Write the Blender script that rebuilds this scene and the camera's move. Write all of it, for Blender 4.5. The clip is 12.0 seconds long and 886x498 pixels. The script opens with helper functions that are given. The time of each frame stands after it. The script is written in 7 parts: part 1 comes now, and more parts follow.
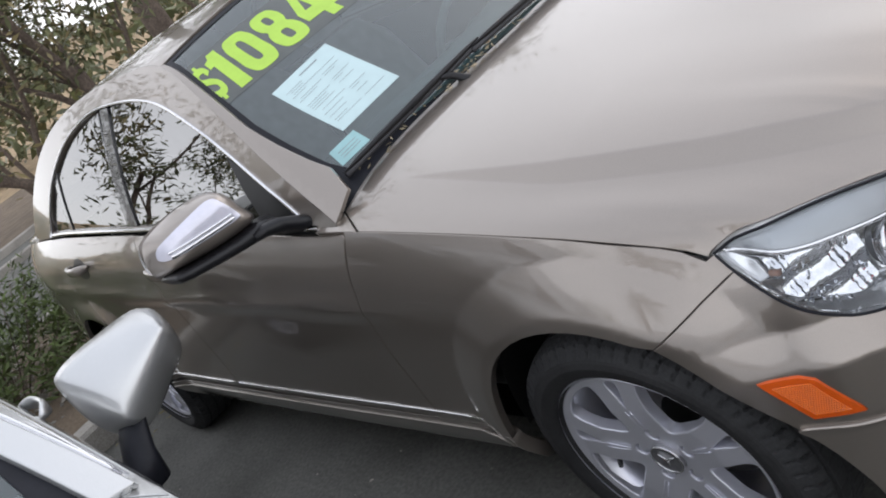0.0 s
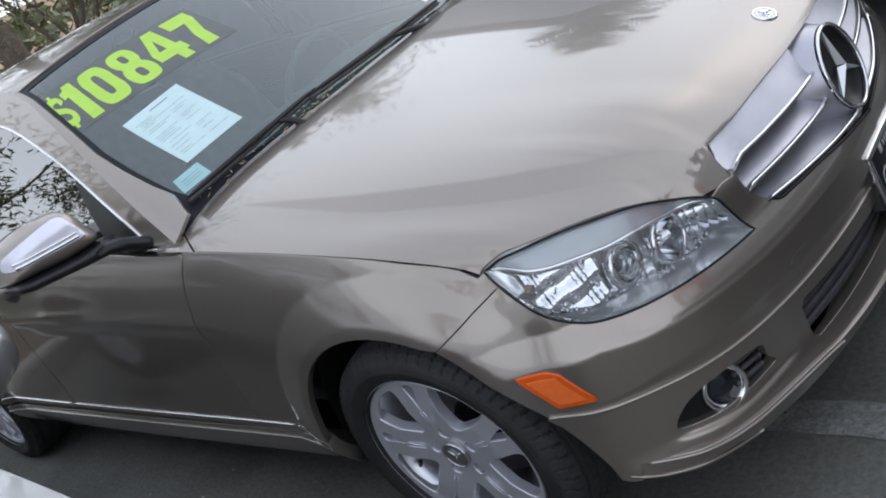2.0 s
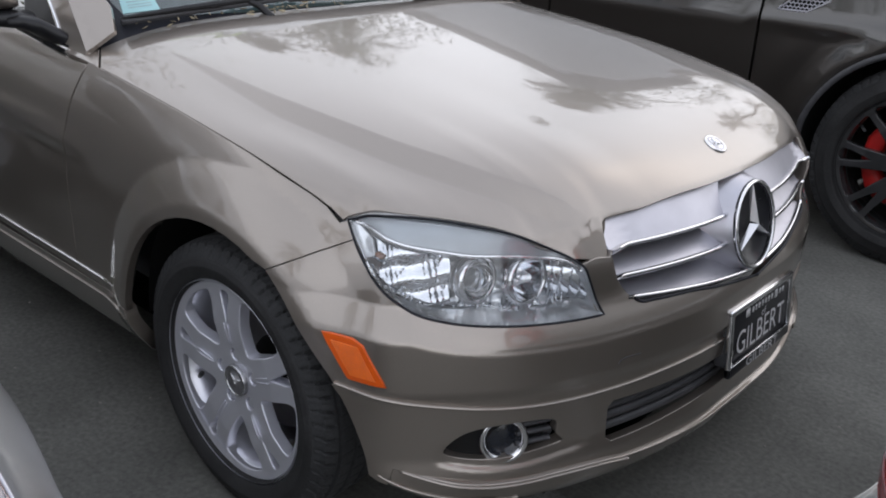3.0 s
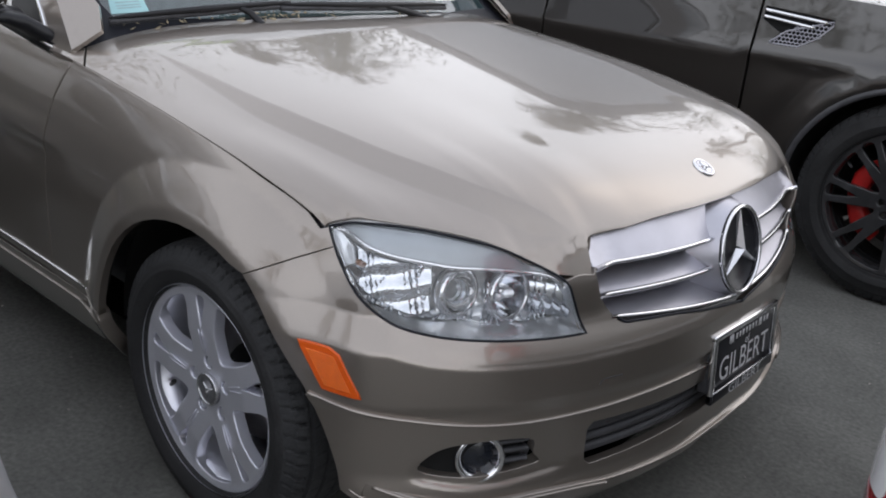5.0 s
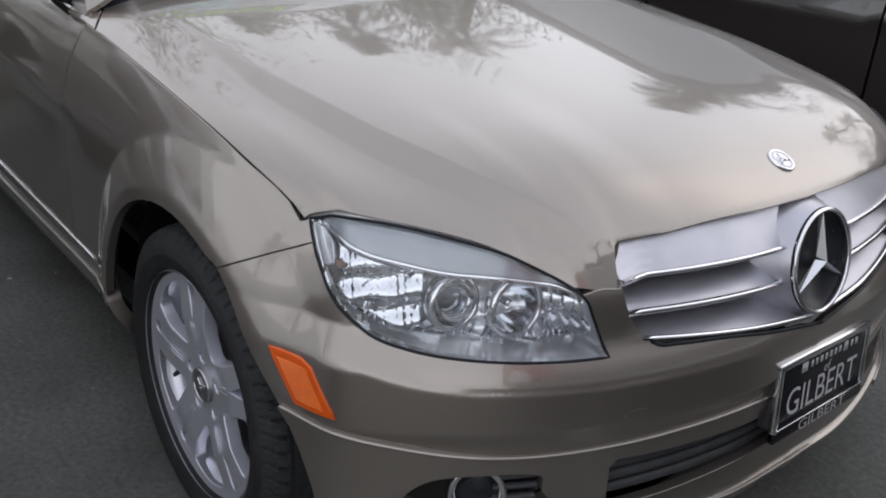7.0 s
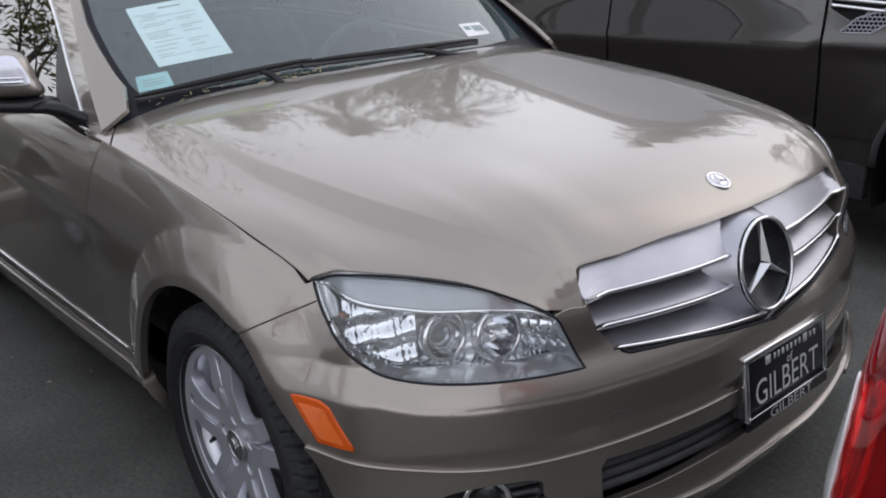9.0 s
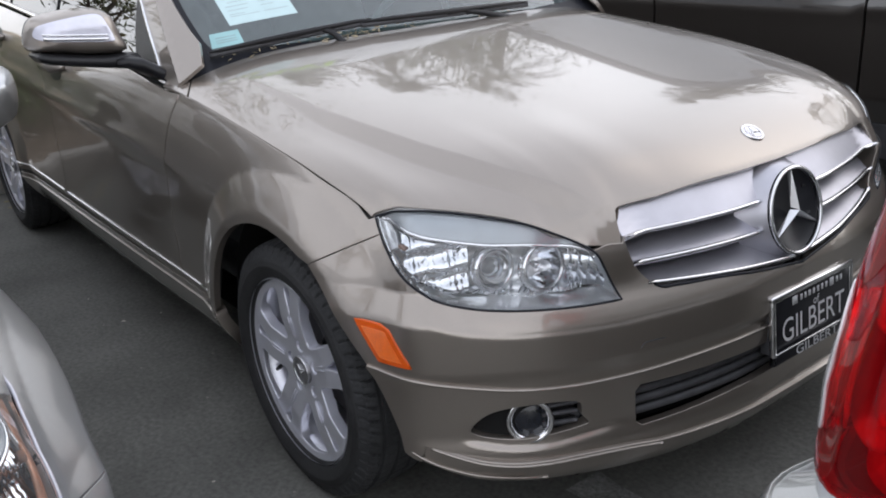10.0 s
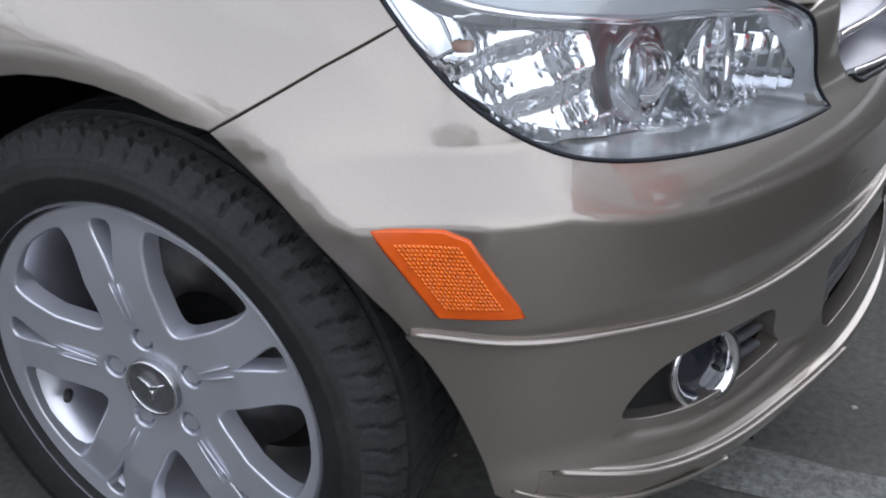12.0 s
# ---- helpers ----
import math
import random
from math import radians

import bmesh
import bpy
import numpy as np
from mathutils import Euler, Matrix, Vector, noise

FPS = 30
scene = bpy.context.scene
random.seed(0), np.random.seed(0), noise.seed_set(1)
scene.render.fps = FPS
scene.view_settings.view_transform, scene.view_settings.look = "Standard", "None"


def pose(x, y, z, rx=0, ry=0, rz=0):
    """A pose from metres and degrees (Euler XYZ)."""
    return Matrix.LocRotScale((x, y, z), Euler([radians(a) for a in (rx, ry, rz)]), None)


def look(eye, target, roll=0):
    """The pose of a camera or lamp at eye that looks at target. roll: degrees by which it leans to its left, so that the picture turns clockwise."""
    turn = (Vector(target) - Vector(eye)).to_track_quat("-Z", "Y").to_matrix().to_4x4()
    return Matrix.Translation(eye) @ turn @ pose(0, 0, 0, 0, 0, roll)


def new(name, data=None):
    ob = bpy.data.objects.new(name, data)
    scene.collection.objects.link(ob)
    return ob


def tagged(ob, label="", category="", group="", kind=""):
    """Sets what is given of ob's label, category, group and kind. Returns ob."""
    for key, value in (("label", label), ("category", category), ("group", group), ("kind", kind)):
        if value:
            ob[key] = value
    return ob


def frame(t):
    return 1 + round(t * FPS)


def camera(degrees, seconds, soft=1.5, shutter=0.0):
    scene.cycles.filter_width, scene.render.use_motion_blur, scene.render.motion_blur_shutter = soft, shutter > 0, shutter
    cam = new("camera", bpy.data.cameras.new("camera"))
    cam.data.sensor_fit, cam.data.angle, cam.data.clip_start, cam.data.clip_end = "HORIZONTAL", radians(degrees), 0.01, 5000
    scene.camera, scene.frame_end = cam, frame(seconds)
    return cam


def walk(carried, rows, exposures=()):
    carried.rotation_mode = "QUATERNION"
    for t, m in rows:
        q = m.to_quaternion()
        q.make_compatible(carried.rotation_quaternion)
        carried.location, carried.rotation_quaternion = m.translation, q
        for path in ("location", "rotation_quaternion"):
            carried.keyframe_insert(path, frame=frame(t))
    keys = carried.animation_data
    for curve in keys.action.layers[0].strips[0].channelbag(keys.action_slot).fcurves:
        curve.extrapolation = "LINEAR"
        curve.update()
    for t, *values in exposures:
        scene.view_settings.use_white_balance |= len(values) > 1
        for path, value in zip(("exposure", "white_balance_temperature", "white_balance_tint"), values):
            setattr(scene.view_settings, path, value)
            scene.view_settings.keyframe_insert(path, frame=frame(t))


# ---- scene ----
cam = camera(53.2, 12.0, soft=1.9)
PATH = [
    (0, (1.085, -1.675, 1.433), (-0.499, -0.681, 0.723), -35.1),
    (0.5, (1.131, -1.794, 1.483), (-0.459, -0.815, 0.765), -38.7),
    (1, (1.223, -1.78, 1.467), (-0.338, -0.749, 0.76), -41.1),
    (1.2, (1.271, -1.787, 1.472), (-0.28, -0.746, 0.758), -40.3),
    (1.5, (1.313, -1.809, 1.454), (-0.199, -0.699, 0.762), -40.0),
    (2, (1.345, -1.807, 1.43), (-0.026, -0.567, 0.666), -29.2),
    (2.2, (1.354, -1.788, 1.386), (0.011, -0.529, 0.604), -19.2),
    (2.5, (1.367, -1.801, 1.337), (0.112, -0.437, 0.586), -2.0),
    (3, (1.4, -1.787, 1.315), (0.176, -0.405, 0.545), 2.5),
    (3.2, (1.411, -1.791, 1.285), (0.215, -0.363, 0.559), 5.9),
    (4.8, (1.413, -1.759, 1.263), (0.181, -0.344, 0.568), 4.3),
    (5, (1.395, -1.77, 1.276), (0.177, -0.351, 0.567), 5.0),
    (5.5, (1.392, -1.781, 1.286), (0.216, -0.348, 0.537), 4.4),
    (6, (1.355, -1.78, 1.282), (0.165, -0.361, 0.524), 5.1),
    (6.5, (1.267, -1.693, 1.242), (0.097, -0.288, 0.432), 5.2),
    (7, (1.375, -1.451, 1.259), (-0.017, -0.259, 0.458), 4.2),
    (7.2, (1.373, -1.422, 1.281), (-0.051, -0.297, 0.44), 3.9),
    (8.8, (1.553, -1.529, 1.31), (0.074, -0.362, 0.637), -4.3),
    (9, (1.574, -1.553, 1.302), (0.119, -0.348, 0.647), -3.4),
    (9.5, (1.672, -1.639, 1.285), (0.168, -0.561, 0.526), -4.3),
    (10, (1.696, -1.673, 1.298), (0.193, -0.562, 0.587), -3.6),
    (10.5, (1.525, -1.599, 1.236), (-0.012, -0.534, 0.529), -7.9),
    (11, (1.231, -1.552, 1.161), (-0.165, -0.41, 0.295), -7.5),
    (11.3, (1.022, -1.564, 1.089), (-0.167, -0.247, 0.164), -7.7),
    (11.5, (0.884, -1.528, 1.026), (-0.06, -0.079, 0.021), -6.7),
    (12, (0.663, -1.46, 0.87), (-0.119, 0.161, -0.002), -3.0),
]
walk(cam, [(t, look(eye, target, roll)) for t, eye, target, roll in PATH], exposures=[(0, 1.36, 6380, 10), (0.5, 1.36, 6300, 10), (1.5, 1.33, 6020, 8), (2, 1.3, 6020, 8), (2.5, 1.3, 6200, 10), (3, 1.32, 6280, 10), (5.5, 1.3, 6320, 10), (6.5, 1.35, 6320, 10), (7, 1.2, 6320, 10), (9, 1.18, 6320, 10), (9.5, 1.42, 6320, 10), (10, 1.47, 6320, 10), (10.5, 1.47, 6320, 10), (11, 1.6, 6250, 10), (11.5, 1.92, 6100, 8), (12, 1.92, 6100, 9)])

# ---- world and light ----
world = bpy.data.worlds.new("world")
scene.world = world
world.use_nodes = True
wn = world.node_tree
sky = wn.nodes.new("ShaderNodeTexSky")
sky.sky_type = "NISHITA"
sky.sun_disc = False
sky.sun_elevation, sky.sun_rotation = radians(40), radians(10)
sky.air_density, sky.dust_density, sky.ozone_density = 1.0, 2.5, 1.5
# high haze, paler towards the horizon
spot = wn.nodes.new("ShaderNodeTexCoord")
axes = wn.nodes.new("ShaderNodeSeparateXYZ")
veil = wn.nodes.new("ShaderNodeValToRGB")
veil.color_ramp.interpolation = "EASE"
veil.color_ramp.elements[0].position, veil.color_ramp.elements[1].position = 0.15, 1.0
veil.color_ramp.elements[0].color, veil.color_ramp.elements[1].color = (4.45, 4.4, 4.45, 1), (2.35, 2.45, 2.7, 1)
wn.links.new(spot.outputs["Generated"], axes.inputs["Vector"])
wn.links.new(axes.outputs["Z"], veil.inputs["Fac"])
haze = wn.nodes.new("ShaderNodeMix")
haze.data_type = "RGBA"
haze.inputs[0].default_value = 0.92
for socket in haze.inputs:
    if socket.identifier == "A_Color":
        wn.links.new(sky.outputs["Color"], socket)
    if socket.identifier == "B_Color":
        wn.links.new(veil.outputs["Color"], socket)
for socket in haze.outputs:
    if socket.identifier == "Result_Color":
        wn.links.new(socket, wn.nodes["Background"].inputs["Color"])
wn.nodes["Background"].inputs["Strength"].default_value = 0.15
sun = new("sun", bpy.data.lights.new("sun", "SUN"))
sun.data.energy, sun.data.angle, sun.data.color = 0.2, radians(130), (1.0, 0.97, 0.94)
sun.matrix_world = look((0.9, 4.9, 8.7), (0, 0, 0))


# ---- materials ----
def material(name, colour, rough=0.5, metal=0.0, coat=0.0, spread=0.0, scale=8.0, bump=0.0, bump_scale=60.0, bump_depth=0.002,
             fine=0.0, fine_scale=300.0, transmission=0.0, ior=1.45, rough_spread=0.0, emit=0.0, detail=6.0, random_value=0.0, spec=0.5, coat_rough=0.03, coat_ior=1.5):
    m = bpy.data.materials.new(name)
    m.use_nodes = True
    nt = m.node_tree
    b = nt.nodes["Principled BSDF"]
    b.inputs["Base Color"].default_value = (*colour, 1)
    b.inputs["Roughness"].default_value = rough
    b.inputs["Metallic"].default_value = metal
    b.inputs["Coat Weight"].default_value = coat
    b.inputs["Coat IOR"].default_value = coat_ior
    b.inputs["Coat Roughness"].default_value = coat_rough
    b.inputs["Transmission Weight"].default_value = transmission
    b.inputs["IOR"].default_value = ior
    b.inputs["Specular IOR Level"].default_value = spec
    if emit:
        b.inputs["Emission Color"].default_value = (*colour, 1)
        b.inputs["Emission Strength"].default_value = emit
    co = nt.nodes.new("ShaderNodeTexCoord")

    def noise_node(sc, det=6.0, ro=0.6):
        n = nt.nodes.new("ShaderNodeTexNoise")
        n.inputs["Scale"].default_value, n.inputs["Detail"].default_value, n.inputs["Roughness"].default_value = sc, det, ro
        nt.links.new(co.outputs["Object"], n.inputs["Vector"])
        return n

    value = None
    if spread or fine:
        parts_ = []
        for amount, sc in ((spread, scale), (fine, fine_scale)):
            if amount:
                n = noise_node(sc, detail)
                r = nt.nodes.new("ShaderNodeMapRange")
                r.inputs["From Min"].default_value, r.inputs["From Max"].default_value = 0.3, 0.7
                r.inputs["To Min"].default_value, r.inputs["To Max"].default_value = 1 - amount, 1 + amount
                nt.links.new(n.outputs["Fac"], r.inputs["Value"])
                parts_.append(r.outputs["Result"])
        value = parts_[0]
        if len(parts_) == 2:
            mu = nt.nodes.new("ShaderNodeMath")
            mu.operation = "MULTIPLY"
            nt.links.new(parts_[0], mu.inputs[0]), nt.links.new(parts_[1], mu.inputs[1])
            value = mu.outputs[0]
    if random_value:
        ob_info = nt.nodes.new("ShaderNodeNewGeometry")
        r = nt.nodes.new("ShaderNodeMapRange")
        r.inputs["To Min"].default_value, r.inputs["To Max"].default_value = 1 - random_value, 1 + random_value
        nt.links.new(ob_info.outputs["Random Per Island"], r.inputs["Value"])
        if value is None:
            value = r.outputs["Result"]
        else:
            mu = nt.nodes.new("ShaderNodeMath")
            mu.operation = "MULTIPLY"
            nt.links.new(value, mu.inputs[0]), nt.links.new(r.outputs["Result"], mu.inputs[1])
            value = mu.outputs[0]
    if value is not None:
        h = nt.nodes.new("ShaderNodeHueSaturation")
        h.inputs["Color"].default_value = (*colour, 1)
        nt.links.new(value, h.inputs["Value"])
        nt.links.new(h.outputs["Color"], b.inputs["Base Color"])
    if rough_spread:
        n = noise_node(scale * 1.7)
        r = nt.nodes.new("ShaderNodeMapRange")
        r.inputs["From Min"].default_value, r.inputs["From Max"].default_value = 0.3, 0.7
        r.inputs["To Min"].default_value, r.inputs["To Max"].default_value = rough - rough_spread, rough + rough_spread
        nt.links.new(n.outputs["Fac"], r.inputs["Value"])
        nt.links.new(r.outputs["Result"], b.inputs["Roughness"])
    if bump:
        n = noise_node(bump_scale, 5.0)
        u = nt.nodes.new("ShaderNodeBump")
        u.inputs["Strength"].default_value, u.inputs["Distance"].default_value = bump, bump_depth
        nt.links.new(n.outputs["Fac"], u.inputs["Height"])
        nt.links.new(u.outputs["Normal"], b.inputs["Normal"])
    return m


def car_paint(name, colour, metal=0.74, rough=0.31, flake=0.14, dust=0.02):
    return material(name, colour, rough=rough, metal=metal, coat=1.0, coat_rough=0.035, coat_ior=1.72, spread=dust, scale=3.0, fine=flake, fine_scale=1400.0, rough_spread=0.008)


PAINT = car_paint("pewter_paint", (0.285, 0.250, 0.220))
SILVER_PAINT = car_paint("silver_paint", (0.58, 0.59, 0.595), metal=0.75, rough=0.36)
BLACK_PAINT = car_paint("black_paint", (0.020, 0.017, 0.015), metal=0.1, rough=0.4)
WHITE_PAINT = car_paint("pale_silver_paint", (0.28, 0.287, 0.28), metal=0.5)
CHROME = material("chrome", (0.82, 0.82, 0.84), rough=0.09, metal=1.0, rough_spread=0.03)
GRILLE_SILVER = material("grille_silver", (0.50, 0.495, 0.545), rough=0.36, metal=0.75, spread=0.05, scale=14, rough_spread=0.05)
ALLOY = material("alloy", (0.80, 0.805, 0.88), rough=0.31, metal=0.66, coat=0.4, spread=0.03, scale=6, rough_spread=0.01)
CAP_GREY = material("cap_grey", (0.27, 0.27, 0.285), rough=0.3, metal=0.7, spread=0.2, scale=60)
DARK_ALLOY = material("gloss_black_alloy", (0.034, 0.034, 0.036), rough=0.18, coat=0.8, spread=0.2, scale=20)
RUBBER = material("tyre_rubber", (0.027, 0.027, 0.028), rough=0.72, spread=0.3, scale=9, fine=0.2, fine_scale=160, bump=0.35, bump_scale=220, bump_depth=0.001, spec=0.35)
# a little paler than the sidewall rubber
TREAD = material("tread_rubber", (0.037, 0.0375, 0.039), rough=0.8, spread=0.2, scale=14, fine=0.2, fine_scale=160, bump=0.25, bump_scale=260, bump_depth=0.001, spec=0.3)
BLACK_PLASTIC = material("black_plastic", (0.062, 0.062, 0.068), rough=0.5, spread=0.25, scale=30, bump=0.3, bump_scale=700, bump_depth=0.0005)
SATIN_BLACK = material("satin_black_trim", (0.012, 0.012, 0.014), rough=0.3, spread=0.2, scale=30, spec=0.4)
# near-black colour that stands in for shade inside arches, intakes and gaps
CAVITY_SHADE = material("cavity_shade_black", (0.006, 0.006, 0.006), rough=0.9, spread=0.2, scale=20)
GASKET = material("rubber_seal", (0.012, 0.013, 0.018), rough=0.45, spec=0.25, spread=0.2, scale=40)
AMBER = material("amber_lens", (0.66, 0.095, 0.006), rough=0.3, coat=0.2, spread=0.12, scale=40, spec=0.5)
MARKER_GRID = material("amber_grid", (0.80, 0.165, 0.010), rough=0.2, coat=0.4, spread=0.1, scale=60)
SIDE_AMBER = material("side_amber", (0.58, 0.33, 0.23), rough=0.3, metal=0.3, spread=0.2, scale=40)
TURN_AMBER = material("turn_amber", (0.36, 0.2, 0.14), rough=0.2, spread=0.15, scale=60)
RED_RING = material("red_ring", (0.95, 0.5, 0.5), rough=0.25, spread=0.15, scale=25)
RED_DEEP = material("red_reflector", (0.85, 0.22, 0.24), rough=0.3, metal=0.2, spread=0.3, scale=25)
CALIPER = material("red_caliper", (0.55, 0.022, 0.020), rough=0.35, spread=0.15, scale=30)
DISC = material("brake_disc", (0.25, 0.24, 0.23), rough=0.35, metal=0.9, spread=0.2, scale=40)
REFLECTOR = material("lamp_reflector", (0.74, 0.76, 0.80), rough=0.05, metal=1.0, bump=0.25, bump_scale=28, bump_depth=0.003)
LAMP_BEZEL = material("lamp_bezel", (0.92, 0.94, 0.97), rough=0.15, metal=0.6, spread=0.1, scale=30)
LAMP_BROW = material("lamp_brow", (0.40, 0.43, 0.46), rough=0.3, metal=0.4, spread=0.08, scale=20)
LAMP_DARK = material("lamp_dark", (0.12, 0.13, 0.15), rough=0.3, metal=0.5, spread=0.2, scale=30)
BULB_GLASS = material("projector_glass", (0.75, 0.8, 0.85), rough=0.02, transmission=1.0, ior=1.5)
FOG_GLASS = material("fog_lamp_glass", (0.014, 0.016, 0.022), rough=0.12, coat=0.3, spread=0.3, scale=60)
FROST = material("frosted_lens_edge", (0.42, 0.20, 0.22), rough=0.2, transmission=0.6, coat=0.6, spread=0.1, scale=20)
MARKER_WHITE = material("white_marker_ink", (0.8, 0.82, 0.8), rough=0.6, spread=0.15, scale=40)
STAR_SILVER = material("star_silver", (0.75, 0.75, 0.77), rough=0.28, metal=0.8, spread=0.05, scale=30)
CLEAR_LAMP = material("clear_lamp", (0.85, 0.85, 0.87), rough=0.22, metal=0.25, coat=0.8, spread=0.05, scale=40)
SIGNAL_LENS = material("signal_lens", (0.70, 0.70, 0.80), rough=0.22, metal=0.3, coat=0.6, spread=0.06, scale=30)
LABEL_WHITE = material("label_paper", (0.78, 0.78, 0.78), rough=0.6, spread=0.05, scale=30)
STRAW = material("dry_straw", (0.34, 0.29, 0.20), rough=0.8, spread=0.3, scale=60, random_value=0.5)
SEAT = material("grey_leather", (0.26, 0.25, 0.24), rough=0.55, spread=0.15, scale=20, bump=0.3, bump_scale=260, bump_depth=0.001)
DASH = material("dash_plastic", (0.15, 0.155, 0.16), rough=0.6, spread=0.2, scale=15, bump=0.3, bump_scale=400, bump_depth=0.0006)
LIME = material("lime_vinyl", (0.40, 0.62, 0.085), rough=0.55, spread=0.06, scale=25)
LIME_BACK = material("smoke_vinyl", (0.09, 0.10, 0.098), rough=0.35, spread=0.15, scale=20)
PAPER = material("form_paper", (0.50, 0.64, 0.66), rough=0.7, spread=0.05, scale=14)
PAPER_CYAN = material("cyan_sticker", (0.30, 0.50, 0.52), rough=0.6, spread=0.06, scale=20)
INK = material("print_ink", (0.27, 0.32, 0.34), rough=0.8, spread=0.2, scale=90)
PLATE_BLACK = material("plate_black", (0.012, 0.012, 0.016), rough=0.3, spread=0.2, scale=30)
PLATE_PRINT = material("plate_print", (0.62, 0.62, 0.64), rough=0.4, spread=0.08, scale=50)


def glass_material(name, tint, rough=0.0, clear=0.5, haze=0.0, scatter=(0.8, 0.81, 0.83)):
    """Tinted glass: a mirror-like coat over a see-through layer."""
    m = bpy.data.materials.new(name)
    m.use_nodes = True
    nt = m.node_tree
    nt.nodes.remove(nt.nodes["Principled BSDF"])
    out = nt.nodes["Material Output"]
    tr = nt.nodes.new("ShaderNodeBsdfTransparent")
    tr.inputs["Color"].default_value = (*tint, 1)
    gl = nt.nodes.new("ShaderNodeBsdfGlossy")
    gl.inputs["Roughness"].default_value = rough
    gl.inputs["Color"].default_value = (1, 1, 1, 1)
    fr = nt.nodes.new("ShaderNodeFresnel")
    fr.inputs["IOR"].default_value = 1.5 + clear
    mx = nt.nodes.new("ShaderNodeMixShader")
    nt.links.new(fr.outputs["Fac"], mx.inputs["Fac"])
    nt.links.new(tr.outputs["BSDF"], mx.inputs[1])
    nt.links.new(gl.outputs["BSDF"], mx.inputs[2])
    last = mx
    if haze:
        # a diffuse share that paints sky sheen and a lit look onto the glass
        df = nt.nodes.new("ShaderNodeBsdfDiffuse")
        df.inputs["Color"].default_value = (*scatter, 1)
        last = nt.nodes.new("ShaderNodeMixShader")
        last.inputs["Fac"].default_value = haze
        nt.links.new(mx.outputs["Shader"], last.inputs[1])
        nt.links.new(df.outputs["BSDF"], last.inputs[2])
    nt.links.new(last.outputs["Shader"], out.inputs["Surface"])
    return m


# teal haze on the screen and red haze in the lens are painted-in brightness
SCREEN_GLASS = glass_material("windscreen_glass", (0.62, 0.84, 0.84), clear=0.5, haze=0.05, scatter=(0.42, 0.66, 0.72))
SIDE_GLASS = glass_material("privacy_glass", (0.22, 0.25, 0.24), rough=0.0, clear=2.2)
RED_LENS = glass_material("red_lens", (0.92, 0.06, 0.08), clear=0.0, haze=0.13, scatter=(0.72, 0.012, 0.022))
LENS_GLASS = glass_material("lamp_lens", (0.98, 0.99, 1.0), clear=0.1, haze=0.04)


# ---- mesh helpers ----
def mesh_object(name, verts, faces, mat, parent=None, label="", smooth=True, normals=None):
    me = bpy.data.meshes.new(name)
    me.from_pydata([tuple(map(float, v)) for v in verts], [], [tuple(int(i) for i in f) for f in faces])
    me.validate()
    if smooth:
        me.polygons.foreach_set("use_smooth", [True] * len(me.polygons))
    me.update()
    if normals is not None:
        me.normals_split_custom_set_from_vertices([tuple(map(float, n)) for n in normals])
    if mat:
        me.materials.append(mat)
    ob = new(name, me)
    if parent is not None:
        ob.parent = parent
    if label:
        ob["label"] = label
    return ob


def part(name, bm, mat, parent, label="", smooth=True):
    me = bpy.data.meshes.new(name)
    bm.normal_update()
    bm.to_mesh(me)
    bm.free()
    if smooth:
        me.polygons.foreach_set("use_smooth", [True] * len(me.polygons))
    if mat:
        me.materials.append(mat)
    ob = new(name, me)
    if parent is not None:
        ob.parent = parent
    if label:
        ob["label"] = label
    return ob


def thing(name, label, category, m=None, group="", kind=""):
    ob = new(name)
    ob.empty_display_size = 0.1
    if m is not None:
        ob.matrix_world = m
    return tagged(ob, label, category, group, kind)


def catmull(points, per=8, closed=False):
    p = np.array(points, float)
    n = len(p)
    out = []
    for i in range(n if closed else n - 1):
        if closed:
            a, b, c, d = p[(i - 1) % n], p[i], p[(i + 1) % n], p[(i + 2) % n]
        else:
            b, c = p[i], p[i + 1]
            a = p[i - 1] if i else 2 * b - c
            d = p[i + 2] if i + 2 < n else 2 * c - b
        for k in range(per):
            t = k / per
            out.append(0.5 * ((2 * b) + (c - a) * t + (2 * a - 5 * b + 4 * c - d) * t * t + (3 * b - a - 3 * c + d) * t ** 3))
    if not closed:
        out.append(p[-1])
    return np.array(out)


def dense(points, longest=0.02, closed=True):
    p = np.array(points, float)
    out = []
    n = len(p)
    for i in range(n if closed else n - 1):
        a, b = p[i], p[(i + 1) % n]
        k = max(1, int(np.ceil(np.linalg.norm(b - a) / longest)))
        out += [a + (b - a) * j / k for j in range(k)]
    if not closed:
        out.append(p[-1])
    return np.array(out)


def inset(loop, gap):
    """Shrink a closed outline by gap."""
    p = np.array(loop, float)
    area = 0.5 * np.sum(p[:, 0] * np.roll(p[:, 1], -1) - np.roll(p[:, 0], -1) * p[:, 1])
    d1 = p - np.roll(p, 1, 0)
    d2 = np.roll(p, -1, 0) - p
    d1 /= np.maximum(np.linalg.norm(d1, axis=1), 1e-9)[:, None]
    d2 /= np.maximum(np.linalg.norm(d2, axis=1), 1e-9)[:, None]
    t = d1 + d2
    t /= np.maximum(np.linalg.norm(t, axis=1), 1e-6)[:, None]
    nrm = np.stack([-t[:, 1], t[:, 0]], 1) * (1 if area > 0 else -1)
    return p + nrm * gap


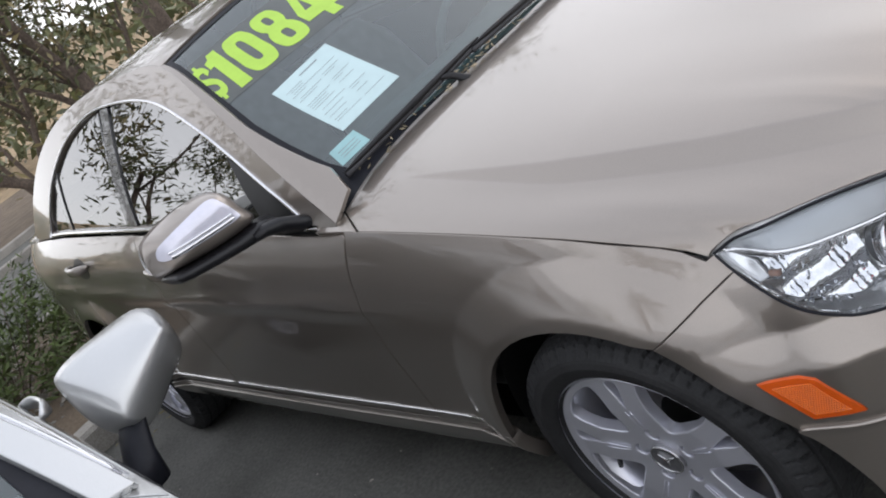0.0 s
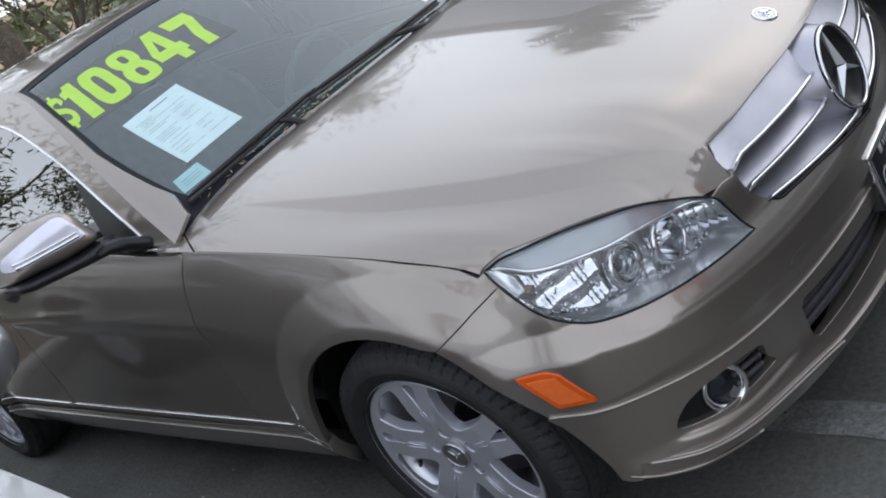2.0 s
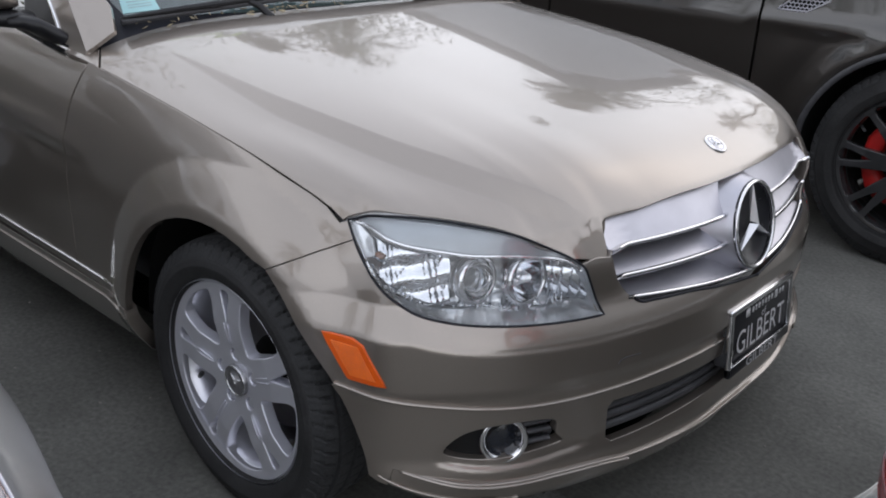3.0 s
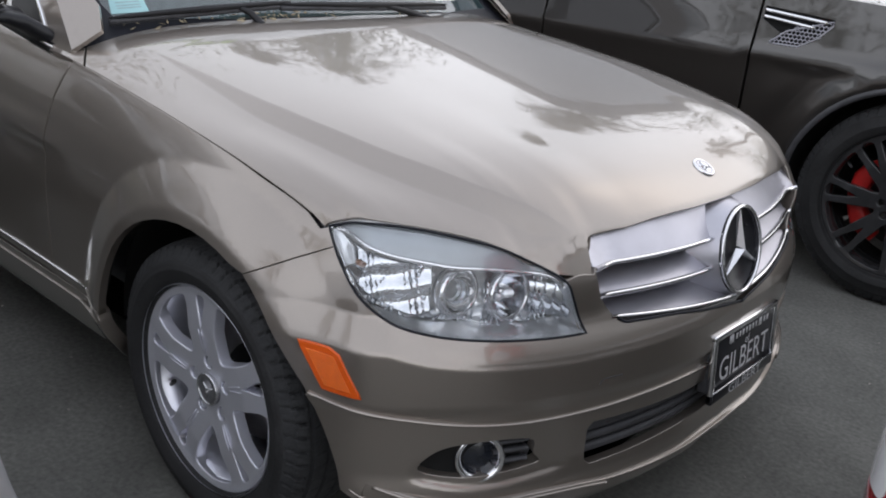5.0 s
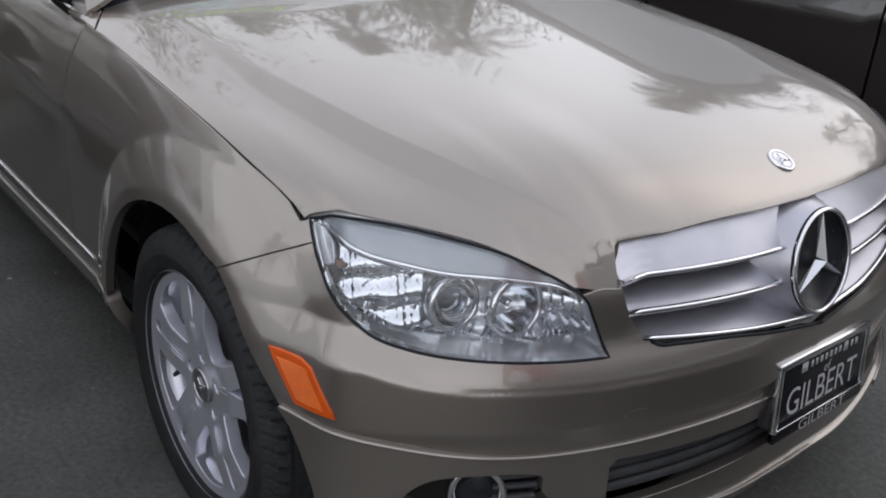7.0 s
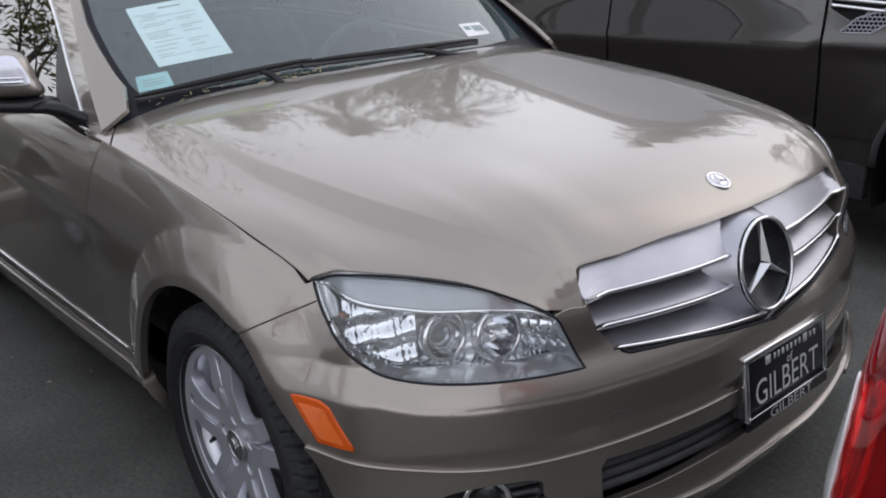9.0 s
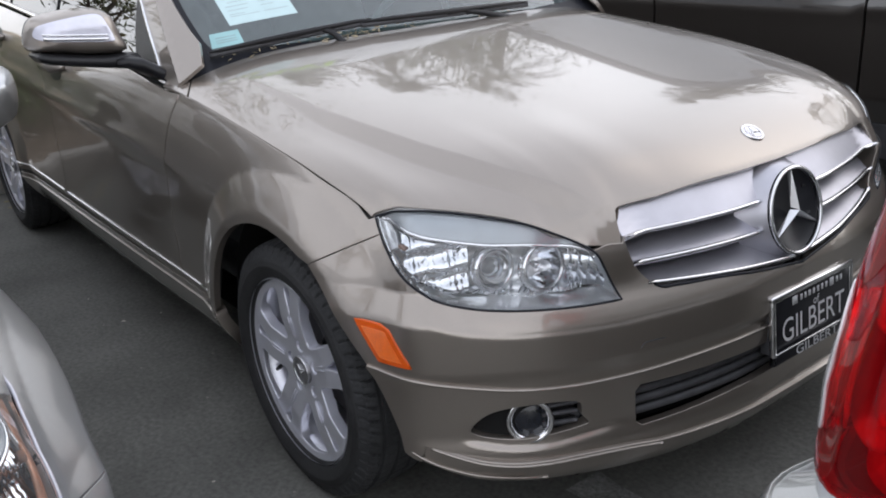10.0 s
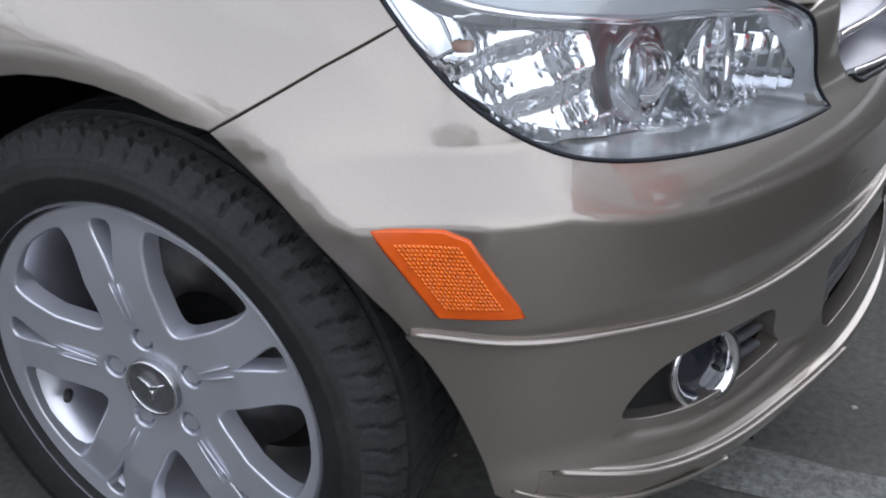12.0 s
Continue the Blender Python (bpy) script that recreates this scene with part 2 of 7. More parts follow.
def within(ring, points):
    """Which points lie inside a closed outline."""
    inside = np.zeros(len(points), bool)
    for a, b in zip(ring, np.roll(ring, -1, 0)):
        cut = (a[1] > points[:, 1]) != (b[1] > points[:, 1])
        x = a[0] + (points[:, 1] - a[1]) * (b[0] - a[0]) / (b[1] - a[1] if b[1] != a[1] else 1e-12)
        inside ^= cut & (points[:, 0] < x)
    return inside


def surface_normals(f, u, v, e=0.002):
    a = f(u + e, v) - f(u - e, v)
    b = f(u, v + e) - f(u, v - e)
    n = np.cross(a, b)
    return n / np.maximum(np.linalg.norm(n, axis=1), 1e-12)[:, None]


def panel(name, f, loop, mat, parent, step=0.035, holes=(), thick=0.012, inner=(-1.5, 0, 0.6), label="", rim=0.002, lift=0.0, gap=0.0, lines=()):
    """A trimmed piece of the surface f(u, v), with a rolled edge and a flange."""
    from mathutils.geometry import delaunay_2d_cdt
    loop = inset(loop, gap) if gap else np.array(loop, float)
    rings = [loop] + [inset(h, -gap) if gap else np.array(h, float) for h in holes]
    pts, edges = [], []
    for ring in rings:
        k = len(pts)
        pts += [Vector(q) for q in ring]
        edges += [(k + i, k + (i + 1) % len(ring)) for i in range(len(ring))]
    lo, hi = loop.min(0), loop.max(0)
    allp = np.concatenate(rings)
    row = 0
    v = lo[1] + step * 0.5
    while v < hi[1]:
        us = np.arange(lo[0] + step * (0.5 if row % 2 else 0.95), hi[0], step)
        for u in us:
            if np.min((allp[:, 0] - u) ** 2 + (allp[:, 1] - v) ** 2) > (0.45 * step) ** 2:
                pts.append(Vector((u, v)))
        v += step * 0.87
        row += 1
    for q in lines:
        # points along a pressed line keep its edges crisp
        if within(loop, np.array([q]))[0] and np.min((allp[:, 0] - q[0]) ** 2 + (allp[:, 1] - q[1]) ** 2) > 1e-5:
            pts.append(Vector(q))
    co, _, faces, *_ = delaunay_2d_cdt(pts, edges, [], 1, 1e-7)
    uv = np.array([tuple(c) for c in co])
    mid = np.array([uv[list(q)].mean(0) for q in faces])
    keep = within(rings[0], mid)
    for ring in rings[1:]:
        keep &= ~within(ring, mid)
    faces = [q for q, ok in zip(faces, keep) if ok]
    used = sorted({i for q in faces for i in q})
    index = {j: i for i, j in enumerate(used)}
    uv = uv[used]
    faces = [[index[i] for i in q] for q in faces]
    pos = f(uv[:, 0], uv[:, 1])
    nrm = surface_normals(f, uv[:, 0], uv[:, 1])
    ref = pos - np.array(inner)
    ref[:, 0] *= 0.25
    if np.sum(np.sum(ref * nrm, 1)) < 0:
        nrm = -nrm
    pos = pos + nrm * lift
    out = []
    for q in faces:
        a, b, c = pos[q[0]], pos[q[1]], pos[q[2]]
        out.append(q if np.dot(np.cross(b - a, c - a), nrm[q[0]]) > 0 else q[::-1])
    count = {}
    for q in out:
        for i in range(len(q)):
            count[(q[i], q[(i + 1) % len(q)])] = 1
    border = [e for e in count if (e[1], e[0]) not in count]
    side = {}
    for a, b in border:
        o = np.cross(pos[b] - pos[a], nrm[a])
        o /= max(np.linalg.norm(o), 1e-9)
        for i in (a, b):
            side[i] = side.get(i, 0) + o
    verts, normals = list(pos), list(nrm)
    ring1, ring2 = {}, {}
    for i, o in side.items():
        o = o / max(np.linalg.norm(o), 1e-9)
        ring1[i] = len(verts)
        verts.append(pos[i] + o * rim - nrm[i] * rim)
        normals.append(o)
        ring2[i] = len(verts)
        verts.append(pos[i] + o * rim - nrm[i] * (rim + thick))
        normals.append(o)
    for a, b in border:
        out.append((b, a, ring1[a], ring1[b]))
        out.append((ring1[b], ring1[a], ring2[a], ring2[b]))
    return mesh_object(name, verts, out, mat, parent, label, True, normals)


def tube(path, radius, mat, parent, name, label="", sides=8, closed=False, flat=1.0, up=(0, 0, 1)):
    """A swept rod; radius may be a list."""
    p = np.array(path, float)
    n = len(p)
    rad = np.broadcast_to(np.array(radius, float), (n,))
    verts, faces = [], []
    for i in range(n):
        a = p[(i - 1) % n] if (closed or i) else p[0]
        b = p[(i + 1) % n] if (closed or i < n - 1) else p[-1]
        t = (b - a) / max(np.linalg.norm(b - a), 1e-9)
        w = np.cross(t, up)
        if np.linalg.norm(w) < 1e-3:
            w = np.cross(t, (1, 0.1, 0))
        w /= np.linalg.norm(w)
        q = np.cross(w, t)
        for k in range(sides):
            g = 2 * math.pi * k / sides
            verts.append(p[i] + rad[i] * (w * math.cos(g) + q * math.sin(g) * flat))
    for i in range(n if closed else n - 1):
        for k in range(sides):
            a, b = i * sides + k, i * sides + (k + 1) % sides
            c, d = ((i + 1) % n) * sides + (k + 1) % sides, ((i + 1) % n) * sides + k
            faces.append((a, b, c, d))
    if not closed:
        faces.append(tuple(range(sides))[::-1])
        faces.append(tuple((n - 1) * sides + k for k in range(sides)))
    return mesh_object(name, verts, faces, mat, parent, label)


def lathe(profile, mat, parent, name, segments=64, label="", wobble=None, sharp=0):
    """Turns (radius, y) pairs round the y axis; wobble(r, y, angle) may change the radius."""
    verts, faces = [], []
    m = len(profile)
    for k in range(segments):
        a = 2 * math.pi * k / segments
        for r, y in profile:
            rr = wobble(r, y, k) if wobble else r
            verts.append((rr * math.cos(a), y, rr * math.sin(a)))
    for k in range(segments):
        for i in range(m - 1):
            a, b = k * m + i, k * m + i + 1
            c, d = ((k + 1) % segments) * m + i + 1, ((k + 1) % segments) * m + i
            faces.append((a, b, c, d))
    ob = mesh_object(name, verts, faces, mat, parent, label)
    if sharp:
        ob.data.set_sharp_from_angle(angle=radians(sharp))
    return ob


def box(name, size, at, mat, parent, label="", bevel=0.01, rot=(0, 0, 0), segments=2):
    bm = bmesh.new()
    bmesh.ops.create_cube(bm, size=1)
    bmesh.ops.scale(bm, vec=size, verts=bm.verts)
    if bevel:
        bmesh.ops.bevel(bm, geom=bm.edges[:], offset=min(bevel, min(size) * 0.45), segments=segments, affect="EDGES", profile=0.5)
    bmesh.ops.transform(bm, matrix=pose(*at, *rot), verts=bm.verts)
    return part(name, bm, mat, parent, label)


def text_mesh(body, size, bold=0.0):
    """The letters as flat triangles, centred: points and faces."""
    cu = bpy.data.curves.new("letters", "FONT")
    cu.body, cu.size, cu.align_x, cu.align_y = body, size, "CENTER", "CENTER"
    cu.resolution_u, cu.offset = 4, bold
    ob = bpy.data.objects.new("letters", cu)
    me = bpy.data.meshes.new_from_object(ob)
    v = np.array([tuple(q.co) for q in me.vertices])
    f = [tuple(p.vertices) for p in me.polygons]
    bpy.data.objects.remove(ob), bpy.data.curves.remove(cu), bpy.data.meshes.remove(me)
    return v, f


# ---- the shape of a saloon car: x ahead of the front axle, y to its left, z up ----
OUTLINE = catmull([(0.745, 0), (0.738, 0.2), (0.695, 0.41), (0.62, 0.60), (0.535, 0.735), (0.44, 0.835), (0.34, 0.872), (0.2, 0.884), (0, 0.886), (-0.5, 0.875),
                   (-1.2, 0.878), (-2.0, 0.878), (-2.76, 0.872), (-3.2, 0.85), (-3.55, 0.78), (-3.72, 0.62), (-3.79, 0.35), (-3.81, 0)], 30)
_d = np.gradient(OUTLINE, axis=0)
_d /= np.linalg.norm(_d, axis=1)[:, None]
OUT_S = np.concatenate([[0], np.cumsum(np.linalg.norm(np.diff(OUTLINE, axis=0), axis=1))])
OUT_NX, OUT_NY = _d[:, 1], -_d[:, 0]
S_END = OUT_S[-1]


def s_at_x(x):
    return float(np.interp(-x, -OUTLINE[:, 0], OUT_S))


def smooth(a, b, x):
    t = np.clip((x - a) / (b - a), 0, 1)
    return t * t * (3 - 2 * t)


def soft(x, xs, ys):
    """Smooth curve through the points, with no overshoot."""
    x, xs, ys = np.asarray(x, float), np.array(xs, float), np.array(ys, float)
    h, m = np.diff(xs), np.diff(ys) / np.diff(xs)
    t = np.zeros(len(xs))
    same = m[1:] * m[:-1] > 0
    w1, w2 = 2 * h[1:] + h[:-1], h[1:] + 2 * h[:-1]
    safe = np.where(same, m[1:], 1), np.where(same, m[:-1], 1)
    t[1:-1] = np.where(same, (w1 + w2) / (w1 / safe[1] + w2 / safe[0]), 0)
    t[0], t[-1] = m[0], m[-1]
    c = np.clip(x, xs[0], xs[-1])
    i = np.clip(np.searchsorted(xs, c, side="right") - 1, 0, len(h) - 1)
    u = (c - xs[i]) / h[i]
    return ((1 + 2 * u) * (1 - u) ** 2 * ys[i] + u * (1 - u) ** 2 * h[i] * t[i] + u * u * (3 - 2 * u) * ys[i + 1] - u * u * (1 - u) * h[i] * t[i + 1])


def edge_y(x):
    """Half width at the shoulder line."""
    return soft(-x, (-0.75, -0.3, -0.1, 0.1, 0.35, 0.6, 1.6, 2.6, 3.2, 3.6, 3.8), (0.76, 0.800, 0.822, 0.829, 0.830, 0.830, 0.826, 0.80, 0.75, 0.68, 0.6))


def nose_x(y):
    """How far the bonnet reaches at that distance from the middle."""
    return soft(np.abs(y), (0, 0.167, 0.33, 0.451, 0.52, 0.611, 0.682, 0.749, 0.772, 0.793, 0.85), (0.662, 0.655, 0.633, 0.604, 0.589, 0.526, 0.453, 0.382, 0.321, 0.29, 0.1))


def ridge_line(x):
    """The pressed facet along the bonnet: its middle line and width; it starts at a point near the scuttle and widens forwards."""
    ridge = soft(-x, (-0.62, -0.575, -0.523, -0.392, -0.207, 0.087, 0.40, 0.7), (0.46, 0.506, 0.545, 0.619, 0.669, 0.702, 0.700, 0.700))
    return ridge, np.interp(-x, (-0.62, -0.52, -0.35, 0.0, 0.42), (0.020, 0.032, 0.040, 0.034, 0.0))


def bonnet_z(x, y):
    a = np.abs(y)
    crown = soft(-x, (-0.75, -0.6, -0.3, 0.0, 0.3, 0.5, 0.62, 0.8), (0.826, 0.846, 0.882, 0.924, 0.963, 0.985, 0.994, 1.0))
    u = a / np.maximum(edge_y(x), 0.5)
    z = crown - 0.09 * (0.35 * u ** 2 + 0.65 * u ** 5)
    inner = 1 - smooth(0.22, 0.64, a)
    z = z + inner * soft(-x, (-0.75, -0.6, -0.3, 0.0, 0.3, 0.8), (0.019, 0.017, 0.008, 0.002, 0.0, 0.0))
    # the nose turns down to its edge, steepest at the corner between lamp and grille
    amp = soft(a, (0, 0.15, 0.31, 0.38, 0.43, 0.47, 0.5, 0.525, 0.551, 0.565, 0.595, 0.623, 0.65, 0.676, 0.702, 0.726, 0.746, 0.763, 0.78, 0.8), (0.091, 0.0898, 0.0905, 0.0905, 0.0896, 0.085, 0.085, 0.090, 0.1010, 0.1000, 0.0804, 0.0664, 0.0548, 0.0448, 0.0387, 0.0339, 0.0270, 0.0235, 0.033, 0.040))
    back = nose_x(y) - x
    decay = soft(a, (0, 0.3, 0.42, 0.5, 0.56, 0.63, 0.8), (0.135, 0.12, 0.09, 0.095, 0.075, 0.08, 0.08))
    z = z - amp * (np.exp(-np.maximum(back, 0) / decay) + 20 * ramp(np.minimum(-back, 0.08), 0.010))
    ridge, wide = ridge_line(x)
    fall = 0.52 * (1 - smooth(0.54, 0.62, x))
    d = a - ridge
    drop = fall * (ramp(d + wide / 2) - ramp(d - wide / 2))
    full = fall * wide
    return z + full * 0.5 * smooth(-0.40, 0.0, d) - drop + 0.5 * full * smooth(0.03, 0.12, d)


def ramp(d, e=0.003):
    return np.where(d < -e, 0, np.where(d > e, d, (d + e) ** 2 / (4 * e)))


def shoulder_z(x):
    """Height of the line where the sides end."""
    rear = soft(-x, (0.6, 1.1, 1.6, 2.2, 2.6, 3.2, 3.75), (0.898, 0.953, 0.993, 1.030, 1.045, 1.03, 0.98))
    front = bonnet_z(x, edge_y(x))
    k = smooth(-0.55, -0.65, x)
    return front * (1 - k) + rear * k


def shelf_z(a):
    """Height of the edge under the lamps."""
    return soft(a, (0, 0.4, 0.52, 0.703, 0.794, 0.88), (0.541, 0.539, 0.536, 0.539, 0.547, 0.566))


def side(s, z):
    """The car's skirt: walls, nose and tail in one sheet. s runs from the middle of the nose along its right side (minus: left side)."""
    s, z = np.asarray(s, float), np.asarray(z, float)
    a = np.abs(s)
    x, y = np.interp(a, OUT_S, OUTLINE[:, 0]), np.interp(a, OUT_S, OUTLINE[:, 1])
    nx, ny = np.interp(a, OUT_S, OUT_NX), np.interp(a, OUT_S, OUT_NY)
    low = soft(z, (0.15, 0.19, 0.22, 0.28, 0.33, 0.38), (-0.12, -0.085, -0.05, -0.02, -0.006, 0))
    h = z - shoulder_z(x)
    roll = soft(h, (-0.3, -0.24, -0.18, -0.13, -0.09, -0.05, -0.02, 0.0, 0.05), (0, 0.03, 0.10, 0.2, 0.36, 0.6, 0.82, 1, 1.5))
    tuck = np.where(x < -2.9, np.minimum(edge_y(x) - y, 0), edge_y(x) - y)
    wall = low + tuck * roll
    line = 0.70 - 0.052 * (x + 0.4)
    body = smooth(-0.45, -0.75, x) * smooth(-3.3, -2.9, x)
    wall = wall + body * (0.007 * np.exp(-((z - line) / 0.03) ** 2) - 0.006 * smooth(line, line - 0.05, z) * smooth(0.36, 0.5, z))
    flare = 0.0
    for wx in (0.0, -2.76):
        r = np.hypot(x - wx, z - 0.318)
        # the flared band round each wheel opening, with a crisp outer edge
        flare = flare + 0.29 * (ramp(0.476 - r, 0.004) - ramp(0.387 - r, 0.006)) * smooth(0.2, 0.34, z)
    nose = soft(z, (0.15, 0.19, 0.24, 0.28, 0.33, 0.44, 0.47, 0.52, 0.545, 0.565, 0.60, 0.65, 0.74, 0.80, 0.9), (-0.10, -0.055, -0.014, -0.004, -0.012, -0.010, -0.002, -0.003, -0.007, -0.015, -0.034, -0.046, -0.075, -0.125, -0.2))
    # a sharp edge under the lamps: an upright face below it, a sloping shelf above
    edge = shelf_z(a)
    face = soft(z, (0.15, 0.19, 0.24, 0.28, 0.33, 0.44, 0.47, 0.52, 0.62, 0.9), (-0.10, -0.055, -0.014, -0.004, -0.012, -0.010, -0.002, -0.003, -0.008, -0.02))
    nose = np.maximum(nose, face - 0.58 * ramp(z - edge, 0.006))
    # the upright hollow between lamp and grille
    nose = nose + 0.024 * smooth(0.595, 0.695, z) * smooth(0.42, 0.49, a) * smooth(0.61, 0.54, a)
    k = smooth(0.12, 0.50, x)
    off = wall * (1 - k) + nose * k + flare * (1 - smooth(0.24, 0.41, x))
    return np.stack([x + nx * off, -np.where(s < 0, -1, 1) * (y + ny * off), z], -1)


def on_left(f):
    def g(u, v):
        p = f(u, v).copy()
        p[:, 1] *= -1
        return p
    return g


def bonnet(x, y):
    x, y = np.asarray(x, float), np.asarray(y, float)
    return np.stack([x, y, bonnet_z(x, y)], -1)


def house_y(x, z):
    """Half width of the cabin."""
    h = np.maximum(z - shoulder_z(x), -0.05)
    return edge_y(x) - 0.010 - 0.30 * h - 0.45 * h * h


def house(x, z):
    x, z = np.asarray(x, float), np.asarray(z, float)
    return np.stack([x, -house_y(x, z), z], -1)


# the cabin's upper edge, from the foot of the front pillar to the foot of the rear one, as x, z
RAIL = catmull([(-0.585, 0.915), (-0.80, 1.085), (-1.02, 1.250), (-1.24, 1.372), (-1.5, 1.408), (-1.85, 1.420), (-2.2, 1.400), (-2.5, 1.335), (-2.8, 1.215), (-3.12, 1.060)], 12)


def across(t0, t1, front, back, bulge=2.2, rise=0.0):
    """A sheet between the two rails: u from -1 to 1 across, v from 0 to 1 along; front and back are its middle points."""
    def f(u, v):
        u, v = np.asarray(u, float), np.asarray(v, float)
        i = (t0 + (t1 - t0) * v) * 12
        ex, ez = np.interp(i, np.arange(len(RAIL)), RAIL[:, 0]), np.interp(i, np.arange(len(RAIL)), RAIL[:, 1])
        ey = house_y(ex, ez)
        mx, mz = front[0] + (back[0] - front[0]) * v, front[1] + (back[1] - front[1]) * v + rise * 4 * v * (1 - v)
        k = np.abs(u) ** bulge
        return np.stack([mx + (ex - mx) * k, u * ey, mz + (ez - mz) * k], -1)
    return f


screen = across(0, 3, (-0.46, 0.962), (-1.19, 1.420), 2.2, 0.012)
roof_sheet = across(3, 7, (-1.19, 1.420), (-2.42, 1.405), 2.6, 0.035)
rear_screen = across(7, 9, (-2.42, 1.405), (-3.05, 1.095), 2.2, 0.01)


def deck(x, y):
    x, y = np.asarray(x, float), np.asarray(y, float)
    u = np.abs(y) / edge_y(x)
    z = np.interp(-x, (3.0, 3.4, 3.75), (1.11, 1.10, 1.07)) - (np.interp(-x, (3.0, 3.75), (1.11, 1.07)) - shoulder_z(x)) * u ** 3
    return np.stack([x, y, z], -1)


def arch(cx, r, z0, cz=0.318, step=0.05):
    """The wheel opening's rim as x, z, from its rear foot over the top to its front foot, cut at height z0."""
    a0 = math.asin((z0 - cz) / r)
    k = np.linspace(math.pi - a0, a0, 26)
    return np.stack([cx + r * np.cos(k), cz + r * np.sin(k)], 1)


def sz(points):
    """x, z pairs on the flank as s, z."""
    return np.array([(s_at_x(p[0]), p[1]) for p in points])


WINDOW_LINE = catmull([(-0.692, 0.922), (-0.765, 0.984), (-0.856, 1.052), (-0.945, 1.116), (-1.065, 1.190), (-1.241, 1.277), (-1.390, 1.323), (-1.62, 1.357), (-1.87, 1.366), (-2.16, 1.324), (-2.42, 1.235), (-2.60, 1.135), (-2.72, 1.058)], 6)


def belt(x0, x1, lift, n=20):
    x = np.linspace(x0, x1, n)
    return np.stack([x, shoulder_z(x) + lift], 1)


def wheel(parent_thing, at, radius, width, rim_r, rim_mat, left, spokes=5, style="wide", caliper=None, name="wheel"):
    """A wheel whose outer face looks along -y."""
    hub = new(name)
    hub.parent = parent_thing
    hub.empty_display_size = 0.1
    hub.matrix_basis = pose(*at, 0, 0, 180 if left else 0) @ pose(0, 0, 0, 0, -24, 0)
    w = width / 2
    pitches = 64
    grooves = (-0.58, -0.2, 0.2, 0.58)
    prof = [(rim_r - 0.008, w - 0.03), (rim_r + 0.010, w - 0.008), (rim_r + 0.014, w - 0.002), (rim_r + 0.034, w + 0.001), (rim_r + 0.036, w + 0.0025), (rim_r + 0.040, w + 0.0025), (rim_r + 0.042, w + 0.001),
            (radius - 0.045, w + 0.001), (radius - 0.036, w - 0.002), (radius - 0.030, w - 0.0045), (radius - 0.024, w - 0.008), (radius - 0.018, w - 0.0125)]
    tread = []
    for q in (0.865, 0.835, 0.80, 0.765, 0.73, 0.695, 0.66, 0.635, 0.625, 0.535, 0.525, 0.40, 0.255, 0.245, 0.155, 0.145, 0.0):
        g = any(abs(q - k) < 0.05 for k in grooves)
        tread.append((radius - 0.017 * q ** 4 - (0.008 if g else 0), w * q))
    tread = tread + [(r, -y) for r, y in tread[:-1][::-1]]
    wall_, edge_ = prof[:9], prof[8:]
    tread = edge_ + tread + [(r, -y) for r, y in edge_[::-1]]

    def wobble(r, y, k):
        q = abs(y) / w
        if q > 0.645 and r > radius - 0.033:
            # slanted grooves across the shoulder blocks, a fine sipe between each two
            phase = (k + round(4 * (1 - q) / 0.36)) % 10
            fade = min(1.0, (r - radius + 0.034) / 0.012)
            if phase in (0, 1):
                return r - 0.0085 * fade
            if phase == 6 and 0.70 < q < 0.93:
                return r - 0.0022 * fade
        elif k % 10 == 3 and q < 0.52 and r > radius - 0.005:
            return r - 0.003
        return r

    lathe(wall_ + [(radius - 0.05, 0.0)] + [(r, -y) for r, y in wall_[::-1]], RUBBER, hub, "tyre", 96, "black rubber tyre")
    lathe(tread, TREAD, hub, "tread", pitches * 10, "grey tread with slanted shoulder blocks", wobble, 28)
    # the wheel's face, y to the outside is negative
    face = -w + 0.012

    def dish(px, pz):
        r = np.hypot(px, pz)
        y = face + np.interp(r, (0, 0.03, 0.075, rim_r * 0.62, rim_r * 0.92, rim_r), (0.020, 0.020, 0.016, 0.006, 0.010, 0.004))
        return np.stack([px, y, pz], -1)

    def ring(r, n=48):
        a = np.linspace(0, 2 * math.pi, n, endpoint=False)
        return np.stack([r * np.cos(a), r * np.sin(a)], 1)

    holes = []
    R = rim_r - 0.013
    for k in range(spokes):
        a = 2 * math.pi * (k + 0.5) / spokes
        if style == "wide":
            pts = [(0.088, -0.10), (0.12, -0.26), (0.155, -0.335), (R - 0.022, -0.36), (R - 0.004, -0.30), (R, 0.0), (R - 0.004, 0.30), (R - 0.022, 0.36), (0.155, 0.335), (0.12, 0.26), (0.088, 0.10)]
        else:
            pts = [(0.085, -0.16), (0.14, -0.30), (R - 0.04, -0.36), (R, -0.30), (R, 0.30), (R - 0.04, 0.36), (0.14, 0.30), (0.085, 0.16)]
        q = 5 / spokes
        pts = [(r * math.cos(a + q * d), r * math.sin(a + q * d)) for r, d in pts]
        holes.append(catmull(pts, 4, True))
        a2 = 2 * math.pi * k / spokes
        if style == "wide":
            slot = [(0.130, -0.008), (0.160, -0.048), (R - 0.010, -0.082), (R - 0.002, 0.0), (R - 0.010, 0.082), (0.160, 0.048), (0.130, 0.008)]
            holes.append(catmull([(r * math.cos(a2 + d), r * math.sin(a2 + d)) for r, d in slot], 3, True))
        else:
            slot = [(0.15, -0.03), (R - 0.004, -0.10), (R - 0.002, 0.10), (0.15, 0.03)]
            holes.append(catmull([(r * math.cos(a2 + d), r * math.sin(a2 + d)) for r, d in slot], 3, True))
        b = 2 * math.pi * k / spokes
        holes.append(ring(0.017, 18) + np.array([0.058 * math.cos(b), 0.058 * math.sin(b)]))
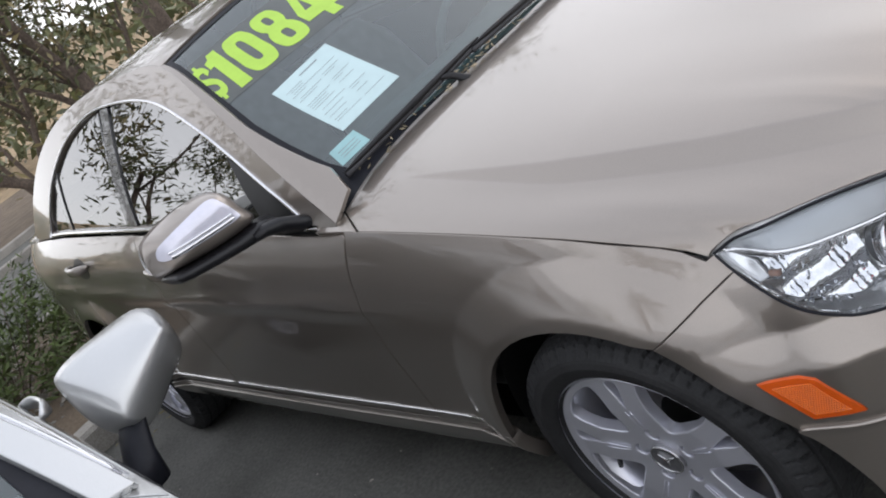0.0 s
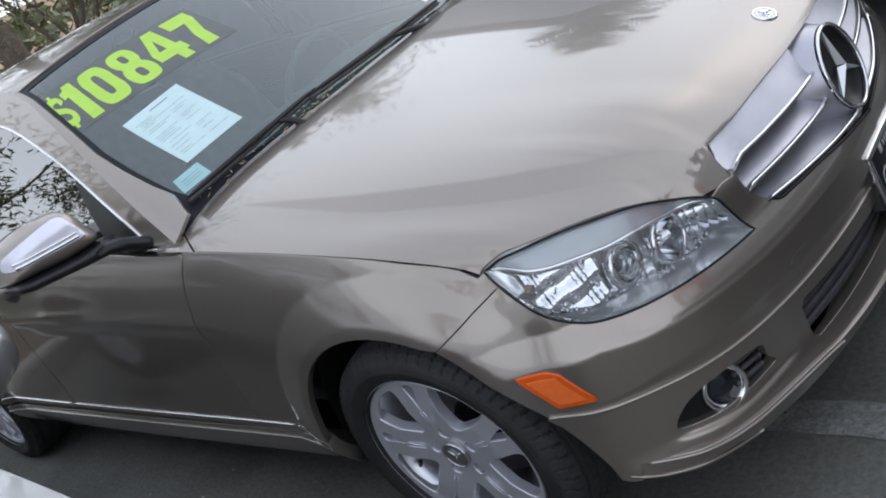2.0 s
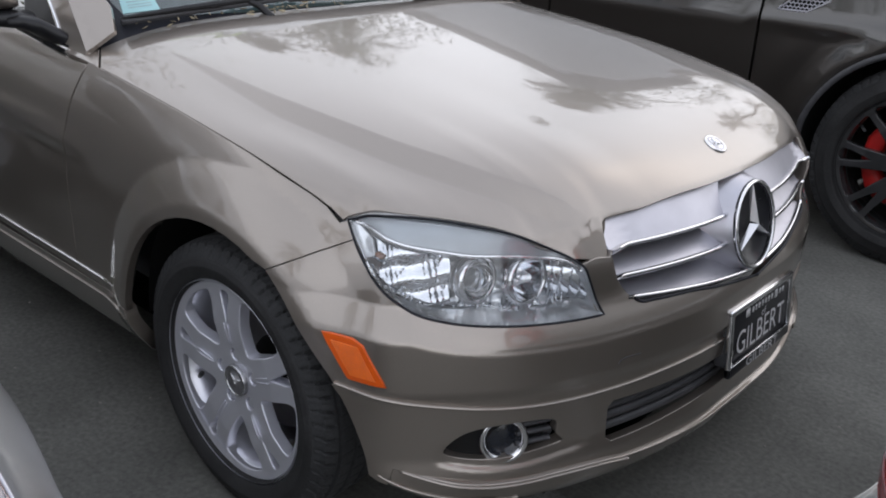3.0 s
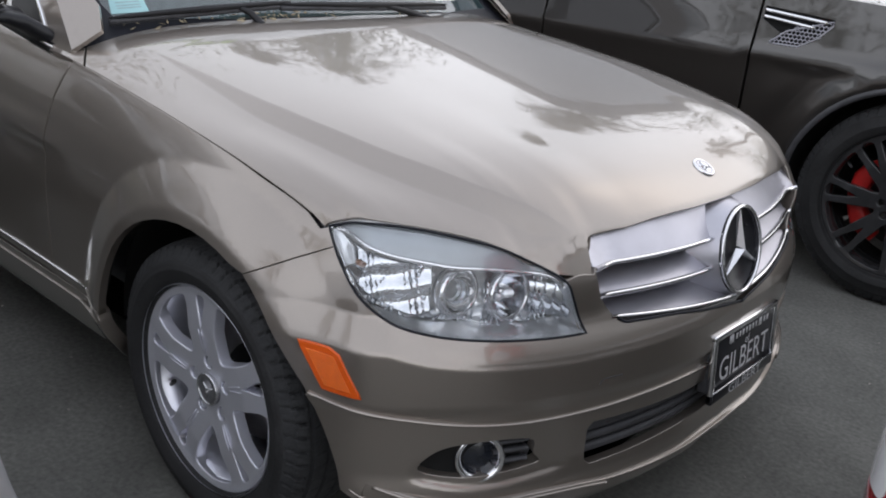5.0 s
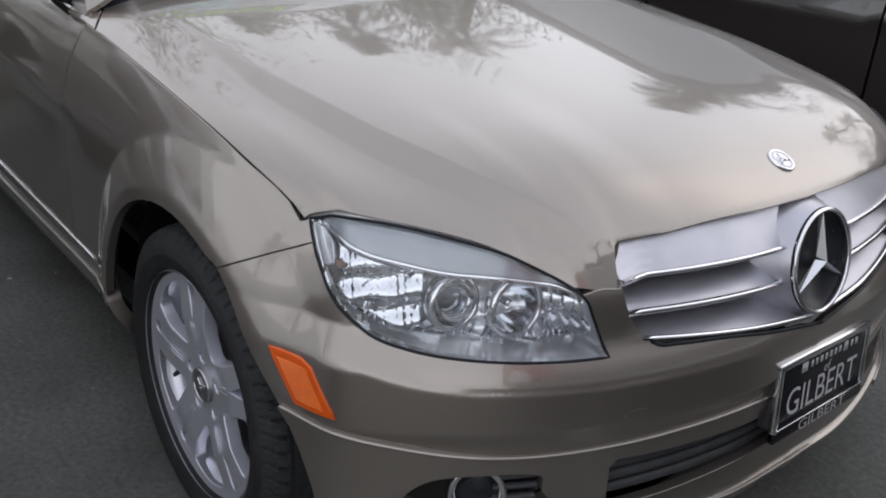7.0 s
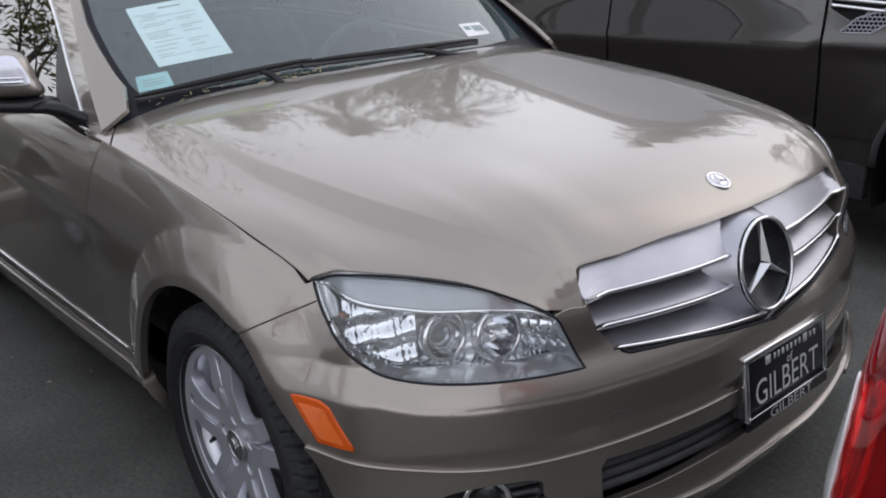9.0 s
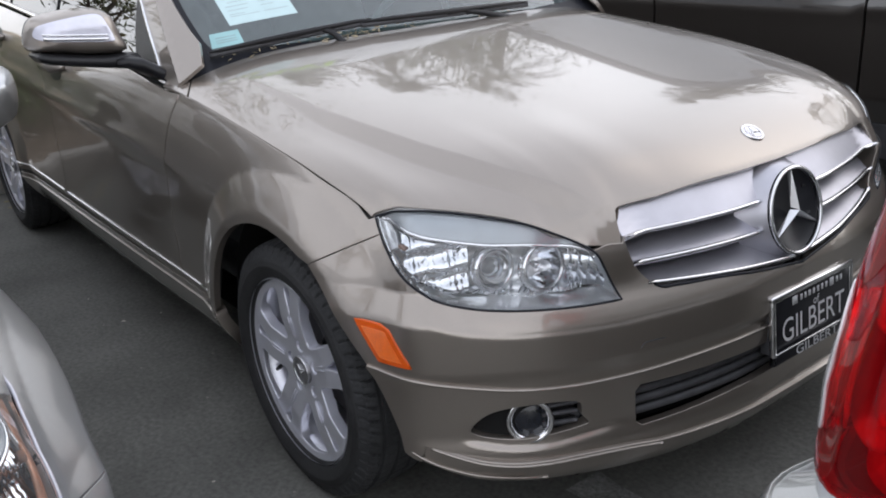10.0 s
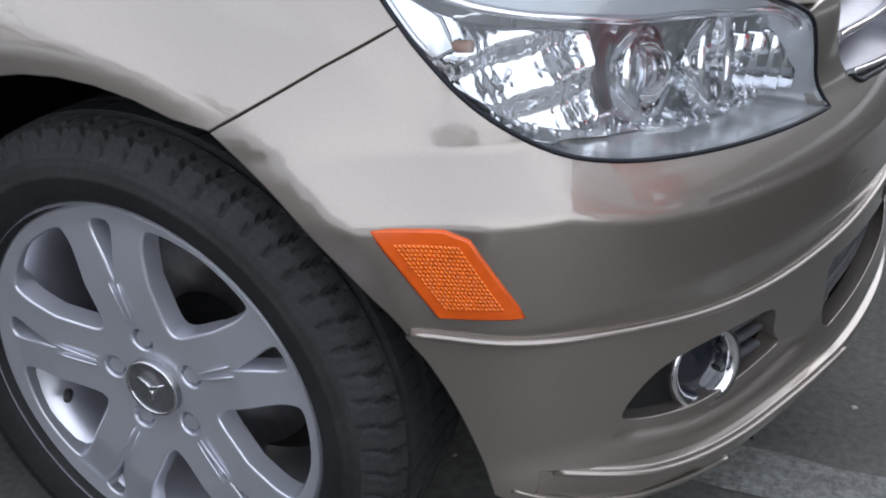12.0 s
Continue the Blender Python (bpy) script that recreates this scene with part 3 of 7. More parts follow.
    panel("rim_face", dish, ring(rim_r - 0.004, 80), rim_mat, hub, 0.014, holes, 0.022, (0, 0.5, 0), rim=0.004)
    lathe([(rim_r + 0.004, face - 0.004), (rim_r + 0.010, face + 0.004), (rim_r + 0.002, face + 0.010), (rim_r - 0.012, face + 0.02), (rim_r - 0.022, face + 0.06), (rim_r - 0.030, w - 0.03), (rim_r + 0.004, w)][::-1],
          rim_mat, hub, "rim_barrel", 72)
    lathe([(0.0, face + 0.0125), (0.022, face + 0.0125), (0.024, face + 0.0105), (0.033, face + 0.0115), (0.0355, face + 0.015), (0.036, face + 0.022)][::-1], CAP_GREY if rim_mat is ALLOY else DARK_ALLOY, hub, "centre_cap", 32, "round cap with an emblem")
    ga = np.linspace(0, 2 * math.pi, 32, endpoint=False)
    tube([(0.0335 * math.cos(q), face + 0.0115, 0.0335 * math.sin(q)) for q in ga], 0.0022, CHROME if rim_mat is ALLOY else DARK_ALLOY, hub, "cap_ring", "", 6, True, up=(0, 1, 0))
    for k in range(3):
        g = 2 * math.pi * k / 3
        tube([(0, face + 0.0115, 0), (0.022 * math.cos(g), face + 0.012, 0.022 * math.sin(g))], [0.0035, 0.001], CHROME, hub, "emblem_arm", "", 6)
    for k in range(spokes):
        b = 2 * math.pi * k / spokes
        bm = bmesh.new()
        bmesh.ops.create_cone(bm, cap_ends=True, segments=6, radius1=0.0125, radius2=0.011, depth=0.016, matrix=pose(0.058 * math.cos(b), face + 0.030, 0.058 * math.sin(b), 90, 0, 0))
        mesh_object("bolt_seat", [(0.058 * math.cos(b) + 0.0185 * math.cos(q), face + 0.033, 0.058 * math.sin(b) + 0.0185 * math.sin(q)) for q in np.linspace(0, 2 * math.pi, 16, endpoint=False)], [tuple(range(16))], rim_mat, hub)
        part("wheel_bolt", bm, rim_mat if rim_mat is ALLOY else CHROME, hub, "", False)
        if style == "wide":
            a2 = 2 * math.pi * k / spokes
            for d in (-1, 1):
                pth = [(r * math.cos(a2 + d * q), face + y, r * math.sin(a2 + d * q)) for r, q, y in ((0.080, 0.045, 0.0125), (0.10, 0.045, 0.009), (0.12, 0.045, 0.0065), (0.135, 0.045, 0.0055))]
                tube(pth, [0.0006, 0.0015, 0.0015, 0.0006], rim_mat, hub, "spoke_ridge", "", 6)
    a = 2 * math.pi * 2.47 / spokes
    tube([((rim_r - 0.028) * math.cos(a), face + 0.045, (rim_r - 0.028) * math.sin(a)), ((rim_r - 0.05) * math.cos(a), face + 0.026, (rim_r - 0.05) * math.sin(a))], [0.006, 0.005], BLACK_PLASTIC, hub, "tyre_valve", "", 8)
    lathe([(0.05, 0.025), (0.15 * rim_r / 0.22, 0.025), (0.15 * rim_r / 0.22, 0.05), (0.05, 0.05), (0.05, 0.025)], DISC, hub, "brake_disc", 48)
    lathe([(0.0, 0.01), (0.06, 0.01), (0.07, 0.03)][::-1], CAVITY_SHADE, hub, "hub_carrier", 24)
    if caliper:
        arc = np.radians(np.linspace(105, 222, 9))
        blob("caliper", [((0.168 * math.cos(q), -0.015, 0.168 * math.sin(q)), (0, 0.036, 0), (w_ * math.cos(q), 0, w_ * math.sin(q))) for q, w_ in zip(arc, (0.020, 0.036, 0.040, 0.034, 0.036, 0.034, 0.040, 0.036, 0.020))], caliper, hub, "painted brake caliper", 14, 3.2)
    return hub


LAMP_LOW = catmull([(1.066, 0.747), (1.037, 0.719), (0.985, 0.672), (0.917, 0.633), (0.858, 0.607), (0.788, 0.592), (0.690, 0.584), (0.576, 0.580), (0.494, 0.580)], 6)
LAMP_UP = catmull([(0.494, 0.580), (0.528, 0.648), (0.552, 0.686), (0.610, 0.714), (0.677, 0.740), (0.750, 0.755), (0.830, 0.766), (0.914, 0.770), (1.000, 0.764), (1.066, 0.747)], 6)
CREASE = catmull([(1.020, 0.469), (0.925, 0.453), (0.822, 0.437), (0.716, 0.424), (0.602, 0.418), (0.474, 0.420), (0.324, 0.425), (0.149, 0.428), (0.0, 0.429)], 6)
LIP = catmull([(0.905, 0.306), (0.828, 0.287), (0.744, 0.272), (0.669, 0.268), (0.58, 0.270), (0.48, 0.268), (0.394, 0.260), (0.2, 0.254), (0.0, 0.253)], 6)
LEDGE = np.array([(0.845, 0.318), (0.828, 0.311), (0.784, 0.300), (0.744, 0.292), (0.698, 0.288), (0.654, 0.288), (0.607, 0.292), (0.555, 0.298), (0.499, 0.303), (0.462, 0.308)])
LEDGE = catmull(LEDGE, 6)[::-1]
BOTTOM = catmull([(0.908, 0.270), (0.85, 0.249), (0.75, 0.232), (0.63, 0.221), (0.4, 0.207), (0.2, 0.202), (0.0, 0.200)], 6)
GRILLE_HALF = np.concatenate([catmull([(0.0, 0.546), (0.13, 0.562), (0.251, 0.577), (0.36, 0.584), (0.407, 0.590), (0.449, 0.628), (0.479, 0.684), (0.487, 0.722)], 6), catmull([(0.470, 0.752), (0.351, 0.768), (0.174, 0.776), (0.0, 0.776)], 6)])
FOG_HOLE = catmull([(0.811, 0.334), (0.777, 0.376), (0.702, 0.390), (0.597, 0.385), (0.585, 0.352), (0.572, 0.329), (0.638, 0.317), (0.730, 0.314)], 5, True)
MARKER = [(1.047, 0.563), (0.989, 0.561), (0.968, 0.553), (0.922, 0.481), (0.994, 0.485)]


def flip_s(loop):
    v = np.array(loop, float)[::-1].copy()
    v[:, 0] *= -1
    return v


def strip_on(f, path, width, height, mat, parent, name, label=""):
    """A raised moulding along a line of u, v on the surface f."""
    p = np.array(path, float)
    pos = f(p[:, 0], p[:, 1])
    nrm = surface_normals(f, p[:, 0], p[:, 1])
    if np.sum((pos - np.array((-1.5, 0, 0.6))) * nrm) < 0:
        nrm = -nrm
    tan = np.gradient(pos, axis=0)
    tan /= np.maximum(np.linalg.norm(tan, axis=1), 1e-9)[:, None]
    wdir = np.cross(nrm, tan)
    verts, faces = [], []
    prof = ((-0.5, -0.4), (-0.5, 0.5), (-0.3, 1.0), (0.3, 1.0), (0.5, 0.5), (0.5, -0.4))
    for i in range(len(p)):
        for a, b in prof:
            verts.append(pos[i] + wdir[i] * width * a + nrm[i] * height * b)
    k = len(prof)
    for i in range(len(p) - 1):
        for j in range(k):
            faces.append((i * k + j, i * k + (j + 1) % k, (i + 1) * k + (j + 1) % k, (i + 1) * k + j))
    faces.append(tuple(range(k)))
    faces.append(tuple((len(p) - 1) * k + j for j in range(k))[::-1])
    return mesh_object(name, verts, faces, mat, parent, label)


def blob(name, stations, mat, parent, label="", sides=20, power=2.6):
    """A rounded body swept through stations (centre, half width vector, half height vector)."""
    verts, faces = [], []
    n = len(stations)
    for c, a, b in stations:
        c, a, b = np.array(c), np.array(a), np.array(b)
        for k in range(sides):
            g = 2 * math.pi * k / sides
            cs, sn = math.cos(g), math.sin(g)
            verts.append(c + a * math.copysign(abs(cs) ** (2 / power), cs) + b * math.copysign(abs(sn) ** (2 / power), sn))
    for i in range(n - 1):
        for k in range(sides):
            faces.append((i * sides + k, i * sides + (k + 1) % sides, (i + 1) * sides + (k + 1) % sides, (i + 1) * sides + k))
    faces.append(tuple(range(sides))[::-1])
    faces.append(tuple((n - 1) * sides + k for k in range(sides)))
    bm = bmesh.new()
    vs = [bm.verts.new(tuple(v)) for v in verts]
    for f in faces:
        bm.faces.new([vs[i] for i in f])
    bmesh.ops.recalc_face_normals(bm, faces=bm.faces)
    return part(name, bm, mat, parent, label)


def mirrored(p, left):
    return (p[0], -p[1], p[2]) if left else tuple(p)


def head_lamp(car, left, hood_mat, detail=True):
    f = on_left(side) if left else side
    loop = np.concatenate([LAMP_LOW[:-1], LAMP_UP[:-1]])
    lamp = new("headlight")
    lamp.parent = car
    lamp["label"] = "clear headlight with chrome reflectors and a round projector"

    def sunk(depth):
        def g(u, v):
            p = f(u, v)
            q = p.copy()
            q[:, 0] -= depth
            q[:, 1] *= 1 - depth * 0.45
            return q
        return g

    panel("lens", f, loop, LENS_GLASS, lamp, 0.03, (), 0.004, lift=0.002, gap=0.007).visible_shadow = False
    k = np.concatenate([LAMP_LOW, LAMP_UP[1:-1]])
    pos = f(k[:, 0], k[:, 1])
    tube(pos, 0.0024, GASKET, lamp, "seal", "", 6, True)
    def fluted(depth, du, dv, amount):
        def g(u, v):
            p = f(u, v)
            d = depth + amount * (0.16 * np.sin(u * 2 * math.pi / du) + np.sin((v + 0.15 * u) * 2 * math.pi / dv) + 0.8 * np.sin((u - 0.3 * v) * 2 * math.pi / 0.083))
            p[:, 0] -= d
            p[:, 1] *= 1 - d * 0.45
            return p
        return g

    panel("bowl", fluted(0.075, 0.019, 0.043, 0.006) if detail else sunk(0.085), inset(loop, 0.004), LAMP_BEZEL, lamp, 0.008 if detail else 0.03, (), 0.002)
    # walls of the bowl
    a, b = f(k[:, 0], k[:, 1]), sunk(0.085)(k[:, 0], k[:, 1])
    n = len(k)
    mesh_object("bowl_wall", np.concatenate([a, b]), [(i, (i + 1) % n, n + (i + 1) % n, n + i) for i in range(n)], LAMP_BEZEL, lamp)
    # the grey brow along the upper edge
    ups = LAMP_UP[10:-3]
    low = ups.copy()
    low[:, 1] -= soft(ups[:, 0], (0.5, 0.56, 0.62, 0.70, 0.78, 0.86, 0.93, 0.99, 1.05), (0.004, 0.007, 0.026, 0.045, 0.053, 0.050, 0.040, 0.026, 0.008))
    panel("brow", sunk(0.012), np.concatenate([ups, low[::-1]]), LAMP_BROW, lamp, 0.02, (), 0.004, gap=0.004)
    strip_on(sunk(0.014), low, 0.008, 0.004, CHROME, lamp, "brow_trim")
    tip = np.array([(1.052, 0.742), (1.030, 0.742), (0.985, 0.722), (0.968, 0.700), (0.990, 0.692), (1.030, 0.722)])
    panel("lamp_tip", sunk(0.016), dense(tip, 0.01), LAMP_BEZEL, lamp, 0.012, (), 0.003)
    if detail:
        for s0, z0, r, kind in ((0.735, 0.655, 0.036, "projector"), (0.632, 0.648, 0.041, "main_beam")):
            c = sunk(0.035)(np.array([s0]), np.array([z0]))[0]
            sg = 1 if left else -1
            unit = new(kind)
            unit.parent = lamp
            unit.matrix_basis = pose(*c, -6, 0, 90 + sg * 6)
            lathe([(r + 0.010, 0.012), (r + 0.011, 0.0), (r + 0.004, -0.010), (r, -0.002), (r - 0.002, 0.014)], CHROME, unit, "ring", 40)
            if kind == "projector":
                lathe([(r - 0.003, 0.004), (r * 0.93, -0.006), (r * 0.7, -0.018), (r * 0.4, -0.025), (0.0, -0.028)], BULB_GLASS, unit, "projector_lens", 36)
                lathe([(r, 0.03), (0.0, 0.034)][::-1], LAMP_DARK, unit, "backing", 24)
            else:
                lathe([(r, 0.002), (r * 0.86, 0.024), (r * 0.6, 0.042), (r * 0.3, 0.052), (0.0, 0.054)], REFLECTOR, unit, "reflector", 36)
                tube([(0, 0.05, 0), (0, 0.015, 0)], [0.008, 0.006], CHROME, unit, "bulb", "", 10)
        rng = random.Random(5)
        # fluted chrome facets round the units
        for i in range(34):
            t = i / 33
            s0 = 0.54 + 0.42 * t
            lo = float(np.interp(-s0, -LAMP_LOW[:, 0], LAMP_LOW[:, 1]))
            for z0, h in ((lo + 0.018, 0.020), (lo + 0.048 + 0.02 * rng.random(), 0.016), (lo + 0.082 + 0.02 * rng.random(), 0.022)):
                if z0 > 0.70:
                    continue
                if abs(s0 - 0.735) < 0.045 and z0 > lo + 0.03 or abs(s0 - 0.632) < 0.055 and z0 > lo + 0.03:
                    continue
                c = sunk(0.045 + 0.02 * rng.random())(np.array([s0]), np.array([z0]))[0]
                if rng.random() < 0.65 or z0 < lo + 0.03:
                    box("facet", (0.004, 0.026 + 0.022 * rng.random(), 0.005 + 0.006 * rng.random()), c, REFLECTOR, lamp, "", 0.0006, (rng.uniform(-8, 8), rng.uniform(-35, 35), (-1 if left else 1) * rng.uniform(15, 45)), 1)
                else:
                    box("facet", (0.004, 0.006, 0.022 + 0.02 * rng.random()), c, REFLECTOR, lamp, "", 0.0006, (rng.uniform(-10, 10), rng.uniform(-20, 20), rng.uniform(-40, 40)), 1)
        for s0 in (0.520, 0.534, 0.549, 0.565, 0.578):
            pt = sunk(0.030 + 0.6 * (s0 - 0.52))(np.array([s0]), np.array([0.632]))[0]
            box("reflector_fin", (0.030, 0.0035, 0.062), pt, REFLECTOR, lamp, "", 0.001, (0, 8, (-1 if left else 1) * 28), 1)
        us = np.linspace(0.785, 0.985, 16)
        los = np.interp(-us, -LAMP_LOW[:, 0], LAMP_LOW[:, 1]) + 0.02
        his = np.interp(-us, -low[::-1, 0] if low[0, 0] < low[-1, 0] else -low[:, 0], low[::-1, 1] if low[0, 0] < low[-1, 0] else low[:, 1]) - 0.012
        his = np.maximum(his, los + 0.006)
        panel("side_reflector", fluted(0.036, 0.013, 0.047, 0.004), np.concatenate([np.stack([us, los], 1), np.stack([us, his], 1)[::-1]]), REFLECTOR, lamp, 0.006, (), 0.002)
        c = sunk(0.022)(np.array([0.945]), np.array([0.70]))[0]
        blob("turn_lamp", [(c + np.array((dx, 0, 0)), (0, 0.005, 0), (0, 0, 0.005)) for dx in (-0.008, 0.0, 0.008)], TURN_AMBER, lamp, "small amber turn lamp")
    return lamp


def saloon(name, label, m, paint, front="star", screen_glass=SCREEN_GLASS, side_glass=SIDE_GLASS, rim=ALLOY, detail=True, group=""):
    car = thing(name, label, "car", m, group)
    # bonnet
    xs = np.linspace(-0.497, 0.285, 30)
    seam = np.stack([xs, -edge_y(xs)], 1)
    nose = catmull([(0.290, -0.797), (0.321, -0.776), (0.382, -0.749), (0.453, -0.684), (0.526, -0.611), (0.578, -0.554), (0.606, -0.532), (0.628, -0.498), (0.639, -0.473), (0.629, -0.461), (0.613, -0.455), (0.606, -0.443), (0.619, -0.39), (0.633, -0.33), (0.655, -0.167), (0.662, 0.0)], 5)
    half = np.concatenate([seam, nose])
    backs = np.linspace(-0.768, 0.768, 40)
    rear = np.stack([-0.545 - 0.068 * (np.abs(backs) / 0.8) ** 2.2, backs], 1)
    other = half[::-1].copy()
    other[:, 1] *= -1
    rx = np.arange(-0.42, 0.60, 0.007)
    rc, rw = ridge_line(rx)
    creases = [(x, sg * (c + k * w / 2 + e)) for x, c, w in zip(rx, rc, rw) for k in (-1, 1) for e in (-0.0042, 0.0, 0.0042) for sg in (-1, 1)]
    panel("bonnet", bonnet, np.concatenate([half, other[1:], rear[::-1]]), paint, car, 0.0095 if detail else 0.03, (), 0.014, gap=0.0020, lines=creases)
    for sg in (-1, 1):
        corner = dense([(-0.508, sg * 0.829), (-0.607, sg * 0.771), (-0.66, sg * 0.76), (-0.70, sg * 0.80), (-0.665, sg * 0.829)], 0.02)
        panel("scuttle_corner", bonnet, corner, paint, car, 0.02, (), 0.012, gap=0.001)
    front_arch = arch(0.0, 0.362, 0.36)
    bumper_back = catmull([(0.178, 0.642), (0.255, 0.572), (0.313, 0.505), (0.342, 0.466), (0.375, 0.40), (0.400, 0.33), (0.412, 0.286)], 6)
    # where wing and bumper meet: beside the lamp, or lower down on the plain car
    on_lamp, on_rim, rim_x = (6, 0, 0.175) if front == "star" else (30, 6, 0.252)
    seam_end = (s_at_x(bumper_back[on_rim][0]), bumper_back[on_rim][1])
    seam_mid = (1.10, 0.690) if front == "star" else tuple(0.5 * (LAMP_LOW[on_lamp] + np.array(seam_end)))
    lamp_to_seam = LAMP_LOW[:on_lamp + 1]
    door_front = catmull([(-0.555, 0.887), (-0.60, 0.80), (-0.635, 0.68), (-0.65, 0.57), (-0.645, 0.45), (-0.63, 0.362)], 6)
    tops = np.linspace(-0.555, 0.285, 24)
    for left in (False, True):
        f = on_left(side) if left else side
        h = on_left(house) if left else house
        # front wing
        rim_pts = [p for p in front_arch[::-1] if p[0] < rim_x and p[0] > -0.36]
        wing = np.concatenate([sz(np.stack([tops, shoulder_z(tops)], 1)), lamp_to_seam, np.array([seam_mid, seam_end]), sz(rim_pts), sz([(-0.366, 0.362)]), sz(door_front[::-1])])
        panel("front_wing", f, dense(wing, 0.02), paint, car, 0.011 if detail else 0.028, (), 0.016, gap=0.0026, rim=0.0020)
        # doors
        z_low = 0.372
        b1 = -1.745
        d1 = np.concatenate([sz(door_front), sz([(b1, z_low)]), sz([(b1 - 0.01, 0.6)]), sz([(b1, 0.9)]), sz(belt(b1, -0.56, -0.004))])
        front_door = new("front_door")
        front_door.parent = car
        panel("door_skin", f, dense(d1, 0.03), paint, front_door, 0.035, (), 0.016, gap=0.0048, rim=0.0028)
        back_arch = arch(-2.76, 0.372, 0.40)
        d2 = np.concatenate([sz([(b1, z_low), (-2.38, z_low)]), sz([p for p in back_arch[::-1] if p[0] > -2.58]), sz([(-2.60, 0.72), (-2.68, 0.86), (-2.70, 0.96)]), sz(belt(-2.72, b1, -0.004)), sz([(b1, 0.9), (b1 - 0.01, 0.6)])])
        rear_door = new("rear_door")
        rear_door.parent = car
        panel("door_skin", f, dense(d2, 0.03), paint, rear_door, 0.035, (), 0.016, gap=0.0022)
        for door, hx in ((front_door, -1.60), (rear_door, -2.42)):
            hz = float(shoulder_z(np.array(hx))) - 0.115
            cup = sz([(hx + 0.01 + 0.075 * math.cos(a), hz - 0.006 + 0.042 * math.sin(a)) for a in np.linspace(0, 2 * math.pi, 28, endpoint=False)])
            # no recess here: with detail, a flat black oval paints the cup's shade
            panel("handle_cup_shade", f, cup, SATIN_BLACK if detail else paint, door, 0.02, (), 0.004, lift=0.001)
            bar = sz([(hx + d, hz + 0.004) for d in np.linspace(-0.125, 0.115, 13)])
            pos = f(bar[:, 0], bar[:, 1])
            out = (1 if left else -1) * np.array([0.004, 0.016, 0.024, 0.029, 0.032, 0.034, 0.034, 0.034, 0.033, 0.031, 0.026, 0.016, 0.006])
            tall = [0.010, 0.016, 0.019, 0.020, 0.019, 0.018, 0.018, 0.018, 0.019, 0.020, 0.019, 0.015, 0.008]
            blob("door_handle", [((p[0], p[1] + o, p[2]), (0, 0.009, 0), (0, 0, h_)) for p, o, h_ in zip(pos, out, tall)], paint, door, "", 14, 2.6)
        # sill, with its two mouldings
        sill = np.concatenate([sz([(-0.374, 0.358), (-2.38, 0.358)]), sz([(-2.40, 0.24), (-2.36, 0.205), (-0.40, 0.205), (-0.352, 0.26)])])
        panel("sill", f, dense(sill, 0.03), paint, car, 0.035, (), 0.03, gap=0.0015)
        for x0, x1 in ((-0.462, -1.735), (-1.755, -2.40)):
            strip_on(f, sz([(x, 0.386 + 0.012 * (-0.46 - x) / 1.9) for x in np.linspace(x0, x1, 24)]), 0.005, 0.004, CHROME, car, "sill_moulding", "thin bright sill moulding")
        strip_on(f, sz([(x, 0.335) for x in np.linspace(-0.37, -2.39, 30)]), 0.006, 0.005, paint, car, "sill_edge")
        # rear quarter, tail
        qa = [p for p in back_arch if p[0] < -2.58]
        tails = np.linspace(-2.72, -3.70, 26)
        quarter = np.concatenate([sz(np.stack([tails, shoulder_z(tails) - 0.002], 1)), np.array([(s_at_x(-3.70), 0.70), (s_at_x(-3.62), 0.58), (s_at_x(-3.2), 0.55)]), sz([(-3.115, 0.435)]), sz(qa), sz([(-2.60, 0.72), (-2.68, 0.86), (-2.70, 0.96)])])
        panel("rear_wing", f, dense(quarter, 0.03), paint, car, 0.035, (), 0.016, gap=0.002)
        # cabin side: pillars and roof rail round the windows
        rail = RAIL
        frame_loop = np.concatenate([rail, [(-3.08, shoulder_z(np.array(-3.08)) + 0.002)], belt(-3.0, -0.60, 0.0, 34)])
        windows = np.concatenate([WINDOW_LINE, belt(-2.70, -0.715, 0.014, 30)])
        panel("cabin_side", h, dense(frame_loop, 0.04), paint, car, 0.03, (windows,), 0.02)
        win = new("side_window")
        win.parent = car
        g1 = np.concatenate([[p for p in WINDOW_LINE if p[0] > -1.705], [(-1.715, 1.36)], belt(-1.715, -0.715, 0.014, 14)])
        g2 = np.concatenate([[(-1.785, 1.362)], [p for p in WINDOW_LINE if p[0] < -1.8 and p[0] > -2.36], [(-2.36, 1.258)], belt(-2.40, -1.785, 0.014, 10)])
        g3 = np.concatenate([[(-2.40, 1.242)], [p for p in WINDOW_LINE if p[0] < -2.43], belt(-2.70, -2.43, 0.014, 6)])
        for g in (g1, g2, g3):
            panel("pane", h, dense(g, 0.04), side_glass, win, 0.05, (), 0.004, lift=-0.010).visible_shadow = False
        pillar = np.array([(-1.680, 1.358), (-1.745, 1.362), (-1.792, float(shoulder_z(np.array(-1.79))) + 0.014), (-1.708, float(shoulder_z(np.array(-1.71))) + 0.014)])
        panel("middle_pillar", h, dense(pillar, 0.04), DARK_ALLOY, car, 0.04, (), 0.01, lift=-0.004)
        divider = np.array([(-2.355, 1.275), (-2.405, 1.262), (-2.435, float(shoulder_z(np.array(-2.43))) + 0.014), (-2.395, float(shoulder_z(np.array(-2.40))) + 0.014)])
        panel("window_divider", h, dense(divider, 0.04), DARK_ALLOY, car, 0.04, (), 0.008, lift=-0.005)
        strip_on(h, WINDOW_LINE, 0.009, 0.005, CHROME, car, "window_trim", "bright metal window surround")
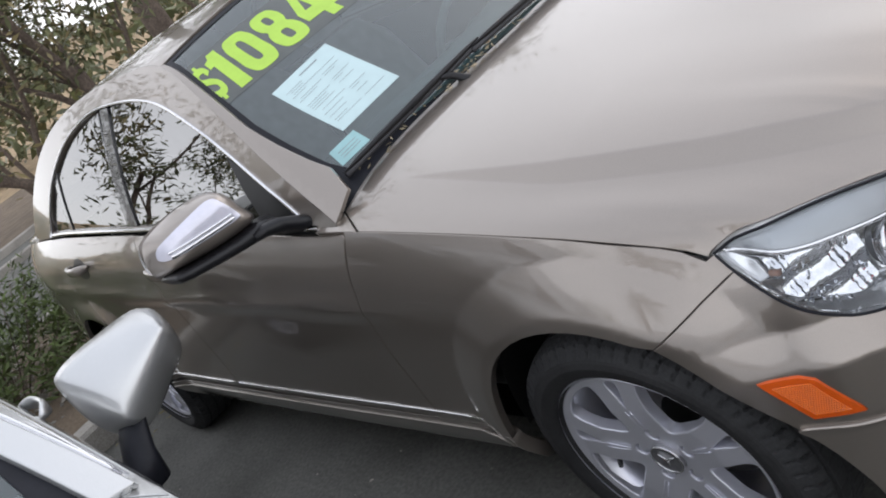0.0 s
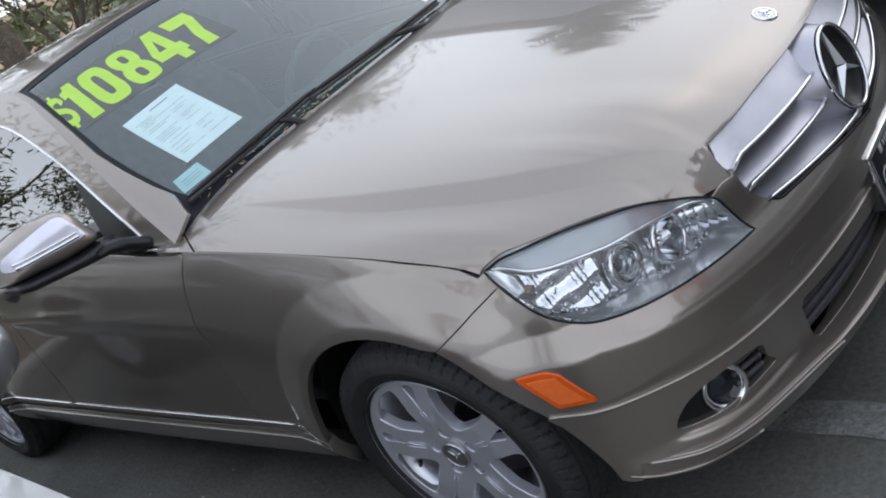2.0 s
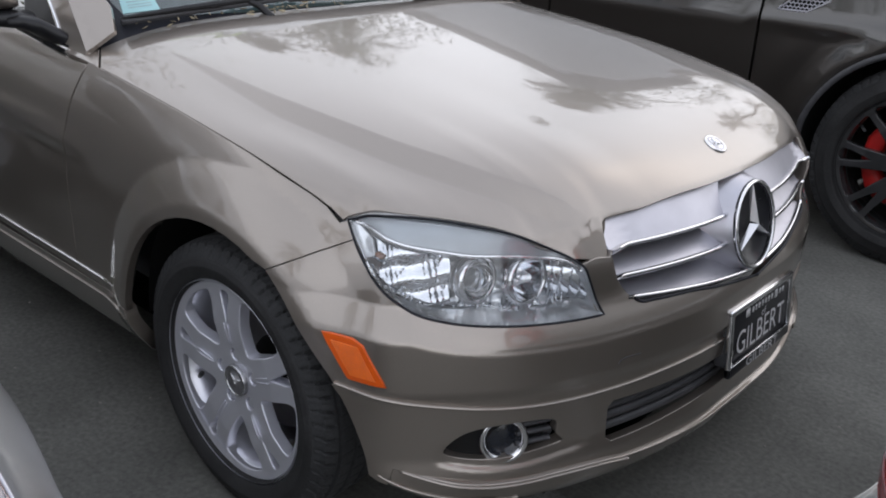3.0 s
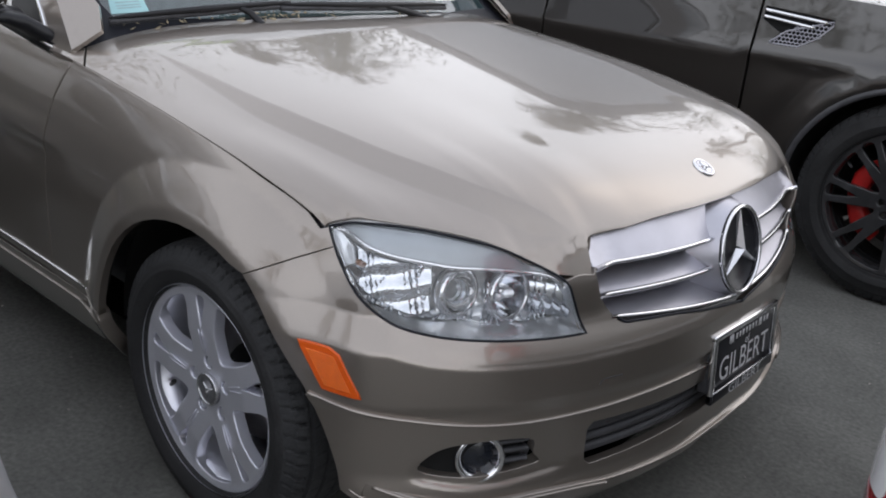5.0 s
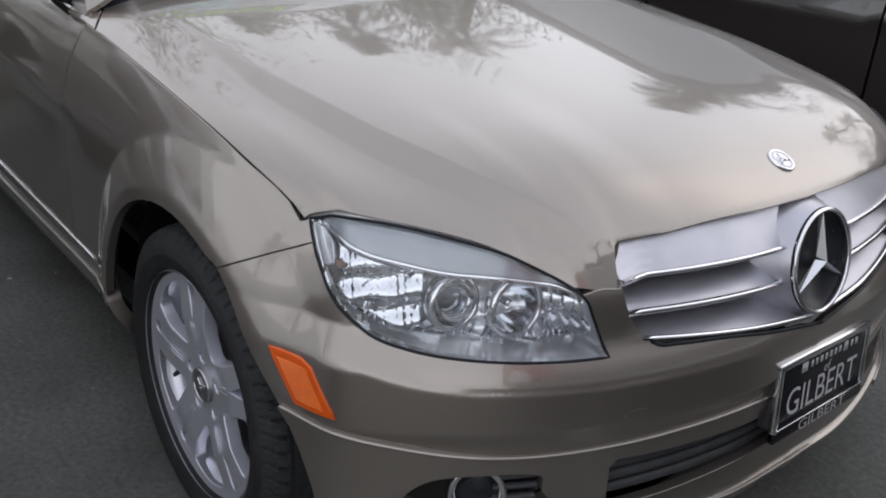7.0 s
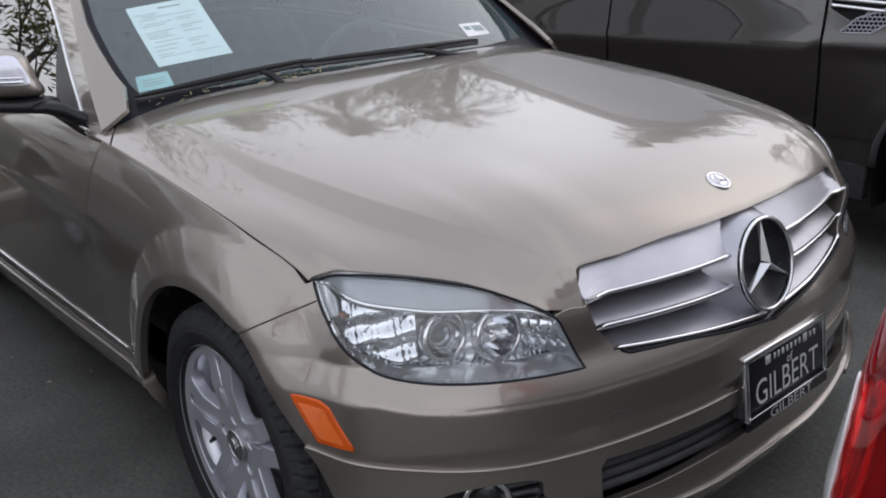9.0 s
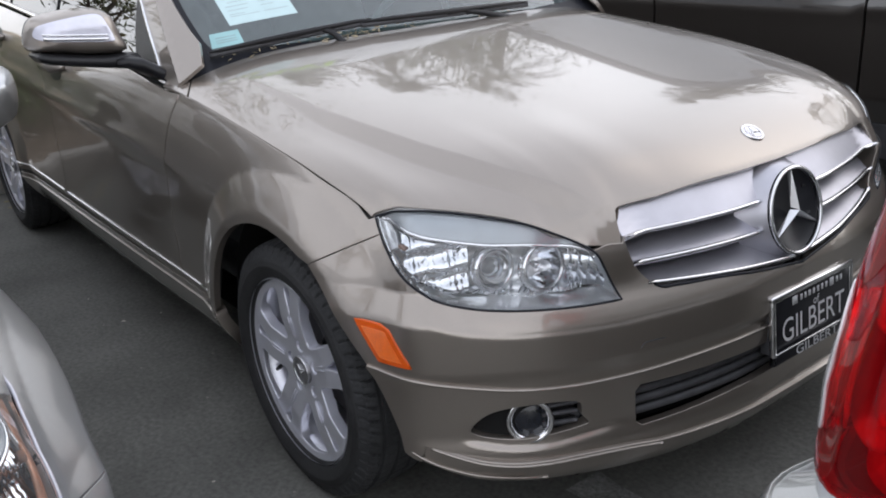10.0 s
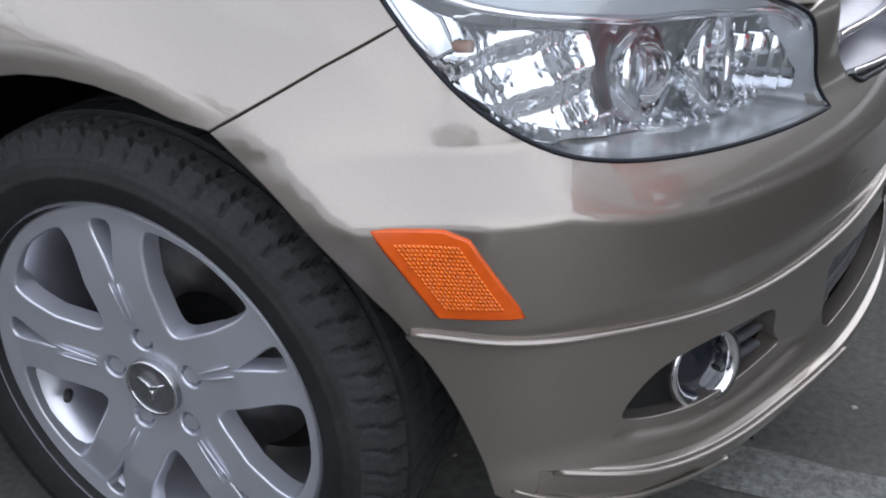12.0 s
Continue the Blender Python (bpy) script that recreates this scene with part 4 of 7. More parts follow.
        strip_on(h, belt(-2.75, -0.66, 0.006, 40), 0.015, 0.006, CHROME, car, "waist_trim", "bright metal waist moulding")
        sail = np.array([(-0.700, 0.924), (-0.80, 1.003), (-0.90, 1.075), (-0.965, 1.116), (-0.93, 1.03), (-0.885, 0.942)])
        panel("mirror_sail", h, dense(sail, 0.03), SATIN_BLACK, car, 0.03, (), 0.01, lift=0.001)
        head_lamp(car, left, paint, detail)
    # nose
    upper = np.concatenate([[seam_end, seam_mid], LAMP_LOW[on_lamp:], LAMP_UP[1:13], catmull([(0.552, 0.686), (0.520, 0.694), (0.488, 0.692)], 3)[1:], GRILLE_HALF[:40][::-1]])
    half_loop = np.concatenate([CREASE[::-1][:-1], sz(bumper_back[on_rim:19])[::-1], upper[1:]])
    bump = np.concatenate([half_loop, flip_s(half_loop)[1:-1]])
    along = np.arange(-0.92, 0.92, 0.009)
    shelf = [(q, shelf_z(abs(q)) + e) for q in along for e in (-0.007, 0.0, 0.007)]
    panel("bumper", side, dense(bump, 0.02), paint, car, 0.011, (), 0.016, gap=0.0018, lines=shelf)
    apron_half = np.concatenate([LIP[::-1], [(0.915, 0.272), (0.93, 0.276)], sz(bumper_back[18:])[::-1], CREASE[1:]])
    apron = np.concatenate([apron_half[:-1], flip_s(apron_half)[:-1]])
    lowi = [(0.0, 0.318), (0.2, 0.312), (0.35, 0.304), (0.455, 0.300), (0.468, 0.310), (0.470, 0.380), (0.458, 0.394), (0.3, 0.392), (0.0, 0.390)]
    intake = np.concatenate([np.array(lowi), flip_s(lowi)[1:-1]])

    def apron_face(u, v):
        """The lower bumper, with a scoop sunk below each fog lamp."""
        p = side(u, v)
        n = surface_normals(side, np.asarray(u, float), np.asarray(v, float))
        n = np.where((n[:, :1] * 1.0 + n[:, 1:2] * p[:, 1:2]) > 0, n, -n)
        a = np.abs(u)
        floor = np.interp(a, LEDGE[:, 0], LEDGE[:, 1])
        roof_ = np.interp(a, (0.46, 0.513, 0.555, 0.59, 0.62), (0.309, 0.316, 0.326, 0.345, 0.36))
        deep = 0.0055 * smooth(floor - 0.002, floor + 0.012, v) * (1 - smooth(floor + 0.014, roof_ + 0.006, v)) * smooth(0.50, 0.55, a) * smooth(0.84, 0.79, a)
        return p - n * deep[:, None]

    panel("bumper_apron", apron_face, dense(apron, 0.02), paint, car, 0.0055 if detail and front == "star" else 0.03, (dense(intake, 0.02), FOG_HOLE, flip_s(FOG_HOLE)), 0.022, lift=0.005, gap=0.0005)
    lip_half = np.concatenate([BOTTOM[::-1], LIP])

    def lip_face(u, v):
        p = side(u, v)
        n = surface_normals(side, np.asarray(u, float), np.asarray(v, float))
        n = np.where((n[:, :1] * 1.0 + n[:, 1:2] * p[:, 1:2]) > 0, n, -n)
        return p + n * (0.002 + 0.014 * smooth(0.90, 0.78, np.abs(u)))[:, None]

    panel("front_lip", lip_face, dense(np.concatenate([lip_half[:-1], flip_s(lip_half)[:-1]]), 0.03), paint, car, 0.03, (), 0.03, rim=0.004)

    # rounded beads along the crease and along the lip
    bead = np.concatenate([CREASE, flip_s(CREASE)[1:]])
    strip_on(side, bead + np.array((0, 0.001)), 0.007, 0.0065, paint, car, "crease_bead")
    for bead in (LIP[1:36], flip_s(LIP[1:36])):
        strip_on(lip_face, bead - np.array((0, 0.002)), 0.007, 0.005, paint, car, "lip_bead")
    low_bead = catmull([(0.935, 0.290), (0.905, 0.276), (0.875, 0.264), (0.833, 0.255), (0.789, 0.248), (0.744, 0.240), (0.66, 0.231)], 6)
    for bead in (low_bead, flip_s(low_bead)):
        strip_on(lip_face, bead, 0.006, 0.004, paint, car, "lip_bead")

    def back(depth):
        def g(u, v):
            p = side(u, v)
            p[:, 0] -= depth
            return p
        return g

    # a near-black sheet paints the shaded depth behind the slats
    panel("intake_back", back(0.07), dense(np.array([(-0.5, 0.27), (0.5, 0.27), (0.5, 0.42), (-0.5, 0.42)]), 0.04), CAVITY_SHADE, car, 0.05)
    for z0 in (0.325, 0.350, 0.374):
        strip_on(back(0.028), [(s, z0 - 0.006 * (abs(s) / 0.46)) for s in np.linspace(-0.462, 0.462, 33)], 0.018, 0.014, BLACK_PLASTIC, car, "intake_slat")
    for left in (False, True):
        sg = -1 if left else 1
        fh = flip_s(FOG_HOLE) if left else FOG_HOLE
        fog = new("fog_lamp")
        fog.parent = car
        panel("housing", back(0.030), inset(fh, -0.006), BLACK_PLASTIC, fog, 0.03, (), 0.01)
        for dz in (-0.018, 0.004, 0.024):
            strip_on(back(0.020), [(sg * s, 0.350 + dz) for s in np.linspace(0.582, 0.655, 8)], 0.008, 0.010, BLACK_PLASTIC, fog, "rib")
        c = side(np.array([sg * 0.689]), np.array([0.347]))[0]
        unit = new("lamp_unit")
        unit.parent = fog
        unit.matrix_basis = pose(c[0] - 0.007, c[1] + sg * 0.002, c[2], -8, 0, 90 - sg * 38)
        lathe([(0.048, 0.040), (0.0485, 0.004), (0.0470, -0.002), (0.044, -0.005), (0.036, 0.001), (0.034, 0.006), (0.0335, 0.034)], CHROME, unit, "ring", 40, "chrome fog lamp ring")
        lathe([(0.034, 0.014), (0.02, 0.010), (0.0, 0.008)], FOG_GLASS, unit, "glass", 32)
        if front != "star":
            continue
        mk = flip_s(MARKER) if left else np.array(MARKER)
        marker = new("side_marker")
        marker.parent = car
        marker["label"] = "orange side marker lamp with a fine reflector grid"
        panel("lens", side, dense(mk, 0.012), AMBER, marker, 0.012, (), 0.006, lift=0.004, rim=0.003)
        # the reflector: rows of small pyramids
        quad = [np.array((sg * a, b)) for a, b in ((1.032, 0.554), (0.976, 0.551), (0.938, 0.490), (0.990, 0.493))]
        n1, n2 = 15, 16
        at = lambda a, b: (quad[0] * (1 - a) + quad[1] * a) * (1 - b) + (quad[3] * (1 - a) + quad[2] * a) * b
        verts, faces = [], []
        for p in range(n1):
            for q in range(n2):
                cell = np.array([at((p + u) / n1, (q + w) / n2) for u, w in ((0.06, 0.06), (0.94, 0.06), (0.94, 0.94), (0.06, 0.94), (0.5, 0.5))])
                pos = side(cell[:, 0], cell[:, 1])
                out = np.array((pos[0][0] + 0.05, pos[0][1] * 0.9, 0))
                out = out / np.linalg.norm(out)
                pos = pos + out * np.array((0.0046, 0.0046, 0.0046, 0.0046, 0.0066))[:, None]
                k0 = len(verts)
                verts += list(pos)
                faces += [(k0, k0 + 1, k0 + 4), (k0 + 1, k0 + 2, k0 + 4), (k0 + 2, k0 + 3, k0 + 4), (k0 + 3, k0, k0 + 4)]
        mesh_object("reflector_grid", verts, faces, MARKER_GRID, marker, "fine grid of orange reflector cells", False)
        strip_on(side, [(sg * s, z) for s, z in ((0.461, 0.478), (0.458, 0.485), (0.450, 0.4885), (0.430, 0.489), (0.408, 0.4885))], 0.0018, 0.0006, BLACK_PLASTIC, car, "tow_cover_seam")
    # structure behind the seams, near-black so the gaps' shade is in its colour
    def core(u, v):
        p = side(u, v)
        n = surface_normals(side, u, v)
        return p - np.where((n[:, 1] * p[:, 1] + n[:, 0] * (p[:, 0] + 1.5) > 0)[:, None], n, -n) * 0.022
    for left in (False, True):
        f = on_left(core) if left else core
        strip_loop = [(0.60, 0.21), (0.60, 0.56), (0.95, 0.60), (1.07, 0.70), (s_at_x(0.0), 0.80), (s_at_x(-0.55), 0.86), (s_at_x(-1.7), 0.95), (s_at_x(-2.7), 0.99), (s_at_x(-3.7), 0.9), (S_END - 0.02, 0.9), (S_END - 0.02, 0.25), (s_at_x(-3.2), 0.25),
                      (s_at_x(-3.165), 0.318), (s_at_x(-3.04), 0.60), (s_at_x(-2.76), 0.72), (s_at_x(-2.48), 0.60), (s_at_x(-2.355), 0.318), (s_at_x(-2.33), 0.21), (s_at_x(-0.45), 0.21), (s_at_x(-0.405), 0.318), (s_at_x(-0.28), 0.60), (s_at_x(0.0), 0.72), (s_at_x(0.20), 0.66), (0.99, 0.50), (0.93, 0.33), (0.90, 0.26)]
        panel("inner_structure", f, dense(strip_loop, 0.04), CAVITY_SHADE, car, 0.06, (), 0.002)
        # arch liners and walls, their shade painted as near-black
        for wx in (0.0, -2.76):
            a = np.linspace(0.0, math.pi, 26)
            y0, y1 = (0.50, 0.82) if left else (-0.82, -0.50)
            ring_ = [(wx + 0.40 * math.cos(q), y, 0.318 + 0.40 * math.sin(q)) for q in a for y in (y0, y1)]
            mesh_object("wheel_liner", ring_, [(2 * i, 2 * i + 1, 2 * i + 3, 2 * i + 2) for i in range(len(a) - 1)], CAVITY_SHADE, car)
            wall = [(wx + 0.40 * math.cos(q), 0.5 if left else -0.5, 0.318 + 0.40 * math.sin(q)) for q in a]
            mesh_object("liner_wall", wall, [tuple(range(len(wall)))], CAVITY_SHADE, car)
    xs = np.linspace(-3.6, 0.62, 30)
    mesh_object("underbody", [(x, sgn * 0.72 * (1 if x < 0.3 else 0.8), 0.21) for x in xs for sgn in (-1, 1)], [(2 * i, 2 * i + 1, 2 * i + 3, 2 * i + 2) for i in range(len(xs) - 1)], CAVITY_SHADE, car)
    mesh_object("bulkhead", [(0.35, y, z) for y, z in ((-0.6, 0.2), (0.6, 0.2), (0.6, 0.70), (-0.6, 0.70))], [(0, 1, 2, 3)], CAVITY_SHADE, car)
    # glass, roof, tail
    sq = dense([(-0.985, 0.012), (0.985, 0.012), (0.985, 0.985), (-0.985, 0.985)], 0.05)
    ws = panel("windscreen", screen, sq, screen_glass, car, 0.06, (), 0.005, lift=-0.004)
    ws.visible_shadow = False
    border = [(-0.985, 0.012), (0.985, 0.012), (0.985, 0.985), (-0.985, 0.985)]
    inner_b = [(-0.885, 0.160), (-0.862, 0.100), (-0.5, 0.060), (0.0, 0.046), (0.5, 0.060), (0.862, 0.100), (0.885, 0.160), (0.912, 0.30), (0.935, 0.45), (0.945, 0.65), (0.952, 0.965), (-0.952, 0.965), (-0.945, 0.65), (-0.935, 0.45), (-0.912, 0.30)]
    def leaning(u, v):
        """The pillar's skin, standing proud of the glass and falling away outwards."""
        p = screen(u, v)
        q = 1 - np.clip((np.abs(u) - 0.91) / 0.088, 0, 1)
        p[:, 2] += 0.045 * q
        p[:, 0] += 0.006 * q
        return p
    if front != "star":
        for sg in (-1, 1):
            panel("pillar_cover", screen, dense([(sg * 0.992, 0.0), (sg * 0.992, 0.99), (sg * 0.925, 0.975), (sg * 0.932, 0.02)], 0.03), paint, car, 0.03, (), 0.012, lift=0.012, rim=0.004)
    else:
        for sg in (-1, 1):
            cover = [(sg * a, b) for a, b in ((0.998, 0.0), (0.998, 0.99), (0.988, 0.97), (0.982, 0.863), (0.974, 0.645), (0.966, 0.438), (0.948, 0.294), (0.928, 0.161), (0.913, 0.085), (0.925, 0.0))]
            panel("pillar_cover", leaning, dense(cover, 0.02), paint, car, 0.03, (), 0.010, lift=0.003, rim=0.002)
    panel("screen_border", screen, dense(border, 0.05), GASKET, car, 0.06, (dense(inner_b, 0.05),), 0.003, lift=-0.0015)
    cowl_x = np.linspace(-0.80, 0.80, 30)
    v = []
    for y in cowl_x:
        e = screen(np.array([y / 0.815]), np.array([0.02]))[0]
        hx = -0.545 - 0.075 * (abs(y) / 0.8) ** 2.2
        v += [(hx - 0.0, y, float(bonnet_z(np.array(hx), np.array(y))) - 0.022), (e[0], y, e[2] - 0.004)]
    mesh_object("cowl", v, [(2 * i, 2 * i + 1, 2 * i + 3, 2 * i + 2) for i in range(len(cowl_x) - 1)], BLACK_PLASTIC, car)
    panel("roof", roof_sheet, dense([(-0.995, 0.0), (0.995, 0.0), (0.995, 1.0), (-0.995, 1.0)], 0.05), paint, car, 0.06, (), 0.02)
    panel("rear_screen", rear_screen, dense([(-0.97, 0.02), (0.97, 0.02), (0.97, 0.98), (-0.97, 0.98)], 0.05), side_glass, car, 0.06, (), 0.005)
    xs = np.linspace(-3.03, -3.70, 14)
    stern = OUTLINE[(OUTLINE[:, 0] < -3.71) & (OUTLINE[:, 1] < 0.6)][::3]
    lid = np.concatenate([np.stack([xs, -edge_y(xs)], 1), stern * (1, -1), (stern * (1, 1))[:-1][::-1], np.stack([xs, edge_y(xs)], 1)[::-1]])
    panel("boot_lid", deck, dense(lid, 0.05), paint, car, 0.05, (), 0.03)
    s0 = s_at_x(-3.70)
    panel("boot_face", side, dense([(s0 + 0.02, 0.60), (S_END, 0.60), (S_END, 1.055), (s0 + 0.02, 0.985)], 0.04), paint, car, 0.05)
    panel("boot_face", on_left(side), dense([(s0 + 0.02, 0.60), (S_END, 0.60), (S_END, 1.055), (s0 + 0.02, 0.985)], 0.04), paint, car, 0.05)
    for f in (side, on_left(side)):
        panel("rear_bumper", f, dense([(s_at_x(-3.12), 0.43), (s_at_x(-3.2), 0.545), (s_at_x(-3.62), 0.575), (s0, 0.60), (S_END, 0.595), (S_END, 0.24), (s_at_x(-3.4), 0.24), (s_at_x(-3.15), 0.27)], 0.04), paint, car, 0.05, (), 0.02)
    # cabin fittings
    fit_cabin(car)
    # wheels
    for wx in (0.0, -2.76):
        for left in (False, True):
            wheel(car, (wx, 0.772 if left else -0.772, 0.312), 0.316, 0.215, 0.224, rim, left)
    return car


def fit_cabin(car):
    box("cabin_floor", (2.3, 1.36, 0.06), (-1.75, 0, 0.30), DASH, car, "", 0.02)
    bm = bmesh.new()
    pts = [(-0.62, 0.90), (-0.66, 0.945), (-0.85, 0.955), (-1.02, 0.93), (-1.08, 0.86), (-1.05, 0.62), (-0.9, 0.45), (-0.62, 0.45)]
    rings = []
    for y in np.linspace(-0.70, 0.70, 12):
        rings.append([bm.verts.new((x, y, z - 0.02 * (abs(y) / 0.7) ** 3 + (0.03 * math.exp(-((y - 0.36) / 0.15) ** 2) if z > 0.9 else 0))) for x, z in pts])
    for a, b in zip(rings, rings[1:]):
        for i in range(len(pts)):
            bm.faces.new((a[i], a[(i + 1) % len(pts)], b[(i + 1) % len(pts)], b[i]))
    bm.faces.new(rings[0][::-1]), bm.faces.new(rings[-1])
    bmesh.ops.recalc_face_normals(bm, faces=bm.faces)
    part("dashboard", bm, DASH, car, "dark grey dashboard")
    a = np.linspace(0, 2 * math.pi, 32, endpoint=False)
    c = np.array((-1.20, 0.37, 0.87))
    tube([c + 0.185 * np.array((0.38 * math.sin(g), math.cos(g), 0.925 * math.sin(g))) for g in a], 0.015, DASH, car, "steering_wheel", "", 8, True)
    for g in (0.2, math.pi - 0.2, -math.pi / 2):
        tube([c, c + 0.18 * np.array((0.38 * math.sin(g), math.cos(g), 0.925 * math.sin(g)))], [0.035, 0.014], DASH, car, "wheel_spoke", "", 8, flat=0.5)
    tube([c, (-0.95, 0.37, 0.78)], [0.05, 0.06], DASH, car, "steering_column", "", 10)
    for sx, ys in ((-1.62, (-0.37, 0.37)), (-2.45, (-0.36, 0.36))):
        for y in ys:
            seat = new("front_seat" if sx > -2 else "rear_seat")
            seat.parent = car
            blob("cushion", [((sx + 0.30, y, 0.50), (0, 0.20, 0), (0.02, 0, 0.05)), ((sx + 0.22, y, 0.52), (0, 0.25, 0), (0.02, 0, 0.09)), ((sx, y, 0.50), (0, 0.25, 0), (0, 0, 0.09)), ((sx - 0.2, y, 0.48), (0, 0.22, 0), (0, 0, 0.07))], SEAT, seat)
            blob("backrest", [((sx - 0.18, y, 0.52), (0, 0.22, 0), (0.08, 0, 0.02)), ((sx - 0.22, y, 0.70), (0, 0.25, 0), (0.08, 0, 0.02)), ((sx - 0.30, y, 0.95), (0, 0.23, 0), (0.065, 0, 0.02)), ((sx - 0.34, y, 1.06), (0, 0.16, 0), (0.04, 0, 0.01))], SEAT, seat)
            blob("headrest", [((sx - 0.35, y, 1.08), (0, 0.09, 0), (0.035, 0, 0)), ((sx - 0.36, y, 1.15), (0, 0.13, 0), (0.05, 0, 0)), ((sx - 0.37, y, 1.22), (0, 0.11, 0), (0.035, 0, 0))], SEAT, seat)



# ---- ground ----
ASPHALT = material("asphalt", (0.140, 0.139, 0.128), rough=0.85, spread=0.24, scale=2.4, fine=0.26, fine_scale=70, bump=0.3, bump_scale=70, bump_depth=0.005, spec=0.3, rough_spread=0.08)
EARTH = material("dry_earth", (0.15, 0.115, 0.082), rough=0.95, spread=0.3, scale=2.5, fine=0.4, fine_scale=90, bump=0.8, bump_scale=40, bump_depth=0.02)
LINE_PAINT = material("worn_line_paint", (0.23, 0.23, 0.22), rough=0.8, spread=0.3, scale=9, fine=0.45, fine_scale=120, bump=0.4, bump_scale=170, bump_depth=0.003)
CONCRETE = material("kerb_concrete", (0.34, 0.32, 0.29), rough=0.9, spread=0.2, scale=4, fine=0.25, fine_scale=110, bump=0.4, bump_scale=120, bump_depth=0.004)


def sheet(name, x0, x1, y0, y1, z, mat, n=1, label="", kind="structure", category="ground"):
    xs, ys = np.linspace(x0, x1, n + 1), np.linspace(y0, y1, n + 1)
    v = [(x, y, z) for x in xs for y in ys]
    f = [(i * (n + 1) + j, (i + 1) * (n + 1) + j, (i + 1) * (n + 1) + j + 1, i * (n + 1) + j + 1) for i in range(n) for j in range(n)]
    ob = mesh_object(name, v, f, mat, smooth=False)
    return tagged(ob, label, category, kind=kind)


sheet("ground", -400, 400, -400, 400, 0.0, ASPHALT, 8, "dark grey worn asphalt parking ground")


def stripe(x0, x1, yc, width, seed, label):
    rng = random.Random(seed)
    xs = np.linspace(x0, x1, 60)
    v, f = [], []
    for x in xs:
        v += [(x, yc - width / 2 + rng.uniform(-0.006, 0.006), 0.004), (x, yc + width / 2 + rng.uniform(-0.006, 0.006), 0.004)]
    f = [(2 * i, 2 * i + 2, 2 * i + 3, 2 * i + 1) for i in range(len(xs) - 1)]
    return tagged(mesh_object("parking_line", v, f, LINE_PAINT, smooth=False), label, "road marking", kind="structure")


stripe(0.44, 4.6, -0.372, 0.105, 1, "faded white parking line on asphalt")

pewter = saloon("saloon_car", "pewter metallic saloon car with alloy wheels, for sale", pose(0, 0, 0), PAINT)

# the neighbour's lamps reach further round the corner
LAMP_LOW = catmull([(1.118, 0.772), (1.109, 0.764), (1.090, 0.745), (1.047, 0.719), (0.975, 0.673), (0.931, 0.622), (0.880, 0.590), (0.788, 0.576), (0.690, 0.572), (0.576, 0.576), (0.494, 0.580)], 6)
LAMP_UP = catmull([(0.494, 0.580), (0.528, 0.648), (0.552, 0.686), (0.610, 0.714), (0.677, 0.740), (0.750, 0.755), (0.830, 0.766), (0.914, 0.774), (1.03, 0.784), (1.118, 0.772)], 6)
neighbour = saloon("silver_car", "light silver saloon car parked beside the pewter car", pose(0.24, -2.325, 0, 0, 0, -0.8), SILVER_PAINT, "plain")


def neighbour_lamp_trim():
    def under(u, v):
        p = on_left(side)(u, v)
        p[:, 0] -= 0.014
        p[:, 1] -= 0.008
        return p
    edge = LAMP_LOW[12:34]
    lamp = next(ob for ob in neighbour.children if ob.name.startswith("headlight"))
    strip_on(under, edge + np.array((-0.022, 0.007)), 0.020, 0.003, SIDE_AMBER, lamp, "side_reflector", "orange-brown reflector strip")
    tube(on_left(side)(LAMP_LOW[:40, 0], LAMP_LOW[:40, 1]) + np.array((0.002, 0.002, 0)), 0.0032, GRILLE_SILVER, lamp, "edge_trim", "", 8)


neighbour_lamp_trim()


# ---- fittings of the pewter car ----
def louvre(car, s0, s1, top, low, depth_top, depth_low, under_bonnet=False):
    """A silver blade of the grille between two heights (at its inner and outer end)."""
    for sg in (1, -1):
        def f(u, v, sg=sg):
            s = s0 + (s1 - s0) * u
            zt, zl = top[0] + (top[1] - top[0]) * u, low[0] + (low[1] - low[0]) * u
            p = side(sg * s, zl + (zt - zl) * v)
            p[:, 0] -= depth_low + (depth_top - depth_low) * v
            if under_bonnet:
                # the blade runs up behind the bonnet's edge
                foot = side(sg * s, zl)
                foot[:, 0] -= depth_low
                y = side(sg * s, 0.74 + 0 * s)[:, 1]
                x = nose_x(y) - 0.042
                p = foot + (np.stack([x, y, bonnet_z(x, y) - 0.017], -1) - foot) * v[:, None]
            return p
        panel("grille_louvre", f, dense([(0, 0), (1, 0), (1, 1), (0, 1)], 0.08), GRILLE_SILVER, car, 0.1, (), 0.004, rim=0.0015)

        def edge(u, v, sg=sg):
            p = side(sg * u, v)
            p[:, 0] -= depth_low - 0.001
            return p
        line = [(s0 + (s1 - s0) * q, low[0] + (low[1] - low[0]) * q + 0.003) for q in np.linspace(0, 1, 16)]
        strip_on(edge, line, 0.009, 0.006, CHROME, car, "grille_strip", "bright strip along a grille blade")


